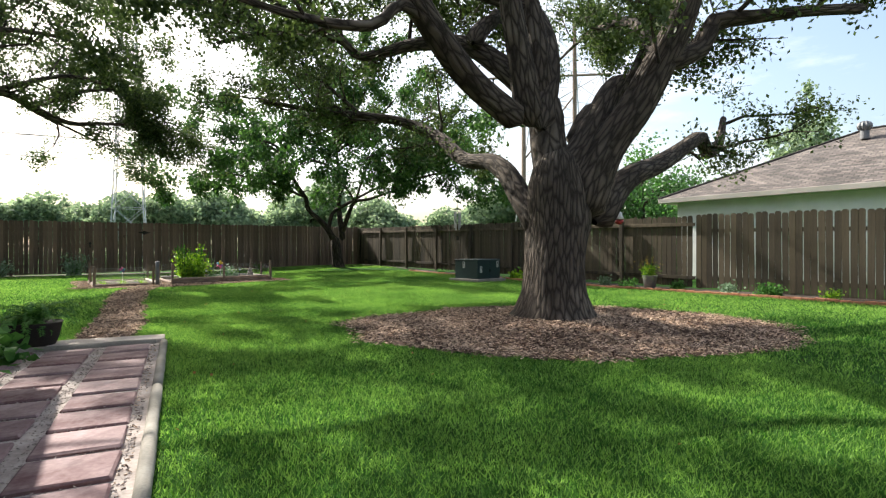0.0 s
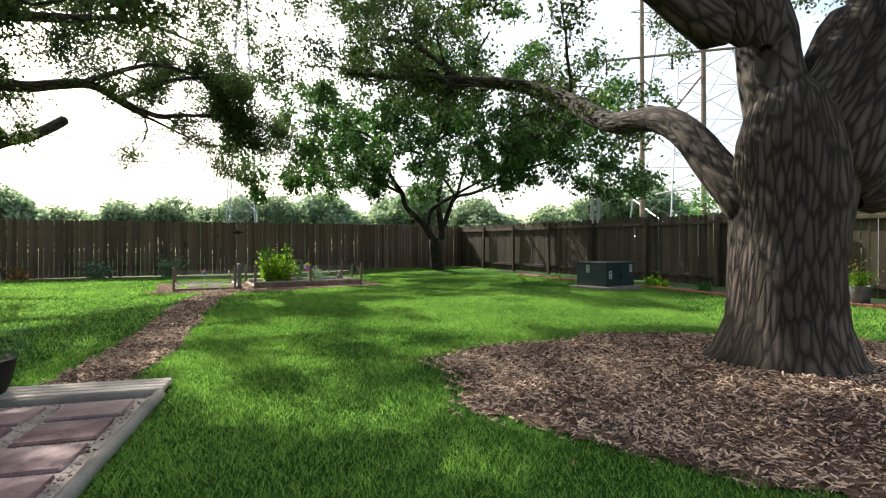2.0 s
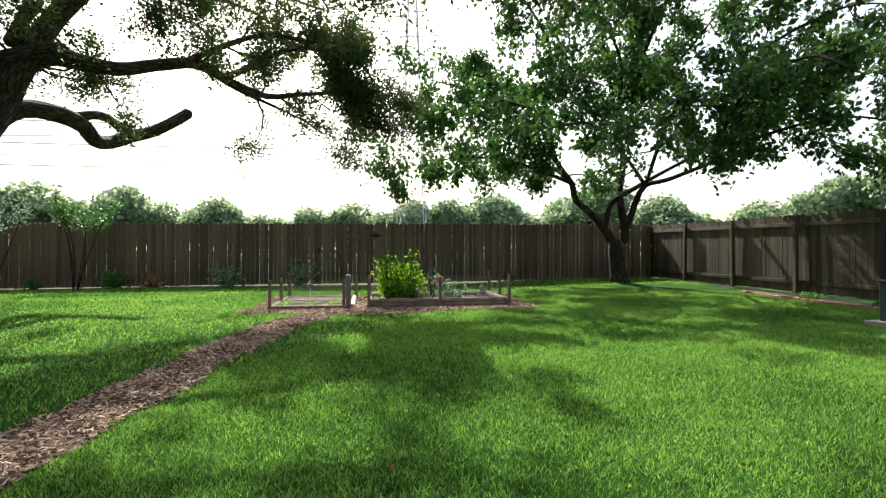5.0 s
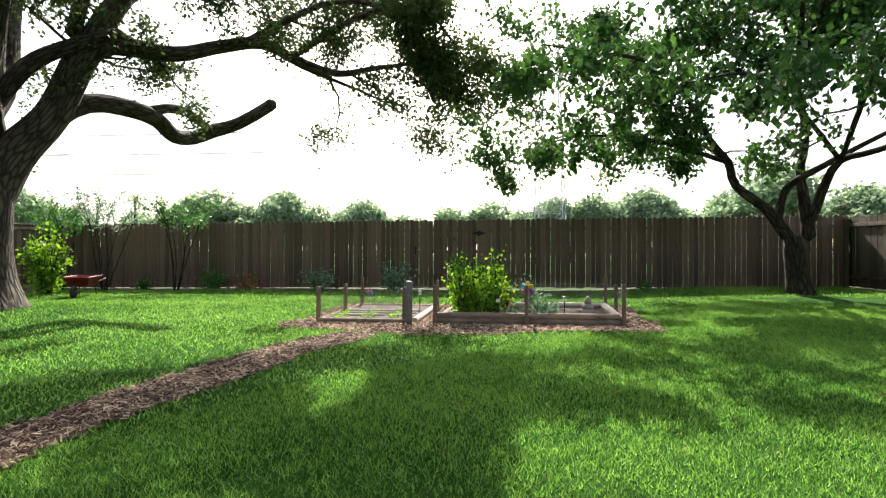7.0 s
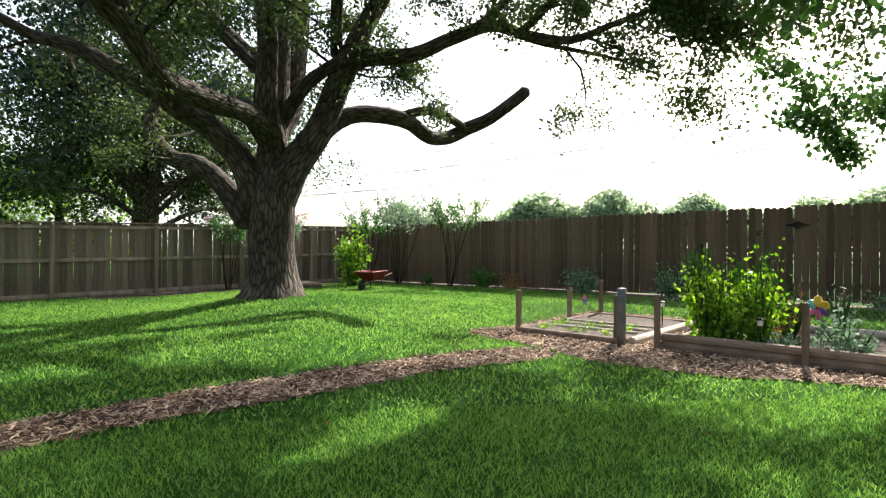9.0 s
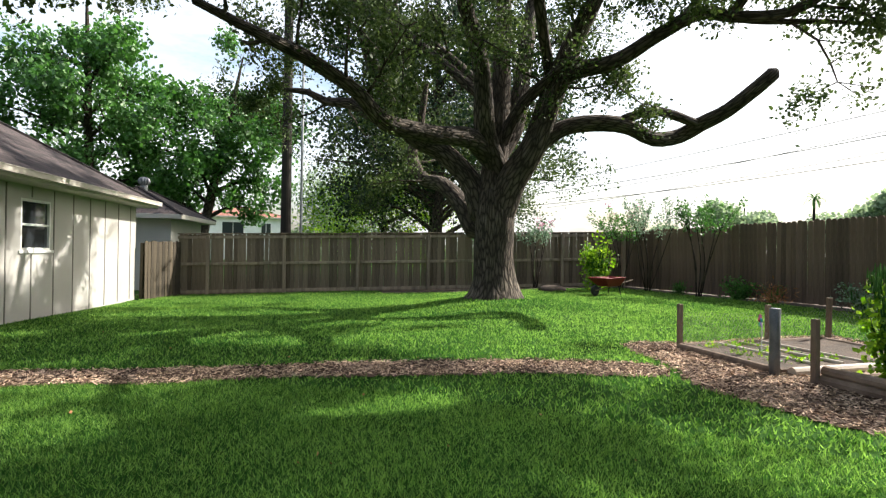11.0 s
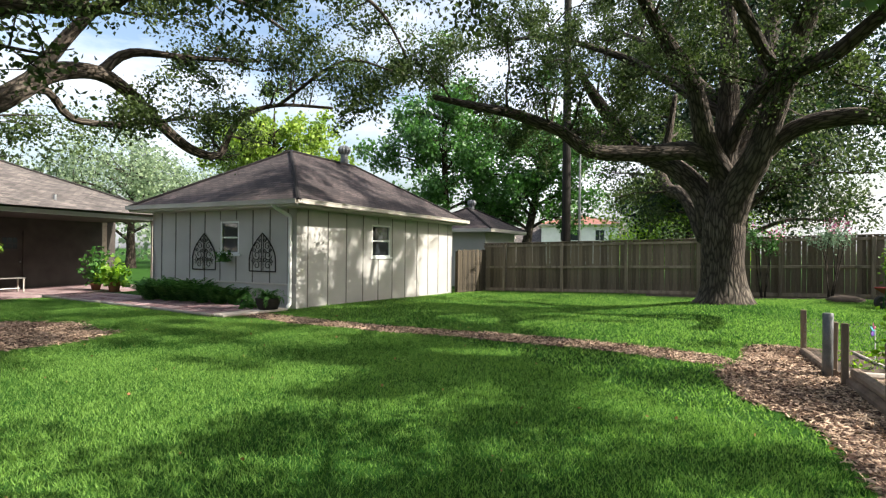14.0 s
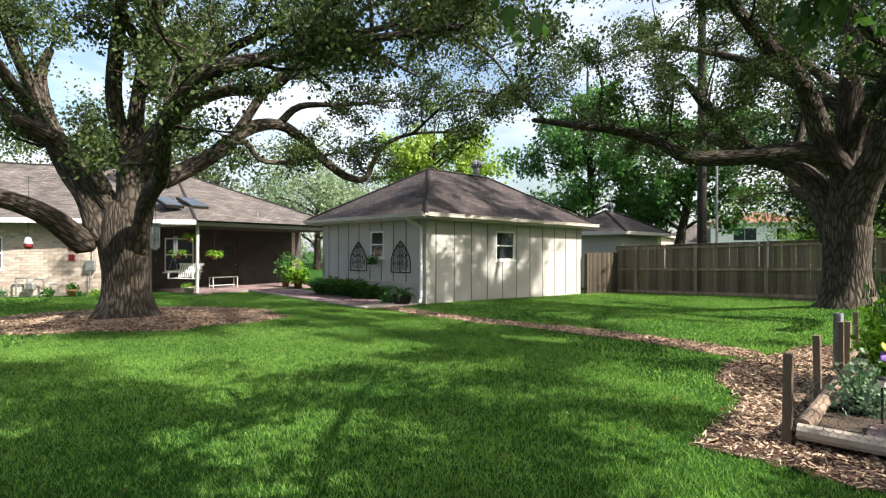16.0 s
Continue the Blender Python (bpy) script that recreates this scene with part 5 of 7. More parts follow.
def bush(name, x, y, w, h, n, leaf, mat, label, seed, cat="shrub", stems=9, z=None, aspect=0.4, low=0.15, bark=None, spikes=None, group=""):
    """A leafy bush: stems fanning from the base, leaves gathered along them."""
    rng = np.random.default_rng(seed)
    z0 = float(land(x, y)) - 0.01 if z is None else z
    root = empty(name, Matrix.Translation((x, y, z0)), label, cat, group)
    skin = Skin()
    pts = []
    for k in range(stems):
        a = rng.uniform(0, 2 * np.pi)
        r = w / 2 * math.sqrt(rng.uniform(0.05, 1))
        top = np.array([math.cos(a) * r, math.sin(a) * r, h * rng.uniform(0.65, 1.0) * (1 - 0.25 * (2 * r / w) ** 2)])
        b = np.array([top[0] * 0.15, top[1] * 0.15, 0])
        mid = (b + top) / 2 + np.append(rng.normal(size=2) * 0.05 * w, h * 0.06)
        c = spline([np.append(b, 0.012 * h + 0.004), np.append(mid, 0.008 * h + 0.003), np.append(top, 0.003)], 0.12)
        skin.add(c, 5)
        for j in range(max(4, n // stems // 4)):
            t = rng.uniform(low, 1.0)
            p = c[int(t * (len(c) - 1)), :3] + rng.normal(size=3) * np.array([0.11 * w, 0.11 * w, 0.07 * h])
            for _ in range(4):
                pts.append(p + rng.normal(size=3) * leaf * 0.8)
        if spikes is not None:
            for j in range(4):
                q = top + rng.normal(size=3) * 0.06 * w
                skin.add(np.array([[*q, 0.010], [q[0], q[1], q[2] + 0.10, 0.004]]), 4)
    skin.make("stem_growth", bark or M_FERN, root)
    pts = np.array(pts)
    pts[:, 2] = np.maximum(pts[:, 2], 0.02)
    leaf_mesh("foliage", pts, leaf, mat, root, rng, 0.15, aspect)
    return root


# ---- raised beds ----
def bed_pt(u, v):
    return (BED_O.x + u * BED_U.x + v * BED_V.x, BED_O.y + u * BED_U.y + v * BED_V.y)


B_ANG = math.degrees(math.atan2(BED_U.y, BED_U.x))


def timber(u0, v0, u1, v1, r, mat, up=0.0):
    a, b = bed_pt(u0, v0), bed_pt(u1, v1)
    return (a, b, r, mat, up)


def raised_bed(label, logs, posts, mesh_runs, soil, wrapped=None):
    o = bed_pt(soil[0], soil[1])
    z0 = float(land(*o))
    root = empty("raised_bed", Matrix.Translation((o[0], o[1], z0)), label, "garden bed", "raised garden beds")
    off = Vector((-o[0], -o[1], -z0))
    for (u0, v0, u1, v1, r, up, mat) in logs:
        a, b = bed_pt(u0, v0), bed_pt(u1, v1)
        A = Vector((*a, float(land(*a)) + r * 0.9 + up)) + off
        B = Vector((*b, float(land(*b)) + r * 0.9 + up)) + off
        part("timber", bar_bm(A, B, r, 10), mat, root, "", False)
    for (u, v, h) in posts:
        a = bed_pt(u, v)
        z = float(land(*a)) + off.z
        part("stake", block_bm((0.062, 0.062, h + 0.1), Matrix.Translation((a[0] + off.x, a[1] + off.y, z + h / 2 - 0.05)) @ Matrix.Rotation(radians(B_ANG + rnd(-6, 6)), 4, "Z") @ Matrix.Rotation(radians(rnd(-1.5, 1.5)), 4, "X"), 0.006), M_POST, root)
    if wrapped:
        a = bed_pt(*wrapped)
        part("wire_roll", lathe_bm([(0.05, 0.0), (0.054, 0.2), (0.051, 0.45), (0.055, 0.72), (0.045, 0.725)], 14, Matrix.Translation((a[0] + off.x, a[1] + off.y, float(land(*a)) + off.z))), M_WIRE, root, "grey roll of wire netting round a stake", True)
    u0, v0, u1, v1 = soil
    bm = bmesh.new()
    n = 14
    rows = [[bm.verts.new((0, 0, 0)) for j in range(n + 1)] for i in range(n + 1)]
    for i in range(n + 1):
        for j in range(n + 1):
            p = bed_pt(u0 + (u1 - u0) * i / n, v0 + (v1 - v0) * j / n)
            rows[i][j].co = (p[0] + off.x, p[1] + off.y, float(land(*p)) + off.z + 0.07 + 0.02 * noise.noise((p[0] * 4, p[1] * 4, 0)))
    for i in range(n):
        for j in range(n):
            bm.faces.new((rows[i][j], rows[i + 1][j], rows[i + 1][j + 1], rows[i][j + 1]))
    part("soil", bm, M_DIRT, root, "", True)
    # hexagonal wire netting between the stakes
    V, Fc = [], []
    for (ua, va, ub, vb, h) in mesh_runs:
        a, b = Vector(bed_pt(ua, va)), Vector(bed_pt(ub, vb))
        L = (b - a).length
        cell = 0.055
        nxt = int(L / cell)
        nz = int(h / (cell * 0.85))
        for i in range(nxt):
            for j in range(nz):
                sx = (i + (0.5 if j % 2 else 0)) * cell
                sz = 0.12 + j * cell * 0.85 + 0.012 * math.sin(i * 0.35) * (j / nz)
                for (dx, dz, ex, ez) in ((0, 0, 0, cell * 0.4), (0, cell * 0.4, cell * 0.5, cell * 0.85), (0, cell * 0.4, -cell * 0.5, cell * 0.85)):
                    p, q = a.lerp(b, min(1, max(0, (sx + dx) / L))), a.lerp(b, min(1, max(0, (sx + ex) / L)))
                    zp = float(z0 + 0.0)
                    P = Vector((p.x, p.y, z0 + sz + dz)) + off
                    Q = Vector((q.x, q.y, z0 + sz + ez)) + off
                    w = Vector((0, 0, 0.0018)) if abs(ex - dx) > 1e-6 else Vector(((b - a).x / L * 0.0018, (b - a).y / L * 0.0018, 0))
                    k = len(V)
                    V += [P - w, P + w, Q + w, Q - w]
                    Fc.append((k, k + 1, k + 2, k + 3))
    tagged(arrays("wire_netting", [tuple(p) for p in V], Fc, M_GALV, root), kind="stuff")
    return root, off


left_bed, _o = raised_bed("small raised bed of low timbers with stakes and wire netting",
    [(0, 0, 1.58, 0, 0.05, 0, M_POST), (0.02, 0.05, 0.0, 2.4, 0.05, 0, M_POST), (1.66, 0.1, 1.62, 2.4, 0.055, 0.0, M_PALE_LOG), (0, 2.4, 1.62, 2.4, 0.05, 0, M_LOG),
     (0.1, 0.55, 1.5, 0.62, 0.022, 0.06, M_PALE_LOG), (0.1, 0.9, 1.5, 0.97, 0.022, 0.06, M_PALE_LOG), (0.1, 1.25, 1.5, 1.3, 0.022, 0.06, M_PALE_LOG)],
    [(0, 0, 0.62), (1.5, 0.02, 0.62), (1.60, -0.06, 0.70), (-0.02, 1.45, 0.58), (0.0, 2.5, 0.66), (1.66, 2.45, 0.6)],
    [(0, 0, 1.58, 0, 0.36), (0, 0.0, 0, 2.5, 0.38), (0, 2.5, 1.66, 2.45, 0.42)], (0.05, 0.05, 1.58, 2.38), (1.60, -0.06))
right_bed, _o = raised_bed("long raised bed of stacked round timbers with herbs and flowers",
    [(2.0, 0.06, 5.0, 0.0, 0.06, 0, M_LOG), (2.05, 0.09, 4.98, 0.03, 0.055, 0.10, M_LOG), (5.0, 0.0, 5.05, 2.4, 0.06, 0.06, M_PALE_LOG), (2.05, 2.4, 5.05, 2.4, 0.055, 0.06, M_PALE_LOG), (2.02, 0.1, 2.02, 2.4, 0.055, 0, M_LOG)],
    [(2.02, 0.0, 0.66), (3.52, -0.05, 0.66), (5.02, -0.06, 0.68), (5.1, 1.2, 0.6), (5.1, 2.45, 0.7), (3.5, 2.48, 0.62), (2.0, 2.45, 0.62)],
    [(2.02, 2.46, 5.1, 2.46, 0.50), (5.08, 0.0, 5.1, 2.45, 0.48)], (2.05, 0.08, 4.98, 2.36))


def pinwheel(u, v, h, r, colours, label):
    p = bed_pt(u, v)
    root = empty("pinwheel", at(p[0], p[1], 0.05, B_ANG - 90 + 60), label, "garden ornament")
    part("stick", cone_bm(0.006, 0.006, h, Matrix.Translation((0, 0, h / 2)), 6), M_WHITE, root)
    for k, c in enumerate(colours):
        a = 2 * math.pi * k / len(colours)
        bm = bmesh.new()
        bmesh.ops.create_uvsphere(bm, u_segments=8, v_segments=6, radius=1.0)
        bmesh.ops.scale(bm, vec=(r * 0.36, r * 0.08, r * 0.5), verts=bm.verts)
        bmesh.ops.transform(bm, matrix=Matrix.Translation((0, -0.02, h)) @ Matrix.Rotation(a, 4, "Y") @ Matrix.Translation((0, 0, r * 0.55)) @ Matrix.Rotation(0.4, 4, "Z"), verts=bm.verts)
        part("petal", bm, c, root, "", True)
    bm = bmesh.new()
    bmesh.ops.create_icosphere(bm, subdivisions=2, radius=r * 0.14, matrix=Matrix.Translation((0, -0.03, h)))
    part("hub", bm, M_RED, root, "", True)
    return root


pinwheel(0.75, 0.6, 0.42, 0.085, (M_PINK, M_TEAL, M_PURPLE, M_TEAL, M_PINK), "small pink and blue plastic pinwheel on a stick")
pinwheel(3.55, 0.5, 0.52, 0.13, (M_YELLOW, M_YELLOW, M_PURPLE, M_PINK, M_PINK, M_TEAL), "large rainbow plastic pinwheel flower on a stick")


def bed_bush(u, v, *a, **k):
    p = bed_pt(u, v)
    return bush("herb_plant", p[0], p[1], *a, **k)


bed_bush(2.45, 0.5, 0.6, 1.25, 1300, 0.065, M_BRIGHT_LEAF, "tall bright green leafy herb in the raised bed", 61, "plant", 22, None, 0.38, 0.15, None, True)
bed_bush(2.95, 0.65, 0.65, 1.2, 1300, 0.065, M_BRIGHT_LEAF, "bright green herb with flower spikes in the raised bed", 62, "plant", 22, None, 0.38, 0.2, None, True)
bed_bush(2.7, 0.42, 0.5, 1.0, 800, 0.065, M_BRIGHT_LEAF, "bright green herb crowding the raised bed", 67, "plant", 16, None, 0.38, 0.15)
bed_bush(3.25, 0.35, 0.4, 0.45, 500, 0.045, M_SAGE, "low grey-green herb in the raised bed", 63, "plant", 14)
bed_bush(3.80, 0.35, 0.55, 0.58, 900, 0.06, M_SAGE, "grey-green sage plant in the raised bed", 64, "plant", 18)
bed_bush(3.05, 1.6, 0.5, 0.95, 500, 0.10, M_DRY, "dry reddish stalks standing in the raised bed", 65, "plant", 22, None, 0.08)
bed_bush(3.55, 1.9, 0.3, 1.1, 250, 0.06, M_SAGE, "tall thin grey-green stalk plant", 66, "plant", 7, None, 0.2)
for k in range(9):
    bed_bush(0.25 + (k % 3) * 0.5, 0.3 + (k // 3) * 0.36, 0.36, 0.16, 200, 0.04, M_BRIGHT_LEAF, "small green seedling in the raised bed", 70 + k, "plant", 6, group="seedlings in the small bed")


def stone(name, x, y, r, flat, label, seed, mat=None, up=0.06):
    bm = bmesh.new()
    bmesh.ops.create_icosphere(bm, subdivisions=3, radius=1.0)
    for v in bm.verts:
        v.co *= 1 + 0.22 * noise.noise(v.co * 1.3 + Vector((seed, 0, 0))) + 0.06 * noise.noise(v.co * 4)
    bmesh.ops.scale(bm, vec=(r, r * 0.75, r * flat), verts=bm.verts)
    ob = part(name, bm, mat or M_CONCRETE, None, "", True)
    ob.matrix_world = at(x, y, up + r * flat * 0.5, 30)
    return tagged(ob, label, "stone")


def stacked_ornament():
    p = bed_pt(4.55, 0.62)
    root = empty("garden_ornament", at(p[0], p[1], 0.10), "grey cast stone ornament tapering like a stacked cone", "garden ornament")
    part("base", lathe_bm([(0.10, 0.0), (0.12, 0.03), (0.115, 0.10), (0.09, 0.12)], 18), M_CONCRETE, root, "", True)
    part("middle", lathe_bm([(0.085, 0.12), (0.10, 0.15), (0.085, 0.19), (0.06, 0.21)], 18), M_CONCRETE, root, "", True)
    part("top", lathe_bm([(0.06, 0.21), (0.065, 0.24), (0.045, 0.29), (0.012, 0.34)], 18), M_CONCRETE, root, "", True)


stacked_ornament()
paver_stone = part("stepping_stone", block_bm((0.5, 0.35, 0.04), None, 0.012), M_PAVER)
paver_stone.matrix_world = at(*bed_pt(4.6, 0.55), 0.085, B_ANG)
tagged(paver_stone, "flat red paving stone laid in the bed", "stone")


def path_light(x, y, h, label, up=0.0):
    root = empty("solar_light", at(x, y, up), label, "garden light", "solar path lights")
    part("stake", cone_bm(0.008, 0.010, h, Matrix.Translation((0, 0, h / 2)), 8), M_IRON, root)
    part("lens", lathe_bm([(0.022, h - 0.01), (0.03, h), (0.03, h + 0.05), (0.024, h + 0.055)], 12), M_WHITE, root)
    part("cap", lathe_bm([(0.045, h + 0.052), (0.042, h + 0.066), (0.012, h + 0.08)], 12), M_IRON, root)
    return root


for u, v in ((1.45, 1.6), (3.05, 0.25), (4.15, 0.45)):
    path_light(*bed_pt(u, v), 0.32, "small black solar light stuck in garden soil", 0.05)


# ---- by the oak and the side fence ----
def utility_cabinet():
    root = empty("utility_cabinet", at(1.17, 18.15, 0.0, 45), "dark green metal transformer cabinet on a concrete pad", "utility box")
    part("pad", block_bm((1.42, 1.3, 0.12), Matrix.Translation((0, 0, 0.03)), 0.015), M_CONCRETE, root, "pale concrete pad")
    part("body", block_bm((1.16, 1.0, 0.60), Matrix.Translation((0, 0, 0.39)), 0.012), M_CABINET, root)
    part("lid", block_bm((1.19, 1.03, 0.045), Matrix.Translation((0, 0, 0.712)), 0.014), M_CABINET, root)
    part("door", block_bm((0.54, 0.012, 0.52), Matrix.Translation((-0.28, -0.504, 0.38)), 0.004), M_CABINET, root)
    part("door", block_bm((0.54, 0.012, 0.52), Matrix.Translation((0.28, -0.504, 0.38)), 0.004), M_CABINET, root)
    for x, y, z, r in ((-0.42, -0.515, 0.40, 0), (0.42, -0.515, 0.56, 0), (-0.585, 0.1, 0.55, 90)):
        s = part("warning_sticker", block_bm((0.10, 0.004, 0.20), Matrix.Translation((x, y, z)) @ Matrix.Rotation(radians(r), 4, "Z")), M_WHITE, root, "white warning sticker with black marks")
        bm = bmesh.new()
        mm = Matrix.Translation((x, y, z)) @ Matrix.Rotation(radians(r), 4, "Z") @ Matrix.Translation((0, -0.004 if r == 0 else 0.004, 0))
        block(bm, (0.045, 0.003, 0.07), mm @ Matrix.Translation((0, 0, 0.045)))
        for k in range(4):
            block(bm, (0.075, 0.003, 0.008), mm @ Matrix.Translation((0, 0, -0.02 - k * 0.018)))
        part("print", bm, M_BLACK, s)
    part("latch", block_bm((0.05, 0.03, 0.09), Matrix.Translation((0.02, -0.52, 0.36)), 0.006), M_IRON, root)


utility_cabinet()


def wind_chime(x, y, top, hang, n, tube_len, label, m=None):
    root = empty("wind_chime", Matrix.Translation((x, y, top)), label, "wind chime")
    part("cord", bar_bm((0, 0, 0), (0, 0, -hang), 0.004, 5), M_IRON, root)
    bm = bmesh.new()
    for k in range(24):
        a, b = k / 24 * 2 * math.pi, (k + 1) / 24 * 2 * math.pi
        bar(bm, (0.055 * math.cos(a), 0, -hang * 0.45 + 0.055 * math.sin(a)), (0.055 * math.cos(b), 0, -hang * 0.45 + 0.055 * math.sin(b)), 0.005, 5)
    part("ring", bm, M_IRON, root)
    part("disc", cone_bm(0.085, 0.085, 0.015, Matrix.Translation((0, 0, -hang)), 16), M_IRON, root)
    for k in range(n):
        a = 2 * math.pi * k / n
        L = tube_len * (0.8 + 0.2 * ((k * 2) % n) / n)
        px, py = 0.062 * math.cos(a), 0.062 * math.sin(a)
        part("chime_tube", cone_bm(0.014, 0.014, L, Matrix.Translation((px, py, -hang - 0.06 - L / 2)), 10), M_GALV, root, "silver metal tube")
        part("string", bar_bm((px, py, -hang), (px, py, -hang - 0.06), 0.0015, 4), M_IRON, root)
    part("clapper", cone_bm(0.035, 0.035, 0.015, Matrix.Translation((0, 0, -hang - 0.28)), 12), M_IRON, root)
    part("sail", block_bm((0.05, 0.004, 0.09), Matrix.Translation((0, 0, -hang - tube_len - 0.20)), 0.002), M_IRON, root)
    return root


wind_chime(0.31, 11.5, 2.78, 0.70, 6, 0.42, "silver tube wind chime hanging from an oak limb")


def nectar_feeder():
    root = empty("nectar_feeder", Matrix.Translation((3.13, 9.55, 1.72)), "red and clear nectar feeder hanging from an oak branch", "bird feeder")
    part("wire", bar_bm((0, 0, 0.16), (0, 0, 1.35), 0.003, 5), M_IRON, root)
    part("bottle", lathe_bm([(0.02, 0.16), (0.05, 0.14), (0.06, 0.08), (0.09, 0.03), (0.05, 0.02)], 16), M_WHITE, root, "clear bottle", True)
    part("dish", lathe_bm([(0.04, -0.07), (0.075, -0.03), (0.08, 0.01), (0.05, 0.025)], 16), M_RED, root, "red dish", True)


nectar_feeder()


def rf_pt(s, d):
    """s metres along the side fence from the far corner, d metres in front of it."""
    return (FAR_CORNER.x + 0.617 * s - 0.787 * d, FAR_CORNER.y - 0.787 * s - 0.617 * d)


def bucket_planter():
    x, y = rf_pt(17.2, 0.42)
    root = empty("bucket_planter", at(x, y, 0.008), "galvanised metal bucket planted with yellow flowers", "planter")
    part("bucket", lathe_bm([(0.15, 0.0), (0.19, 0.28), (0.205, 0.34), (0.215, 0.35), (0.19, 0.34), (0.17, 0.28)], 20), M_GALV, root, "", True)
    b = bush("flowering_plant", x, y, 0.62, 0.55, 700, 0.05, M_BRIGHT_LEAF, "green plant with small yellow blooms in a bucket", 81, "plant", 14, z=float(land(x, y)) + 0.28)
    rng = np.random.default_rng(3)
    pts = rng.normal(size=(60, 3)) * np.array([0.16, 0.16, 0.10]) + np.array([0, 0, 0.42])
    leaf_mesh("bloom", pts, 0.035, M_YELLOW, b, rng, 0, 0.5)


bucket_planter()


def edging_row():
    root = empty("edging", Matrix.Translation((0, 0, 0)), "row of low red brick edging before the fence border", "edging", kind="structure")
    bm = block_bm((0.20, 0.09, 0.07), None, 0.008)
    me = bpy.data.meshes.new("edge_brick")
    bm.to_mesh(me)
    bm.free()
    me.materials.append(M_TERRA)
    s = 6.0
    while s < 31:
        d = 0.80 + 0.15 * min(3, max(0, s - 12))
        x, y = rf_pt(s, d)
        ob = new("edge_brick", me)
        ob.parent = root
        ob.location = (x, y, float(land(x, y)) + 0.03 + rnd(-0.008, 0.012))
        ob.rotation_euler = (rnd(-0.06, 0.06), rnd(-0.05, 0.05), radians(-51.9) + rnd(-0.07, 0.07))
        s += 0.213


edging_row()
for k, (s, d, w, h, n, leaf, mat, lab) in enumerate((
        (15.7, 0.4, 0.45, 0.38, 350, 0.06, M_SAGE, "leafy green border plant by the fence"), (16.5, 0.4, 0.6, 0.3, 350, 0.06, M_FERN, "low dark green border plant by the fence"),
        (18.0, 0.35, 0.4, 0.32, 300, 0.07, M_FERN, "spiky green border plant by the fence"), (19.4, 0.6, 0.5, 0.3, 300, 0.07, M_SAGE, "grey-green border plant in dry soil"),
        (20.3, 0.6, 0.65, 0.32, 420, 0.09, M_FERN, "broad-leaved white-flowering border plant"), (21.6, 0.7, 0.45, 0.3, 300, 0.06, M_BRIGHT_LEAF, "small light green border plant"),
        (23.6, 0.6, 0.9, 0.5, 900, 0.06, M_BRIGHT_LEAF, "yellow-green bushy border plant"), (24.6, 0.6, 0.9, 0.42, 900, 0.06, M_FERN, "dense green bushy border plant"),
        (12.2, 0.5, 0.55, 0.25, 300, 0.13, M_BRIGHT_LEAF, "variegated broad-leaved plant by the fence"), (9.5, 0.35, 0.5, 0.25, 250, 0.07, M_FERN, "low weeds at the fence's foot"),
        (7.5, 0.3, 0.6, 0.2, 250, 0.06, M_FERN, "low green weeds at the fence's foot"), (13.6, 0.3, 0.4, 0.3, 250, 0.07, M_FERN, "dark green fern-like border plant"))):
    bush("border_plant", *rf_pt(s, d), w, h, n, leaf, mat, lab, 100 + k, "plant", 12, group="plants along the side fence")


def lantern_light():
    x, y = rf_pt(22.6, 0.75)
    root = empty("garden_lantern", at(x, y, 0.0), "small weathered white garden lantern on the soil", "garden light")
    part("post", cone_bm(0.035, 0.03, 0.16, Matrix.Translation((0, 0, 0.08)), 10), M_CONCRETE, root)
    part("lamp", lathe_bm([(0.05, 0.16), (0.065, 0.2), (0.06, 0.26), (0.03, 0.28)], 12), M_WHITE, root, "", True)
    part("cap", lathe_bm([(0.085, 0.275), (0.05, 0.31), (0.01, 0.33)], 12), M_CONCRETE, root)


lantern_light()


# ---- far fence: sign, shrubs, barrow ----
def ff_pt(s, d):
    """s metres along the far fence from the corner, d metres in front of it."""
    return (FAR_CORNER.x - 0.774 * s + 0.634 * d, FAR_CORNER.y - 0.633 * s - 0.774 * d)


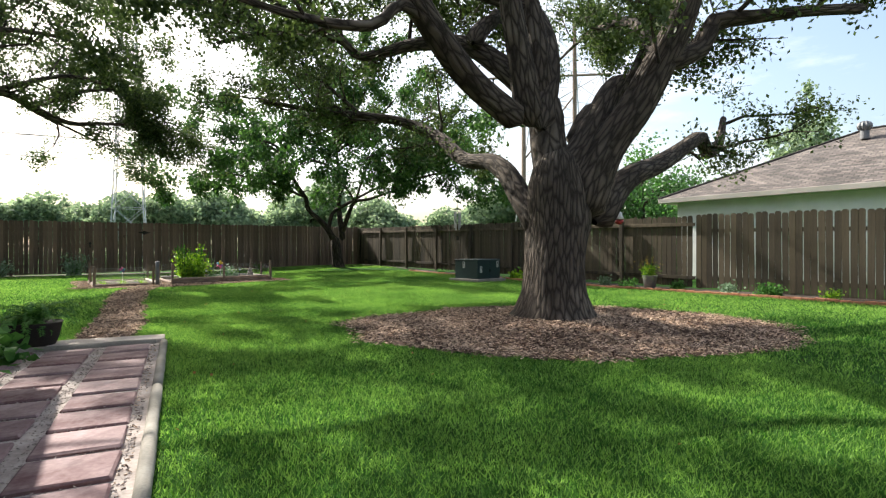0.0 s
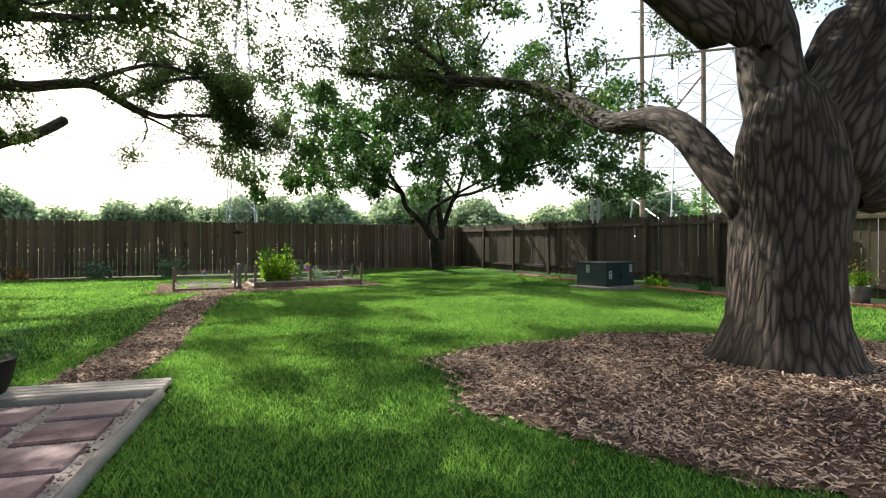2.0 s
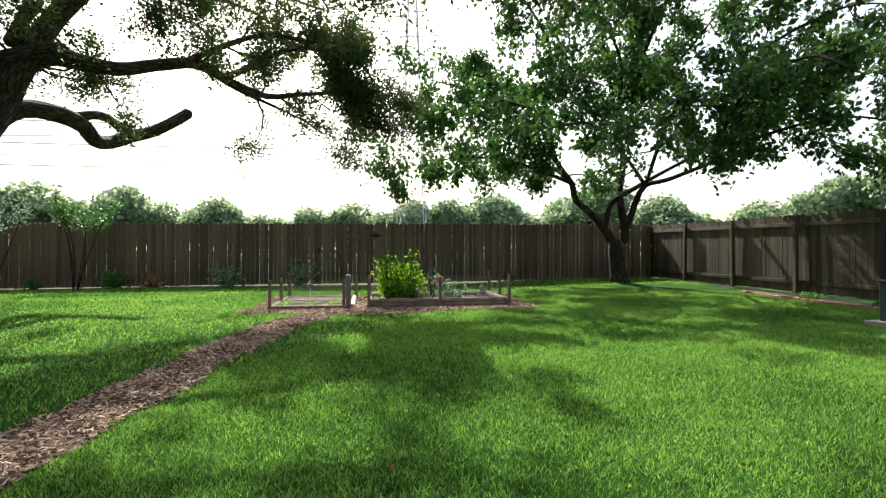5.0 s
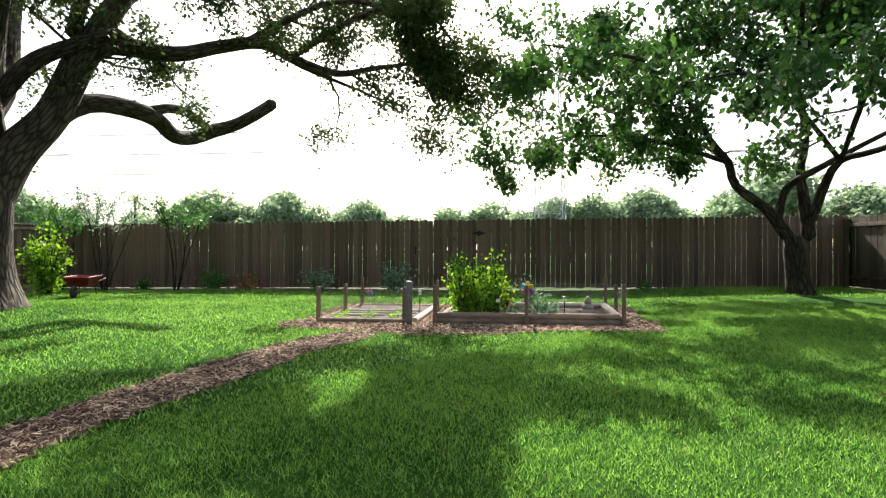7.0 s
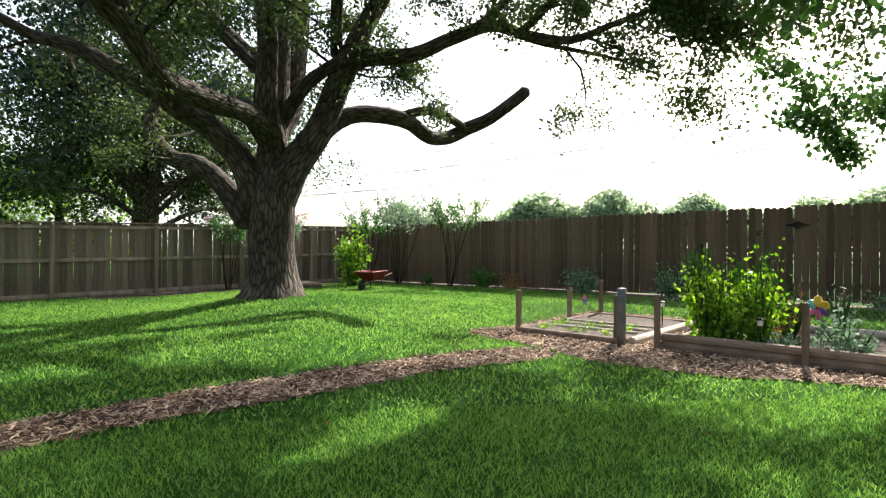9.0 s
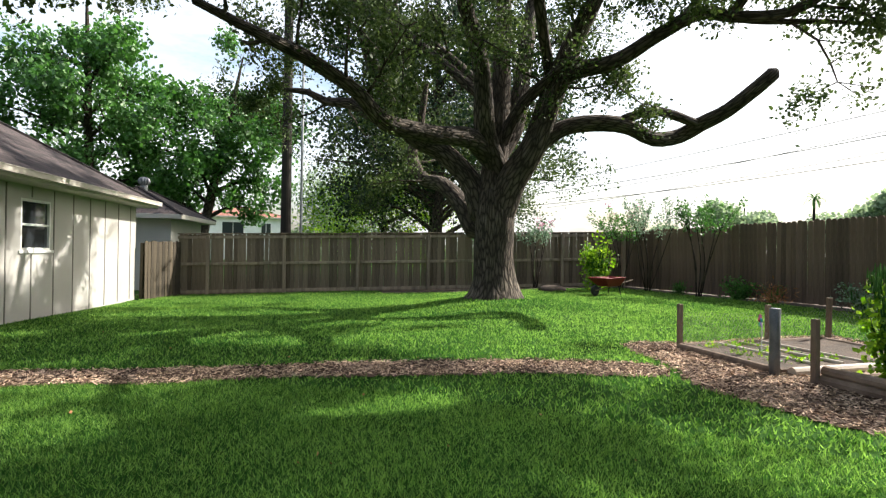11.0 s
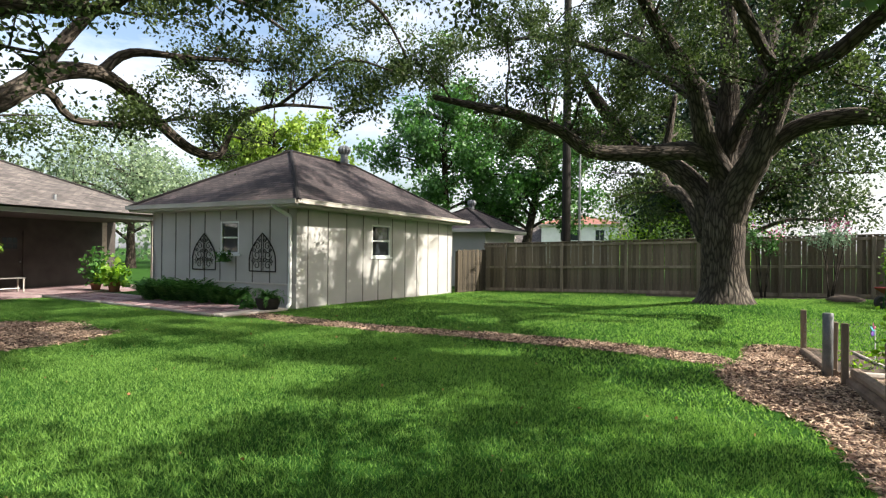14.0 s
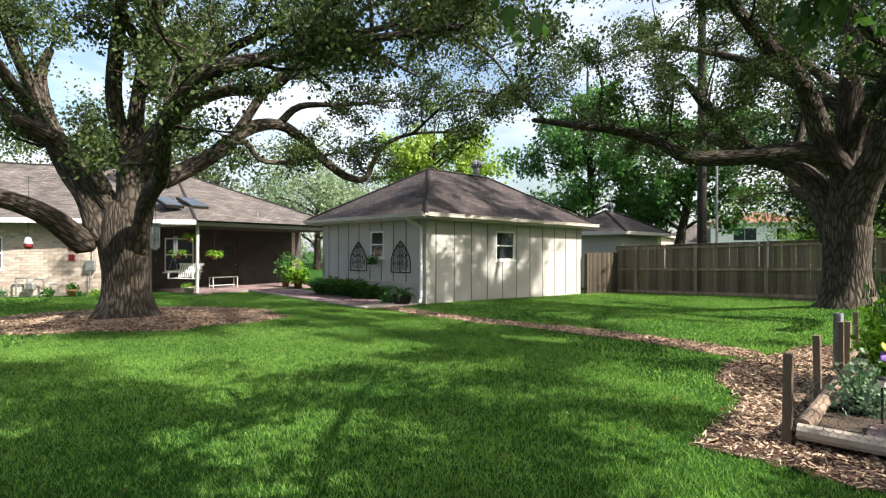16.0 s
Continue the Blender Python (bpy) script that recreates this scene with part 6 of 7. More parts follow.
def fence_ornament():
    x, y = ff_pt(10.3, 0.03)
    root = empty("fence_ornament", Matrix.Translation((x, y, 1.96)) @ Matrix.Rotation(radians(39.3), 4, "Z"), "dark metal diamond ornament screwed to the fence", "wall decoration")
    bm = bmesh.new()
    pts = [(-0.24, 0), (-0.1, 0.035), (0, 0.085), (0.1, 0.035), (0.24, 0), (0.1, -0.035), (0, -0.085), (-0.1, -0.035)]
    a = [bm.verts.new((px, -0.03, pz)) for px, pz in pts]
    b = [bm.verts.new((px, -0.01, pz)) for px, pz in pts]
    bm.faces.new(a)
    bm.faces.new(b[::-1])
    for i in range(8):
        bm.faces.new((a[i - 1], b[i - 1], b[i], a[i]))
    part("plate", bm, M_IRON, root)
    x2, y2 = ff_pt(11.0, 0.03)
    r2 = empty("fence_ornament", Matrix.Translation((x2, y2, 1.78)) @ Matrix.Rotation(radians(39.3), 4, "Z"), "small dark metal scroll nailed to the fence", "wall decoration")
    bm = bmesh.new()
    for k in range(8):
        t, u = k * 0.7, (k + 1) * 0.7
        bar(bm, (0.11 * (1 - k / 9) * math.cos(t), -0.02, 0.09 * (1 - k / 9) * math.sin(t)), (0.11 * (1 - (k + 1) / 9) * math.cos(u), -0.02, 0.09 * (1 - (k + 1) / 9) * math.sin(u)), 0.012, 5)
    part("scroll", bm, M_IRON, r2)
    x3, y3 = ff_pt(12.2, 0.03)
    r3 = empty("gate_latch", Matrix.Translation((x3, y3, 1.45)) @ Matrix.Rotation(radians(39.3), 4, "Z"), "black iron latch on the fence gate", "latch")
    part("plate", block_bm((0.05, 0.03, 0.24), None, 0.006), M_IRON, r3)
    part("bolt", bar_bm((-0.08, -0.03, 0.05), (0.06, -0.03, 0.05), 0.012, 6), M_IRON, r3)


fence_ornament()
for k, (s, d, w, h, n, leaf, mat, lab) in enumerate((
        (15.0, 0.5, 1.1, 0.75, 700, 0.08, M_SAGE, "grey-green shrub at the foot of the fence"), (17.2, 0.5, 0.9, 0.6, 400, 0.12, M_DRY, "dry grassy clump at the foot of the fence"),
        (18.4, 0.45, 0.9, 0.7, 600, 0.08, M_FERN, "dark green shrub at the foot of the fence"), (12.8, 0.55, 1.0, 0.95, 600, 0.10, M_SAGE, "feathery grey-green plant at the fence's foot"),
        (8.9, 0.4, 0.6, 0.5, 250, 0.08, M_SAGE, "small grassy plant by the fence"), (5.6, 0.3, 0.5, 0.35, 250, 0.06, M_FERN, "small plant by the fence"), (20.6, 0.45, 0.7, 0.5, 350, 0.07, M_FERN, "low green plant by the fence"))):
    bush("fence_shrub", *ff_pt(s, d), w, h, n, leaf, mat, lab, 140 + k, "shrub", 16, aspect=0.12 if mat is M_DRY else 0.3, group="shrubs along the far fence")
bush("leafy_shrub", -20.0, 13.1, 1.05, 1.95, 1600, 0.10, M_BRIGHT_LEAF, "bright yellow-green upright shrub by the back corner", 160, "shrub", 24)
# crape myrtles over the corner, thin stems with leafy heads
def thin_tree(x, y, h, w, seed, leaf_mat, label, n=1500, blossom=False, lowest=0.6):
    """A crape myrtle: a few thin bare stems, then upright leafy sprays."""
    rng = np.random.default_rng(seed)
    root = empty("crape_myrtle", Matrix.Translation((x, y, float(land(x, y)) - 0.01)), label, "small tree", "crape myrtles at the fence corner")
    skin, pts, ends = Skin(), [], []
    for k in range(6):
        a = k * 1.05 + rng.uniform(-0.3, 0.3)
        r = w * rng.uniform(0.12, 0.3)
        b = np.array([0.06 * math.cos(a), 0.06 * math.sin(a), 0.0])
        fork = np.array([r * math.cos(a), r * math.sin(a), h * lowest * rng.uniform(0.9, 1.05)])
        mid = (b + fork) / 2 + np.append(rng.normal(size=2) * 0.05, 0)
        skin.add(spline([(*b, 0.02), (*mid, 0.016), (*fork, 0.012)], 0.2), 6)
        for j in range(4):
            d = np.array([math.cos(a), math.sin(a), 0]) * rng.uniform(-0.1, 0.5) + np.append(rng.normal(size=2) * 0.35, 0.9)
            tip = fork + d * h * (1 - lowest) * rng.uniform(0.6, 1.1)
            c = spline([(*fork, 0.009), (*((fork + tip) / 2 + rng.normal(size=3) * 0.06), 0.006), (*tip, 0.002)], 0.12)
            skin.add(c, 4)
            ends.append(tip)
            m = n // 24
            u = rng.uniform(0.05, 1, m) ** 0.8
            pts.append(c[(u * (len(c) - 1)).astype(int), :3] + rng.normal(size=(m, 3)) * 0.075 * (1.3 - 0.7 * u)[:, None])
    skin.make("stem_growth", M_BARK_GREY, root)
    leaf_mesh("foliage", np.concatenate(pts), 0.075, leaf_mat, root, rng, -0.2, 0.34)
    if blossom:
        e = np.array(ends)[rng.integers(0, len(ends) // 2, 150)]
        leaf_mesh("blossom", e + rng.normal(size=(150, 3)) * 0.07, 0.045, M_PINK, root, rng, 0, 0.5)
    return root


thin_tree(-21.6, 13.7, 2.95, 2.2, 171, M_FERN, "crape myrtle with leafy pink-tipped head over the fence corner", 1500, True, 0.62)
thin_tree(-20.6, 14.6, 3.2, 2.4, 172, M_SAGE, "crape myrtle with upright sprays over the fence", 1300, False, 0.6)
thin_tree(-18.7, 16.0, 3.0, 2.2, 175, M_GUM, "crape myrtle leaning over the far fence", 1500, False, 0.66)
thin_tree(-19.9, 9.3, 2.5, 1.6, 173, M_GUM, "thin crape myrtle with pink blossom at the back fence", 1000, True, 0.66)
thin_tree(-20.7, 10.9, 2.4, 1.4, 174, M_SAGE, "thin crape myrtle with fading pink blossom", 800, True, 0.7)


def wheelbarrow():
    root = empty("wheelbarrow", at(-18.3, 13.6, 0.0, -30) @ Matrix.Scale(0.86, 4), "red steel wheelbarrow standing on the lawn's edge", "wheelbarrow")
    bm = bmesh.new()
    lo = [(-0.34, -0.2, 0.34), (0.28, -0.2, 0.34), (0.28, 0.2, 0.34), (-0.34, 0.2, 0.34)]
    hi = [(-0.5, -0.34, 0.62), (0.62, -0.34, 0.60), (0.62, 0.34, 0.60), (-0.5, 0.34, 0.62)]
    a, b = [bm.verts.new(p) for p in lo], [bm.verts.new(p) for p in hi]
    bm.faces.new(a[::-1])
    for i in range(4):
        bm.faces.new((a[i - 1], a[i], b[i], b[i - 1]))
    bmesh.ops.recalc_face_normals(bm, faces=bm.faces)
    tray = part("tray", bm, M_RED, root, "red steel tray")
    md = tray.modifiers.new("thickness", "SOLIDIFY")
    md.thickness = 0.02
    bm = bmesh.new()
    for i in range(4):
        bar(bm, hi[i - 1], hi[i], 0.014, 6)
    part("rim", bm, M_RED, tray)
    for s in (-1, 1):
        part("handle", bar_bm((0.75, s * 0.05, 0.20), (-0.95, s * 0.30, 0.52), 0.02, 8), M_LOG, root, "wooden handle")
        part("leg", bar_bm((-0.30, s * 0.2, 0.36), (-0.36, s * 0.24, 0.0), 0.015, 6), M_IRON, root)
    w = part("wheel", lathe_bm([(0.10, -0.035), (0.16, -0.05), (0.19, 0.0), (0.16, 0.05), (0.10, 0.035)], 20, Matrix.Translation((0.72, 0, 0.19)) @ Matrix.Rotation(radians(90), 4, "X")), M_BLACK, root, "black rubber wheel", True)
    part("hub", cone_bm(0.095, 0.095, 0.06, Matrix.Translation((0.72, 0, 0.19)) @ Matrix.Rotation(radians(90), 4, "X"), 14), M_RED, w)


wheelbarrow()
stone("dirt_mound", -19.8, 11.7, 0.6, 0.25, "low mound of dark dug soil by the fence", 9, M_DIRT, -0.05)


# ---- beside the garage ----
for k in range(11):
    gu, gv = -0.22 - 0.15 * (k % 2) - rnd(0, 0.06), 1.9 + k * 0.34
    q = GARAGE + G_U * gu + G_V * gv
    frond_clump("fern", q.x, q.y, 56, (0.65 if k < 4 else 0.85) + rnd(-0.1, 0.1), M_FERN, "lush green fern growing along the garage wall", seed=200 + k, steep=1.1, arch=0.85, group="ferns along the garage wall")


def trailing_planter(x, y):
    root = empty("planter", at(x, y, 0.02), "dark wire basket planter overflowing with trailing juniper", "planter")
    part("basket", lathe_bm([(0.20, 0.0), (0.26, 0.15), (0.29, 0.30), (0.30, 0.32), (0.24, 0.30)], 16), M_POLE, root, "", True)
    frond_clump("trailing_juniper", x, y, 60, 0.55, M_FERN, "trailing dark green juniper spilling from its planter", "plant", 220, 0.30, arch=1.6, leaflets=18, wide=0.07)


trailing_planter(-4.72, 6.18)
_h = bush("hosta_plant", -4.45, 5.3, 0.4, 0.24, 160, 0.13, M_FERN, "broad-leaved green plant beside the paved walk", 225, "plant", 12)


def side_gate():
    a, b = Vector((-13.25, 0.95)), BACK_END + Vector((-0.05, 0.1))
    picket_fence("gate", a, b, 1.75, -0.2, -0.17, 0.125, 0.012, M_FENCE_GREEN, 3.0, (0.3, 1.4), 0, "old leaning wooden side gate between garage and fence")


side_gate()


# ---- house and patio ----
def poly_bm(faces):
    bm = bmesh.new()
    uvl = bm.loops.layers.uv.new("UVMap")
    for f in faces:
        f = [Vector(p) for p in f]
        fc = bm.faces.new([bm.verts.new(p) for p in f])
        e = (f[1] - f[0]).normalized()
        up = (f[1] - f[0]).cross(f[2] - f[0]).normalized().cross(e)
        for l in fc.loops:
            q = l.vert.co - f[0]
            l[uvl].uv = (q.dot(e) + 2, q.dot(up))
    return bm


P1, P2 = Vector((2.1, 0.2)), Vector((-3.1, -4.35))
PD = (P2 - P1).normalized()
PN = Vector((-PD.y, PD.x))
H_W = Vector((4.3, 0.2))


def house():
    root = empty("house", Matrix.Translation((0, 0, 0)), "single-storey buff brick house with a covered patio", "building")
    # brick wing: bricks in courses on a mortar wall, window at its left
    wall = part("brick_wall", wall_with_hole(10.5, 2.62, 0.2, [(5.1, 0.95, 6.4, 2.1)]), M_MORTAR, root, "buff brick wall")
    wm = Matrix.Translation((H_W.x, H_W.y, 0.0)) @ Matrix.Rotation(radians(-3), 4, "Z")
    flip = wm @ Matrix.Translation((10.5, 0, 0)) @ Matrix.Rotation(radians(180), 4, "Z")
    wall.matrix_local = flip
    sash_window(wall, 5.1, 0.95, 1.3, 1.15)
    pool = []
    for k in range(3):
        bm = block_bm((0.285, 0.02, 0.083), None, 0.004)
        me = bpy.data.meshes.new("brick")
        bm.to_mesh(me)
        bm.free()
        me.materials.append(M_BRICK)
        pool.append(me)
    for r in range(24):
        for c in range(19):
            x = 10.5 - 0.16 - c * 0.297 - (0.148 if r % 2 else 0)
            z = 0.10 + r * 0.095
            if x < 4.6 or z > 2.5 or (4.95 < x < 6.55 and 0.9 < z < 2.15):
                continue
            ob = new("brick", random.choice(pool))
            ob.parent = wall
            ob.location = (x, -0.006 + rnd(-0.002, 0.002), z)
    # patio walls
    b1, b2 = P1 + PN * -3.3, P2 + PN * -3.3
    if (b1 - Vector((0, -9))).length > (P1 + PN * 3.3 - Vector((0, -9))).length:
        b1, b2 = P1 + PN * 3.3, P2 + PN * 3.3
    d = b2 - b1
    L = d.length + 0.6
    # wall and door take the darkened tone, standing in for shade under the roof
    back = part("patio_wall", wall_with_hole(L, 2.62, 0.15, [(0.5, 0.75, 1.75, 2.15), (3.0, 0.05, 3.85, 2.1)]), M_PATIO_SHADE, root, "grey-brown patio wall, darkened in colour for the shade under the roof")
    ang = math.atan2(d.y, d.x)
    mb = Matrix.Translation((b1.x, b1.y, 0.0)) @ Matrix.Rotation(ang, 4, "Z")
    # outer face must look towards the lawn
    out = Vector((math.sin(ang), -math.cos(ang)))
    if out.dot(P1 - b1) < 0:
        mb = Matrix.Translation((b2.x, b2.y, 0.0)) @ Matrix.Rotation(ang + math.pi, 4, "Z")
    back.matrix_local = mb
    sash_window(back, 0.5, 0.75, 1.25, 1.4)
    door = part("door", block_bm((0.85, 0.045, 2.05), Matrix.Translation((3.425, 0.05, 1.075)), 0.004), M_PATIO_SHADE, back, "painted back door with six small panes")
    for i in range(3):
        for j in range(2):
            part("pane", block_bm((0.14, 0.01, 0.18), Matrix.Translation((3.25 + i * 0.17, 0.024, 1.55 + j * 0.21))), M_GLASS, door)
    bmx = bmesh.new()
    bmesh.ops.create_icosphere(bmx, subdivisions=2, radius=0.03, matrix=Matrix.Translation((3.75, 0.0, 1.0)))
    part("knob", bmx, M_GALV, door)
    sd = b1 - H_W
    side = part("wing_side_wall", block_bm((sd.length, 0.15, 2.62), Matrix.Translation((sd.length / 2, 0, 1.31))), M_MORTAR, root)
    side.matrix_local = Matrix.Translation((H_W.x + 0.08, H_W.y - 0.1, 0)) @ Matrix.Rotation(math.atan2(sd.y, sd.x), 4, "Z")
    # outer shell behind
    for a, b in (((12.9, -0.05), (13.2, -12)), ((13.2, -12), (3.0, -12)), ((3.0, -12), (b2.x, b2.y))):
        a, b = Vector(a), Vector(b)
        e = b - a
        w = part("rear_wall", block_bm((e.length, 0.2, 2.62), Matrix.Translation((e.length / 2, 0.1, 1.31))), M_BRICK, root)
        w.matrix_local = Matrix.Translation((a.x, a.y, 0)) @ Matrix.Rotation(math.atan2(e.y, e.x), 4, "Z")
    EL, EC, ER = (13.5, 0.55, 2.72), (1.95, 0.85, 2.72), (-3.5, -4.3, 2.78)
    RL, RR, BK, BL = (13.5, -5.6, 5.5), (4.5, -6.5, 5.4), (2.6, -12.5, 2.72), (13.5, -12.5, 2.72)
    roof = part("roof", poly_bm([(EL, EC, RR, RL)[::1], (EC, ER, RR), (ER, BK, RR), (BK, BL, RL, RR)]), M_SHINGLE_B, root, "grey-brown asphalt shingle roof")
    bm = bmesh.new()
    for a, b in ((EL, EC),):
        a, b = Vector(a), Vector(b)
        e = b - a
        block(bm, (e.length, 0.05, 0.17), Matrix.Translation((a + b) / 2 + Vector((0, 0.01, -0.08))) @ Matrix.Rotation(math.atan2(e.y, e.x), 4, "Z"), 0.006)
        block(bm, (e.length, 0.55, 0.02), Matrix.Translation((a + b) / 2 + Vector((0, -0.28, -0.13))) @ Matrix.Rotation(math.atan2(e.y, e.x), 4, "Z"))
    part("eave_fascia", bm, M_WHITE, roof)
    # ridge and hip course
    bm = bmesh.new()
    for a, b in ((EC, RR), (ER, RR), (RR, RL)):
        a, b = Vector(a), Vector(b)
        n = int((b - a).length / 0.25)
        for k in range(n):
            bar(bm, a.lerp(b, k / n), a.lerp(b, (k + 1.1) / n) + Vector((0, 0, 0.012)), 0.055, 6)
    part("ridge_course", bm, M_SHINGLE_B, roof)
    # skylights on the slope above the patio
    nrm = (Vector(ER) - Vector(EC)).cross(Vector(RR) - Vector(EC)).normalized()
    if nrm.z < 0:
        nrm = -nrm
    e1 = (Vector(ER) - Vector(EC)).normalized()
    up = nrm.cross(e1)
    if up.z < 0:
        up = -up
    for c in ((3.25, -0.45, 3.41), (2.55, -1.25, 3.45)):
        R = Matrix((e1, up, nrm)).transposed().to_4x4()
        m = Matrix.Translation(Vector(c) + nrm * 0.05) @ R
        s = part("skylight", block_bm((0.72, 1.15, 0.12), m, 0.012), M_IRON, roof, "dark-framed glass skylight")
        part("pane", block_bm((0.62, 1.05, 0.02), m @ Matrix.Translation((0, 0, 0.056))), M_GLASS, s)
    part("vent_pipe", cone_bm(0.05, 0.05, 0.35, Matrix.Translation((0.2, -2.0, 3.05)), 10), M_GALV, roof)
    ch = part("chimney", block_bm((0.75, 0.75, 1.6), Matrix.Translation((5.6, -4.4, 5.5)), 0.01), M_BRICK, root, "brick chimney")
    # patio roof, posts and slab
    pc = (b1 + b2) / 2
    q = [(P1.x, P1.y), (P2.x, P2.y), (b2.x, b2.y), (b1.x, b1.y)]
    bm = bmesh.new()
    t = [bm.verts.new((x, y, 2.70)) for x, y in q]
    b = [bm.verts.new((x, y, 2.56)) for x, y in q]
    bm.faces.new(t)
    bm.faces.new(b[::-1])
    for i in range(4):
        bm.faces.new((t[i - 1], b[i - 1], b[i], t[i]))
    bmesh.ops.recalc_face_normals(bm, faces=bm.faces)
    part("patio_roof", bm, M_WHITE, root, "flat white metal patio roof")
    # added dark sheet below the white roof, to keep the patio interior dim
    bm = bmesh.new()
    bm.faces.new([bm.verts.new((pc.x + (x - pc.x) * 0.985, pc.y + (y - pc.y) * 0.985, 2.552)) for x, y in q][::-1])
    lining = part("patio_shade_sheet", bm, M_PATIO_SHADE, root, "added dark sheet under the patio roof that deepens the shade")
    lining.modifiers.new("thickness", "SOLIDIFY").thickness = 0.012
    part("patio_roof_return", block_bm(((P1 - H_W).length + 0.3, 0.04, 0.14), Matrix.Translation(((P1.x + H_W.x) / 2 + 0.1, P1.y + 0.05, 2.63)), 0.006), M_WHITE, root)
    for x, y, mt in ((P1.x - 0.03, P1.y - 0.12, M_WHITE), (P2.x + 0.45, P2.y + 0.22, M_TRIM)):
        z = float(land(x, y))
        part("patio_post", block_bm((0.09, 0.09, 2.58 - z), Matrix.Translation((x, y, (2.58 + z) / 2)) @ Matrix.Rotation(radians(40), 4, "Z"), 0.006), mt, root)
    bm = bmesh.new()
    q2 = [(P1.x - 0.1, P1.y + 0.1), (P2.x - 0.25, P2.y + 0.25), (b2.x, b2.y), (b1.x, b1.y)]
    t = [bm.verts.new((x, y, 0.06)) for x, y in q2]
    b = [bm.verts.new((x, y, -0.15)) for x, y in q2]
    bm.faces.new(t)
    bm.faces.new(b[::-1])
    for i in range(4):
        bm.faces.new((t[i - 1], b[i - 1], b[i], t[i]))
    bmesh.ops.recalc_face_normals(bm, faces=bm.faces)
    slab = part("patio_slab", bm, M_PAVER, root, "red paved patio floor")
    return root, wm


house_root, HOUSE_M = house()


def on_wall(x, z, y=0.0):
    """A pose on the brick wing, x metres from its patio corner."""
    return HOUSE_M @ Matrix.Translation((x, y, z)) @ Matrix.Rotation(radians(180), 4, "Z")


def meter_box():
    root = empty("meter_box", on_wall(1.25, 1.09, 0.1), "grey electric meter box with conduit on brick", "utility box")
    part("box", block_bm((0.30, 0.16, 0.36), None, 0.012), M_GALV, root)
    part("conduit", bar_bm((0.13, -0.04, 0.18), (0.13, -0.04, 1.45), 0.02, 8), M_GALV, root)
    part("conduit", bar_bm((0.0, -0.04, -0.18), (0.0, -0.04, -0.85), 0.02, 8), M_GALV, root)


meter_box()


def gas_pipes():
    root = empty("gas_meter", on_wall(3.1, 0.35, 0.22), "grey gas meter with bent pipes by the wall", "utility box")
    part("meter", block_bm((0.28, 0.2, 0.26), Matrix.Translation((0, 0, 0.02)), 0.04), M_GALV, root)
    bm = bmesh.new()
    for pts in (((-0.1, 0, 0.1), (-0.1, 0, 0.32), (-0.45, 0, 0.32), (-0.45, 0, -0.3)), ((0.1, 0, 0.1), (0.1, 0, 0.26), (0.4, 0, 0.26), (0.4, 0, -0.3)), ((0.62, 0, -0.3), (0.62, 0, 0.1), (0.85, 0, 0.1), (0.85, 0, -0.3))):
        for a, b in zip(pts, pts[1:]):
            bar(bm, a, b, 0.025, 8)
    part("pipe", bm, M_GALV, root)


gas_pipes()


def heart_ornament():
    root = empty("wall_ornament", on_wall(1.9, 1.72, 0.04), "red and white hanging heart plaque on brick", "wall decoration")
    part("board", block_bm((0.20, 0.02, 0.22), Matrix.Translation((0, 0, -0.35)), 0.01), M_RED, root)
    bm = bmesh.new()
    bmesh.ops.create_uvsphere(bm, u_segments=12, v_segments=8, radius=0.12, matrix=Matrix.Translation((0, 0, 0)) @ Matrix.Diagonal((1, 0.35, 1, 1)))
    part("heart", bm, M_RED, root, "", True)
    for s in (-1, 1):
        bm = bmesh.new()
        bmesh.ops.create_uvsphere(bm, u_segments=10, v_segments=6, radius=0.11, matrix=Matrix.Translation((s * 0.10, 0, 0.20)) @ Matrix.Rotation(s * 0.4, 4, "Y") @ Matrix.Diagonal((1.1, 0.3, 0.6, 1)))
        part("wing", bm, M_WHITE, root, "", True)


heart_ornament()


def porch_swing():
    root = empty("porch_swing", Matrix.Translation((2.75, -0.95, 0.55)) @ Matrix.Rotation(radians(150), 4, "Z"), "white slatted wooden porch swing hung on chains", "swing")
    for k in range(6):
        part("seat_slat", block_bm((1.15, 0.07, 0.022), Matrix.Translation((0, -0.2 + k * 0.085, 0)), 0.004), M_WHITE, root)
    for k in range(11):
        part("back_slat", block_bm((0.055, 0.02, 0.5), Matrix.Translation((-0.5 + k * 0.1, 0.30, 0.28)) @ Matrix.Rotation(radians(-14), 4, "X"), 0.004), M_WHITE, root)
    part("top_rail", block_bm((1.2, 0.035, 0.07), Matrix.Translation((0, 0.37, 0.54)), 0.006), M_WHITE, root)
    for s in (-1, 1):
        part("arm", block_bm((0.08, 0.55, 0.03), Matrix.Translation((s * 0.58, 0.02, 0.26)), 0.006), M_WHITE, root)
        part("arm_post", block_bm((0.05, 0.05, 0.26), Matrix.Translation((s * 0.58, -0.2, 0.13)), 0.004), M_WHITE, root)
        bm = bmesh.new()
        bar(bm, (s * 0.6, -0.2, 0.26), (s * 0.6, 0.08, 0.85), 0.006, 5)
        bar(bm, (s * 0.6, 0.33, 0.26), (s * 0.6, 0.08, 0.85), 0.006, 5)
        bar(bm, (s * 0.6, 0.08, 0.85), (s * 0.6, 0.08, 2.02), 0.006, 5)
        part("chain", bm, M_GALV, root)


porch_swing()


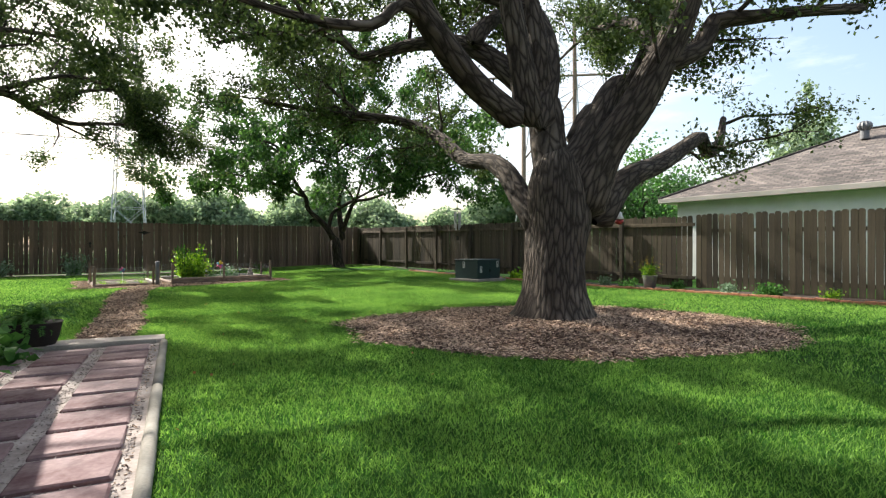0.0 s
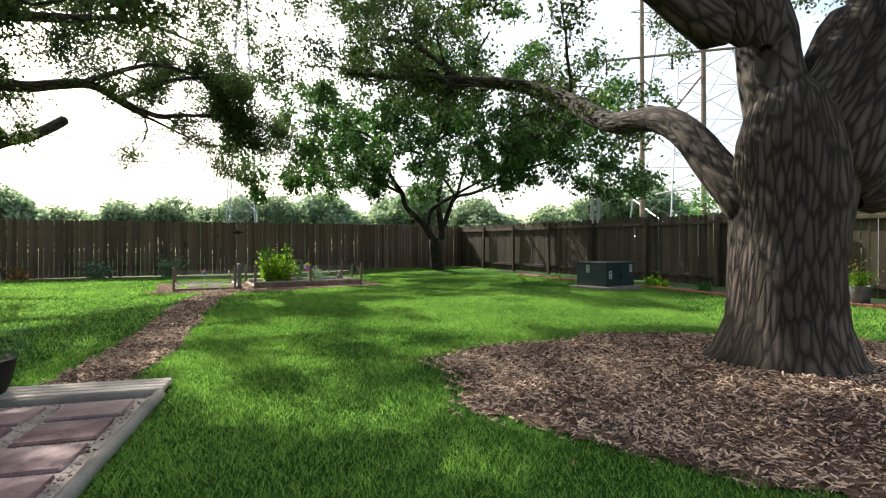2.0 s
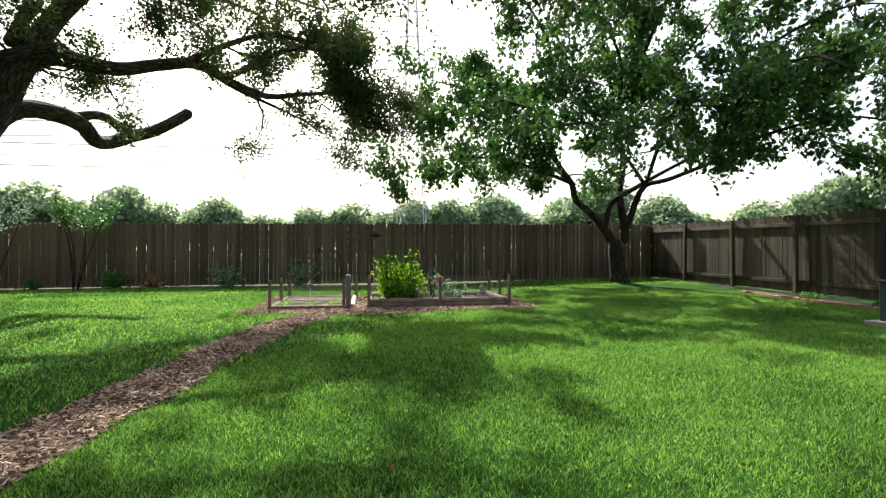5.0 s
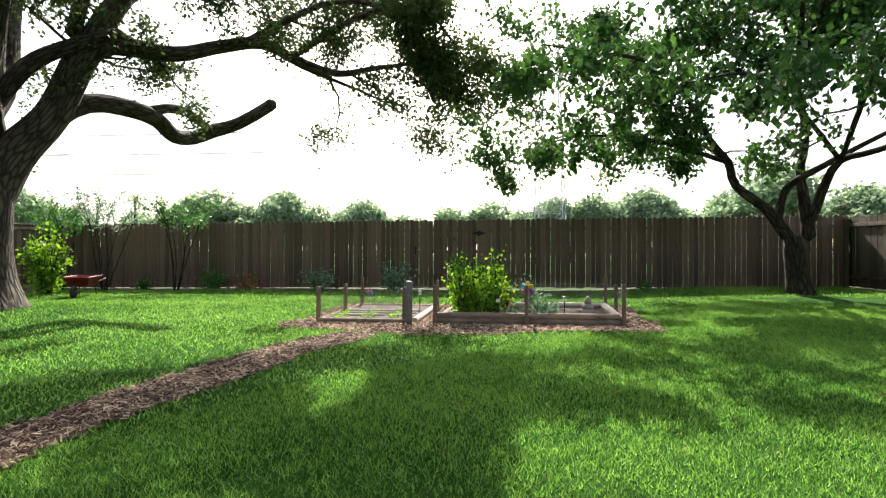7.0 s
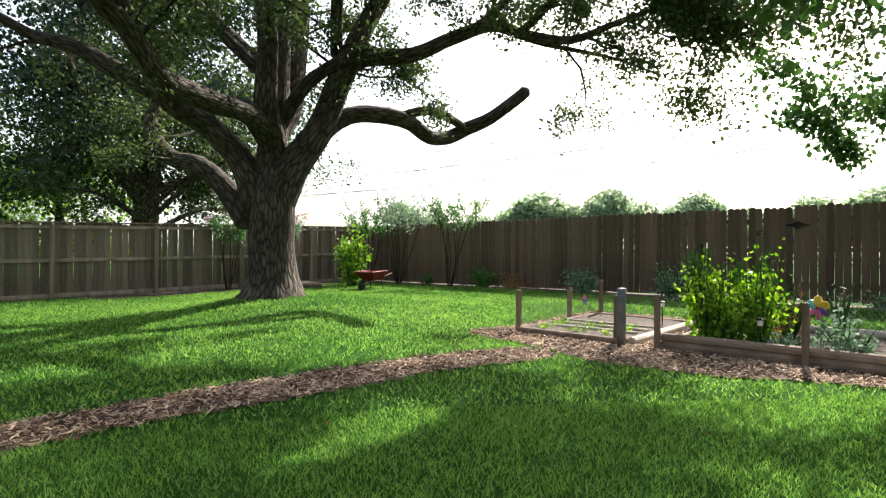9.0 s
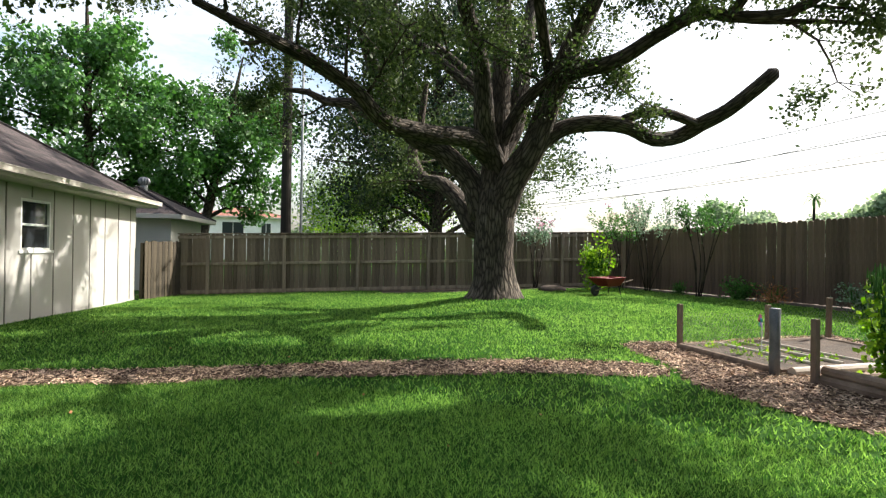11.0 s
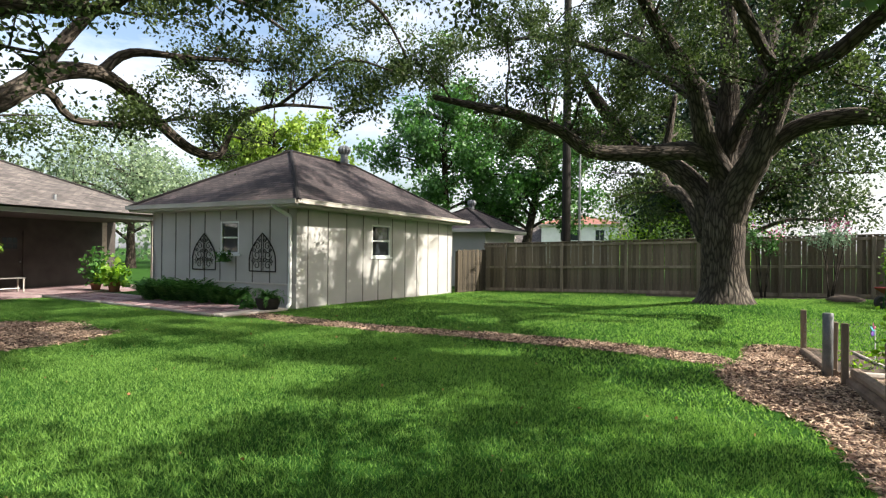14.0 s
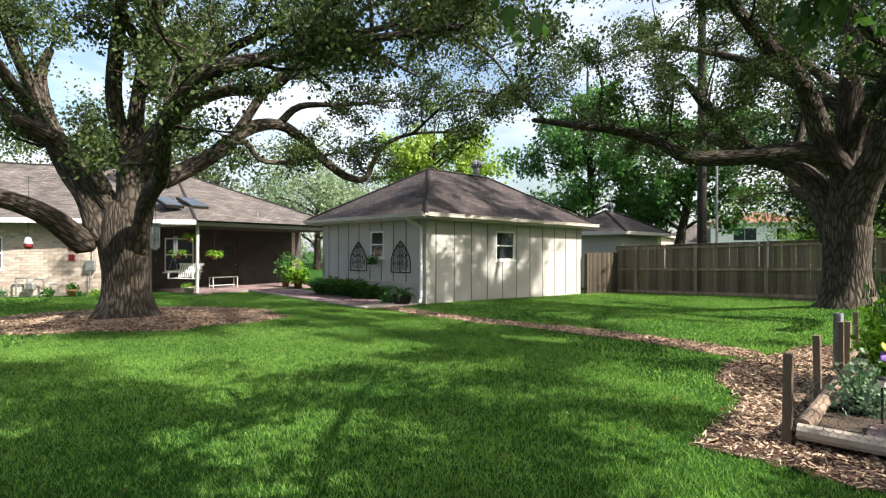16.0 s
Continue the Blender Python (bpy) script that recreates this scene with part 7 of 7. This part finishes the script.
def hanging_fern(x, y, z, seed):
    root = frond_clump("hanging_fern", x, y, 42, 0.42, M_BRIGHT_LEAF, "bright green fern in a hanging basket under patio roof", "hanging plant", seed, base_z=z, arch=1.7, group="hanging ferns")
    part("basket", lathe_bm([(0.08, -0.16), (0.13, -0.02), (0.14, 0.0)], 14), M_TERRA, root, "", True)
    part("hanger", bar_bm((0, 0, 0), (0, 0, 2.58 - z), 0.005, 5), M_IRON, root)


hanging_fern(2.35, -0.15, 2.1, 301)
hanging_fern(1.55, -0.35, 1.45, 302)
hanging_fern(2.75, 0.1, 1.5, 303)
wind_chime(2.75, 0.35, 2.55, 0.35, 6, 0.75, "large silver tube wind chime hanging at the patio corner")


def bench_rack():
    root = empty("bench", Matrix.Translation((1.6, -2.6, 0.06)) @ Matrix.Rotation(radians(40), 4, "Z"), "low grey metal bench on the patio", "bench")
    part("top", block_bm((1.2, 0.35, 0.03), Matrix.Translation((0, 0, 0.45)), 0.006), M_GAP, root)
    for x in (-0.55, 0.55):
        for y in (-0.14, 0.14):
            part("leg", block_bm((0.035, 0.035, 0.44), Matrix.Translation((x, y, 0.22)), 0.003), M_TRIM, root)
    part("stretcher", block_bm((1.1, 0.02, 0.025), Matrix.Translation((0, 0, 0.12)), 0.003), M_WHITE, root)


bench_rack()


def pot_plant(x, y, r, h, mat, leafmat, label, seed, w=0.6, ph=0.6, leaf=0.12):
    root = empty("flower_pot", at(x, y, 0.04), label, "planter", "pots by the house")
    part("pot", lathe_bm([(r * 0.65, 0), (r * 0.9, h * 0.8), (r, h * 0.82), (r * 1.02, h), (r * 0.85, h)], 16), mat, root, "", True)
    bush("potted_plant", x, y, w, ph, 350, leaf, leafmat, "leafy green plant growing in a pot", seed, "plant", 14, z=float(land(x, y)) + 0.04 + h * 0.85)


pot_plant(2.2, 0.75, 0.2, 0.28, M_PALE_LOG, M_BRIGHT_LEAF, "pale glazed pot with low plant by the patio post", 311, 0.4, 0.2, 0.06)
pot_plant(-1.45, -2.3, 0.22, 0.34, M_TERRA, M_BRIGHT_LEAF, "terracotta pot with broad leaves at the patio's edge", 312, 0.9, 0.75, 0.2)
pot_plant(-0.9, -2.9, 0.18, 0.28, M_TERRA, M_FERN, "terracotta pot with dark fern on the patio", 313, 0.9, 1.6, 0.14)
pot_plant(5.95, 0.7, 0.17, 0.22, M_TERRA, M_FERN, "striped round pot standing by the brick wall", 314, 0.35, 0.3, 0.07)
for k, (x, w, h, m) in enumerate(((0.4, 0.5, 0.35, M_FERN), (0.9, 0.6, 0.3, M_BRIGHT_LEAF), (1.5, 0.5, 0.25, M_FERN), (2.4, 0.5, 0.45, M_FERN), (3.9, 0.45, 0.4, M_SAGE), (4.6, 0.6, 0.45, M_FERN))):
    q = HOUSE_M @ Vector((x, 0.45, 0))
    bush("wall_plant", q.x, q.y, w, h, 350, 0.07, m, "low green plant at the foot of the brick wall", 320 + k, "plant", 12, group="plants by the brick wall")
_w = GARAGE + G_V * 2.38 - G_U * 0.18
bush("window_box_plant", _w.x, _w.y, 0.6, 0.4, 500, 0.05, M_FERN, "dark plant spilling from the garage window box", 330, "plant", 16, z=1.2)


# ---- beyond the fences ----
def neighbour_house(name, x, y, ang, w, d, eave, rise, wall_mat, roof_mat, label, vents=(), wins=(), over=0.5):
    root = empty(name, pose(x, y, 0, 0, 0, ang), label, "building")
    wall = part("wall", block_bm((w, d, eave + 0.3), Matrix.Translation((w / 2, d / 2, (eave - 0.3) / 2))), wall_mat, root)
    roof, r0, r1 = hip_roof("roof", root, w, d, eave, rise, over, roof_mat)
    for (t, dx, dz) in vents:
        p = r0.lerp(r1, t)
        roof_vent(roof, (p.x, p.y + dx, p.z + dz))
    for (wx, wz, ww, wh, side) in wins:
        win = part("window", block_bm((ww + 0.14, 0.05, wh + 0.14), Matrix.Translation((wx, -0.01, wz)), 0.006), M_WHITE, wall)
        part("pane", block_bm((ww, 0.02, wh), Matrix.Translation((wx, -0.035, wz))), M_GLASS, win)
        part("mullion", block_bm((0.04, 0.03, wh), Matrix.Translation((wx, -0.045, wz))), M_WHITE, win)
    return root


neighbour_house("neighbour_house", 9.0, 20.6, -51.9, 13.5, 9.5, 3.15, 2.5, M_WHITE, M_SHINGLE_B, "white house with a grey-brown hip roof beyond the fence", ((0.05, -1.2, -0.5), (0.4, -0.6, -0.2)))
neighbour_house("neighbour_garage", -14.6, -4.6, 122.9, 3.4, 4.2, 2.6, 1.15, M_SIDING, M_SHINGLE, "pale grey building with a brown roof behind the gate", ((0.3, 0.3, -0.1),))
neighbour_house("far_house", -45.6, -31.6, 137, 9, 8, 4.9, 1.3, M_WHITE, material("red_roof", (0.16, 0.06, 0.045), (0.30, 0.14, 0.10), 0.9, 2, 30, 0.2), "white two-storey house with a red roof, far off", (), ((3.4, 3.6, 2.2, 1.3, 0), (6.9, 3.6, 1.0, 1.2, 0)))
neighbour_house("far_house", -44.0, -40.0, 137, 11, 9, 2.8, 2.4, M_BRICK, M_SHINGLE_B, "low grey-roofed house behind the garden fence")
neighbour_house("far_house", -27.0, -29.5, 137, 9, 9, 3.2, 2.6, M_BRICK, M_SHINGLE, "brown-roofed brick house behind the neighbour's building")


def crown_tree(name, x, y, h, crown_r, crown_z, n, leaf, mat, label, seed, lean=(0, 0), bark=None, trunk_r=0.22, limbs=9, flat=0.7, scatter=0.35, hang=0.05, group=""):
    """A whole tree: tapered trunk, limbs fanning through the crown, leaves in uneven clumps round them."""
    T = Tree(name, (x, y, float(land(x, y)) - 0.05), label, bark or M_BARK_GREY, seed)
    rng = T.rng
    lx, ly = lean
    b = T.base
    T.limb([(*b[:3] + np.array([0, 0, -0.1]), trunk_r * 1.4), (*(b + np.array([lx * 0.2, ly * 0.2, h * 0.15])), trunk_r), (*(b + np.array([lx * 0.5, ly * 0.5, h * 0.45])), trunk_r * 0.75),
            (*(b + np.array([lx * 0.8, ly * 0.8, h * 0.75])), trunk_r * 0.45), (*(b + np.array([lx, ly, h * 0.96])), trunk_r * 0.12)], bare=0.97, sides=9, many=0, leafy=1)
    for k in range(limbs):
        t = crown_z + (0.95 - crown_z) * (k + rng.uniform(0, 1)) / limbs
        a = k * 2.4 + rng.uniform(-0.4, 0.4)
        u = (t - crown_z) / (1 - crown_z)
        reach = crown_r * math.sqrt(max(0.08, 1 - (2 * u - 0.75) ** 2 * flat)) * rng.uniform(0.65, 1.1)
        s = b + np.array([lx * t, ly * t, h * t * 0.82])
        e = s + np.array([math.cos(a) * reach, math.sin(a) * reach, reach * rng.uniform(0.1, 0.5)])
        mid = (s + e) / 2 + np.array([0, 0, reach * 0.12])
        T.limb([(*s, trunk_r * 0.4), (*mid, trunk_r * 0.25), (*e, trunk_r * 0.08)], bare=0.25, sides=6)
    T.grow(length=crown_r * 0.5, per=9.0 / crown_r, rise=0.15, twigs=5, hang=hang)
    T.leaves(mat, n, leaf, scatter)
    T.finish()
    if group:
        T.root["group"] = group
    return T.root


M_PINE = material("pine_needle", (0.10, 0.19, 0.02), (0.28, 0.38, 0.06), 0.6, 0.4, 4, 0.0, leaf=0.3, vary=0.4, island=True)
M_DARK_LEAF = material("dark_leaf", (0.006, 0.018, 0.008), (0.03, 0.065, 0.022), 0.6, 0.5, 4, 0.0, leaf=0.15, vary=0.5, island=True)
crown_tree("sweetgum_tree", -20.8, -12.5, 15.5, 3.6, 0.28, 20000, 0.24, M_GUM, "tall green sweetgum tree behind the garage", 401, (0.8, 0.5), None, 0.28, 16, 0.8, 0.3)
crown_tree("sweetgum_tree", -25.4, -10.6, 13.5, 3.7, 0.25, 20000, 0.24, M_GUM, "leaning green sweetgum tree behind the fence", 402, (-1.4, 2.4), None, 0.32, 16, 0.8, 0.3)
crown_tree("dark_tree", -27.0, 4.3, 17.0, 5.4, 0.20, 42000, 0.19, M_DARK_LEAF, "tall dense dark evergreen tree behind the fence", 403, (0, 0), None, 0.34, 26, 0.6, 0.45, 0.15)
crown_tree("pine_tree", -13.6, -32.5, 16.0, 5.2, 0.40, 15000, 0.34, M_PINE, "yellow-green pine tree lit by the sun", 404, (0, 0), None, 0.3, 20, 0.9, 0.35)
crown_tree("pine_tree", 42.0, 62.0, 20.0, 3.4, 0.5, 4500, 0.40, M_HAZED_LEAF, "thin tall pine tree behind the neighbour's roof", 405, (0, 0), None, 0.3, 14, 0.9, 0.35)
crown_tree("shade_tree", -2.0, -27.0, 9.5, 6.0, 0.25, 16000, 0.22, M_HAZED_LEAF, "round green tree behind the house", 406, (0, 0), None, 0.3, 16, 0.9, 0.5)
crown_tree("shade_tree", 9.5, -22.0, 13.0, 7.0, 0.25, 20000, 0.22, M_OAK_LEAF, "dark green tree rising behind the house roof", 407, (0, 0), None, 0.3, 18, 0.9, 0.5)
crown_tree("oak_tree", -23.8, 5.6, 7.5, 4.6, 0.22, 20000, 0.11, M_OAK_LEAF, "many-stemmed live oak behind the back fence", 408, (0.3, 0.6), M_BARK_OAK, 0.30, 14, 0.8, 0.3)
crown_tree("shade_tree", 10.2, 27.5, 5.6, 2.8, 0.15, 13000, 0.16, M_GUM, "bushy green tree beyond the side fence", 409, (0, 0), None, 0.2, 12, 0.9, 0.35)
crown_tree("shade_tree", 12.8, 36.0, 7.0, 2.4, 0.15, 10000, 0.18, M_BIG_LEAF, "bushy green tree beside the pylons", 410, (0, 0), None, 0.2, 12, 0.9, 0.35)
crown_tree("shade_tree", -39.0, -9.5, 8.5, 3.8, 0.2, 9000, 0.22, M_HAZED_LEAF, "green tree between the far houses", 411, (0, 0), None, 0.2, 12, 0.9, 0.45)
crown_tree("shade_tree", -28.5, 0.5, 6.2, 3.2, 0.12, 12000, 0.14, M_BRIGHT_LEAF, "light green leafy tree behind the fence", 413, (0, 0), None, 0.2, 12, 0.9, 0.4)

# the line of trees across the fields
def billow_tree(name, x, y, h, r, n, leaf, mat, label, seed, group=""):
    """A far rounded tree: a short trunk and a crown of many leaf clumps on overlapping rounded masses."""
    rng = np.random.default_rng(seed)
    root = empty(name, Matrix.Translation((x, y, 0.3)), label, "tree", group)
    skin = Skin()
    skin.add(spline([(0, 0, -0.2, 0.4), (0.1, 0, h * 0.3, 0.3), (0, 0.1, h * 0.8, 0.08)], 0.8), 7)
    pts = []
    masses = 15
    for k in range(masses):
        a = k * 2.4
        q = math.sqrt(rng.uniform(0.02, 1)) * r * 0.72
        c = np.array([math.cos(a) * q, math.sin(a) * q, h * (0.30 + 0.52 * rng.uniform(0, 1) * (1 - 0.45 * (q / r) ** 2))])
        m = r * rng.uniform(0.28, 0.46)
        skin.add(spline([(0, 0, h * 0.25, 0.12), (*(c * np.array([0.6, 0.6, 0.9])), 0.08), (*c, 0.03)], 1.2), 4)
        d = rng.normal(size=(n // masses, 3))
        d /= np.linalg.norm(d, axis=1)[:, None]
        pts.append(c + d * m * (rng.uniform(0.55, 1.08, (n // masses, 1))) * np.array([1, 1, 0.82]))
    skin.make("trunk", M_BARK_GREY, root)
    leaf_mesh("crown", np.concatenate(pts), leaf, mat, root, rng, 0.1, 0.45)
    return root


# no air is modelled; the haze on these trees is in their leaf colour
far_kinds = [billow_tree("field_tree", -79.9, 56.7, 9.6, 5.6, 9000, 0.5, M_HAZED_LEAF, "rounded green tree in the far tree line", 420 + k, "far tree line") for k in range(3)]
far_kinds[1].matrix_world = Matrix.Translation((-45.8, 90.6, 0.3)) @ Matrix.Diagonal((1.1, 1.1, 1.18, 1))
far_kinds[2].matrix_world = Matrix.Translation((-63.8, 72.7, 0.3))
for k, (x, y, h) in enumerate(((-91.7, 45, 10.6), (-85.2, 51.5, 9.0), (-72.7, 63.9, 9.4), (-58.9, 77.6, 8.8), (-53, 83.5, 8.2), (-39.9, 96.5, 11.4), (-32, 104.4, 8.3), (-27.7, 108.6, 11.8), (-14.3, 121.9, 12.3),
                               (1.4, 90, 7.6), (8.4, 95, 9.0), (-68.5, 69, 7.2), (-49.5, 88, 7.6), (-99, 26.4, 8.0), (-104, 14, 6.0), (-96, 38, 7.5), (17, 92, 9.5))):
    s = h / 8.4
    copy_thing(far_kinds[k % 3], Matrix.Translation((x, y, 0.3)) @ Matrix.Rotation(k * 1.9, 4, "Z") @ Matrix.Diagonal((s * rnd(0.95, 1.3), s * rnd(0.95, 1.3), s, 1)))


def lattice_tower(x, y, h, w0, w1, ang, label, arms=()):
    root = empty("power_pylon", pose(x, y, 0, 0, 0, ang), label, "pylon", "power line pylons")
    n = 11
    def corner(k, i):
        t = k / n
        w = (w0 * (1 - t) + w1 * t) / 2
        return Vector((w * (1 if i in (0, 3) else -1), w * (1 if i in (0, 1) else -1), h * t))
    for i in range(4):
        part("leg", bar_bm(corner(0, i), corner(n, i), 0.07, 5), M_GALV, root)
    for i in range(4):
        bm = bmesh.new()
        j = (i + 1) % 4
        for k in range(n):
            bar(bm, corner(k, i), corner(k + 1, j), 0.03, 4)
            bar(bm, corner(k, j), corner(k + 1, i), 0.03, 4)
            bar(bm, corner(k + 1, i), corner(k + 1, j), 0.03, 4)
        tagged(part("bracing", bm, M_GALV, root), kind="stuff")
    for z, L in arms:
        bm = bmesh.new()
        bar(bm, (-L, 0, z), (L, 0, z), 0.06, 5)
        bar(bm, (-L, 0, z), (0, 0, z + 1.6), 0.04, 5)
        bar(bm, (L, 0, z), (0, 0, z + 1.6), 0.04, 5)
        part("cross_arm", bm, M_GALV, root)
    return root


lattice_tower(-36.5, 62.5, 34, 3.6, 0.9, 25, "thin grey steel lattice pylon in the field", ((24, 4), (28, 3.4), (31, 2.8)))
lattice_tower(13.5, 58.0, 36, 9.5, 1.6, 15, "broad grey steel lattice pylon in the field", ((24, 6), (28, 5), (31, 4)))


def h_frame():
    root = empty("pole_frame", Matrix.Translation((0, 0, 0)), "tall twin timber power poles with crossed braces", "pylon")
    a, b = Vector((7.0, 46.5, 0)), Vector((11.3, 46.0, 0))
    H = Vector((0, 0, 21))
    for p in (a, b):
        part("pole", bar_bm(p, p + H, 0.22, 10, 0.16), M_LOG, root)
    up = lambda p, z: p + Vector((0, 0, z))
    part("brace", bar_bm(up(a, 9), up(b, 14.5), 0.07, 6), M_LOG, root)
    part("brace", bar_bm(up(b, 10), up(a, 14.5), 0.07, 6), M_LOG, root)
    e = (b - a) * 0.7
    part("cross_arm", bar_bm(up(a - e, 16.2), up(b + e, 16.2), 0.10, 6), M_LOG, root)
    for k in range(3):
        p = up(a - e, 16.2).lerp(up(b + e, 16.2), 0.04 + 0.46 * k)
        part("insulator", lathe_bm([(0.06, 0), (0.11, -0.1), (0.06, -0.2), (0.11, -0.4), (0.06, -0.5), (0.11, -0.7), (0.06, -0.8), (0.11, -1.0), (0.04, -1.2)], 8, Matrix.Translation(p)), M_IRON, root)


h_frame()


def utility_pole():
    root = empty("utility_pole", at(-17.35, 2.75), "dark creosoted utility pole behind the fence", "utility pole")
    part("pole", cone_bm(0.19, 0.14, 14, Matrix.Translation((0, 0, 7)), 14), M_POLE, root)
    part("cross_arm", block_bm((2.4, 0.1, 0.12), Matrix.Translation((0, 0.12, 12.6)), 0.008), M_POLE, root)
    r2 = empty("metal_mast", at(-17.75, 3.1), "slim grey metal mast beside the utility pole", "pole")
    part("mast", cone_bm(0.05, 0.045, 8.2, Matrix.Translation((0, 0, 4.1)), 10), M_GALV, r2)


utility_pole()


def wires():
    ends = (((-80, -8, 9.5), (-22, 60, 12.5)), ((-80, -8, 8.0), (-22, 60, 10.6)), ((-82, -8, 11.0), (-24, 60, 15)), ((-95, -4, 9.2), (-30, 75, 16)), ((-95, -4, 10.6), (-30, 75, 18.5)), ((-17.35, 2.9, 12.7), (-36, 62, 14)))
    for k, (a, b) in enumerate(ends):
        a, b = Vector(a), Vector(b)
        pts = []
        for i in range(21):
            t = i / 20
            p = a.lerp(b, t)
            pts.append([p.x, p.y, p.z - 1.2 * 4 * t * (1 - t), 0.032])
        v, f, uv = tube(np.array(pts), 4)
        tagged(arrays("power_line", v, f, M_BLACK), "thin black overhead power line", "cable", "overhead power lines")


wires()


def far_palm():
    root = frond_clump("palm_tree", -79.8, 31.7, 34, 1.7, M_FERN, "far fan palm on a thin bare trunk", "palm", 430, base_z=8.4, arch=1.5, leaflets=10, wide=0.12, steep=-0.3)
    part("trunk", bar_bm((0, 0, -8.3), (0, 0, 0.05), 0.2, 8, 0.14), M_BARK_GREY, root)


far_palm()


def far_pole():
    root = empty("utility_pole", Matrix.Translation((-80, -8, 0)), "far wooden utility pole carrying two cross arms", "utility pole")
    part("pole", bar_bm((0, 0, 0), (0, 0, 11.3), 0.15, 8, 0.11), M_POLE, root)
    for z in (9.4, 10.8):
        part("cross_arm", block_bm((0.1, 1.9, 0.14), Matrix.Translation((0.12, 0, z)), 0.01), M_POLE, root)
        for y in (-0.8, 0.8):
            part("insulator", lathe_bm([(0.05, 0), (0.08, 0.08), (0.05, 0.16), (0.02, 0.2)], 8, Matrix.Translation((0.12, y, z + 0.07))), M_GALV, root)


far_pole()


# hedges and fields that close the view beyond the lot
def hedge(a, b, h, n, seed, label):
    rng = np.random.default_rng(seed)
    t = rng.uniform(0, 1, n)
    x = a[0] + (b[0] - a[0]) * t + rng.normal(size=n) * 1.2
    y = a[1] + (b[1] - a[1]) * t + rng.normal(size=n) * 1.2
    top = h * (0.6 + 0.4 * np.sin(t * 37 + np.sin(t * 91) * 2))
    z = 0.2 + rng.uniform(0, 1, n) ** 0.7 * top
    tagged(leaf_mesh("far_hedge", np.stack([x, y, z], 1), 0.6, M_HAZED_LEAF, None, rng, 0, 0.45), label, "hedge", kind="stuff")


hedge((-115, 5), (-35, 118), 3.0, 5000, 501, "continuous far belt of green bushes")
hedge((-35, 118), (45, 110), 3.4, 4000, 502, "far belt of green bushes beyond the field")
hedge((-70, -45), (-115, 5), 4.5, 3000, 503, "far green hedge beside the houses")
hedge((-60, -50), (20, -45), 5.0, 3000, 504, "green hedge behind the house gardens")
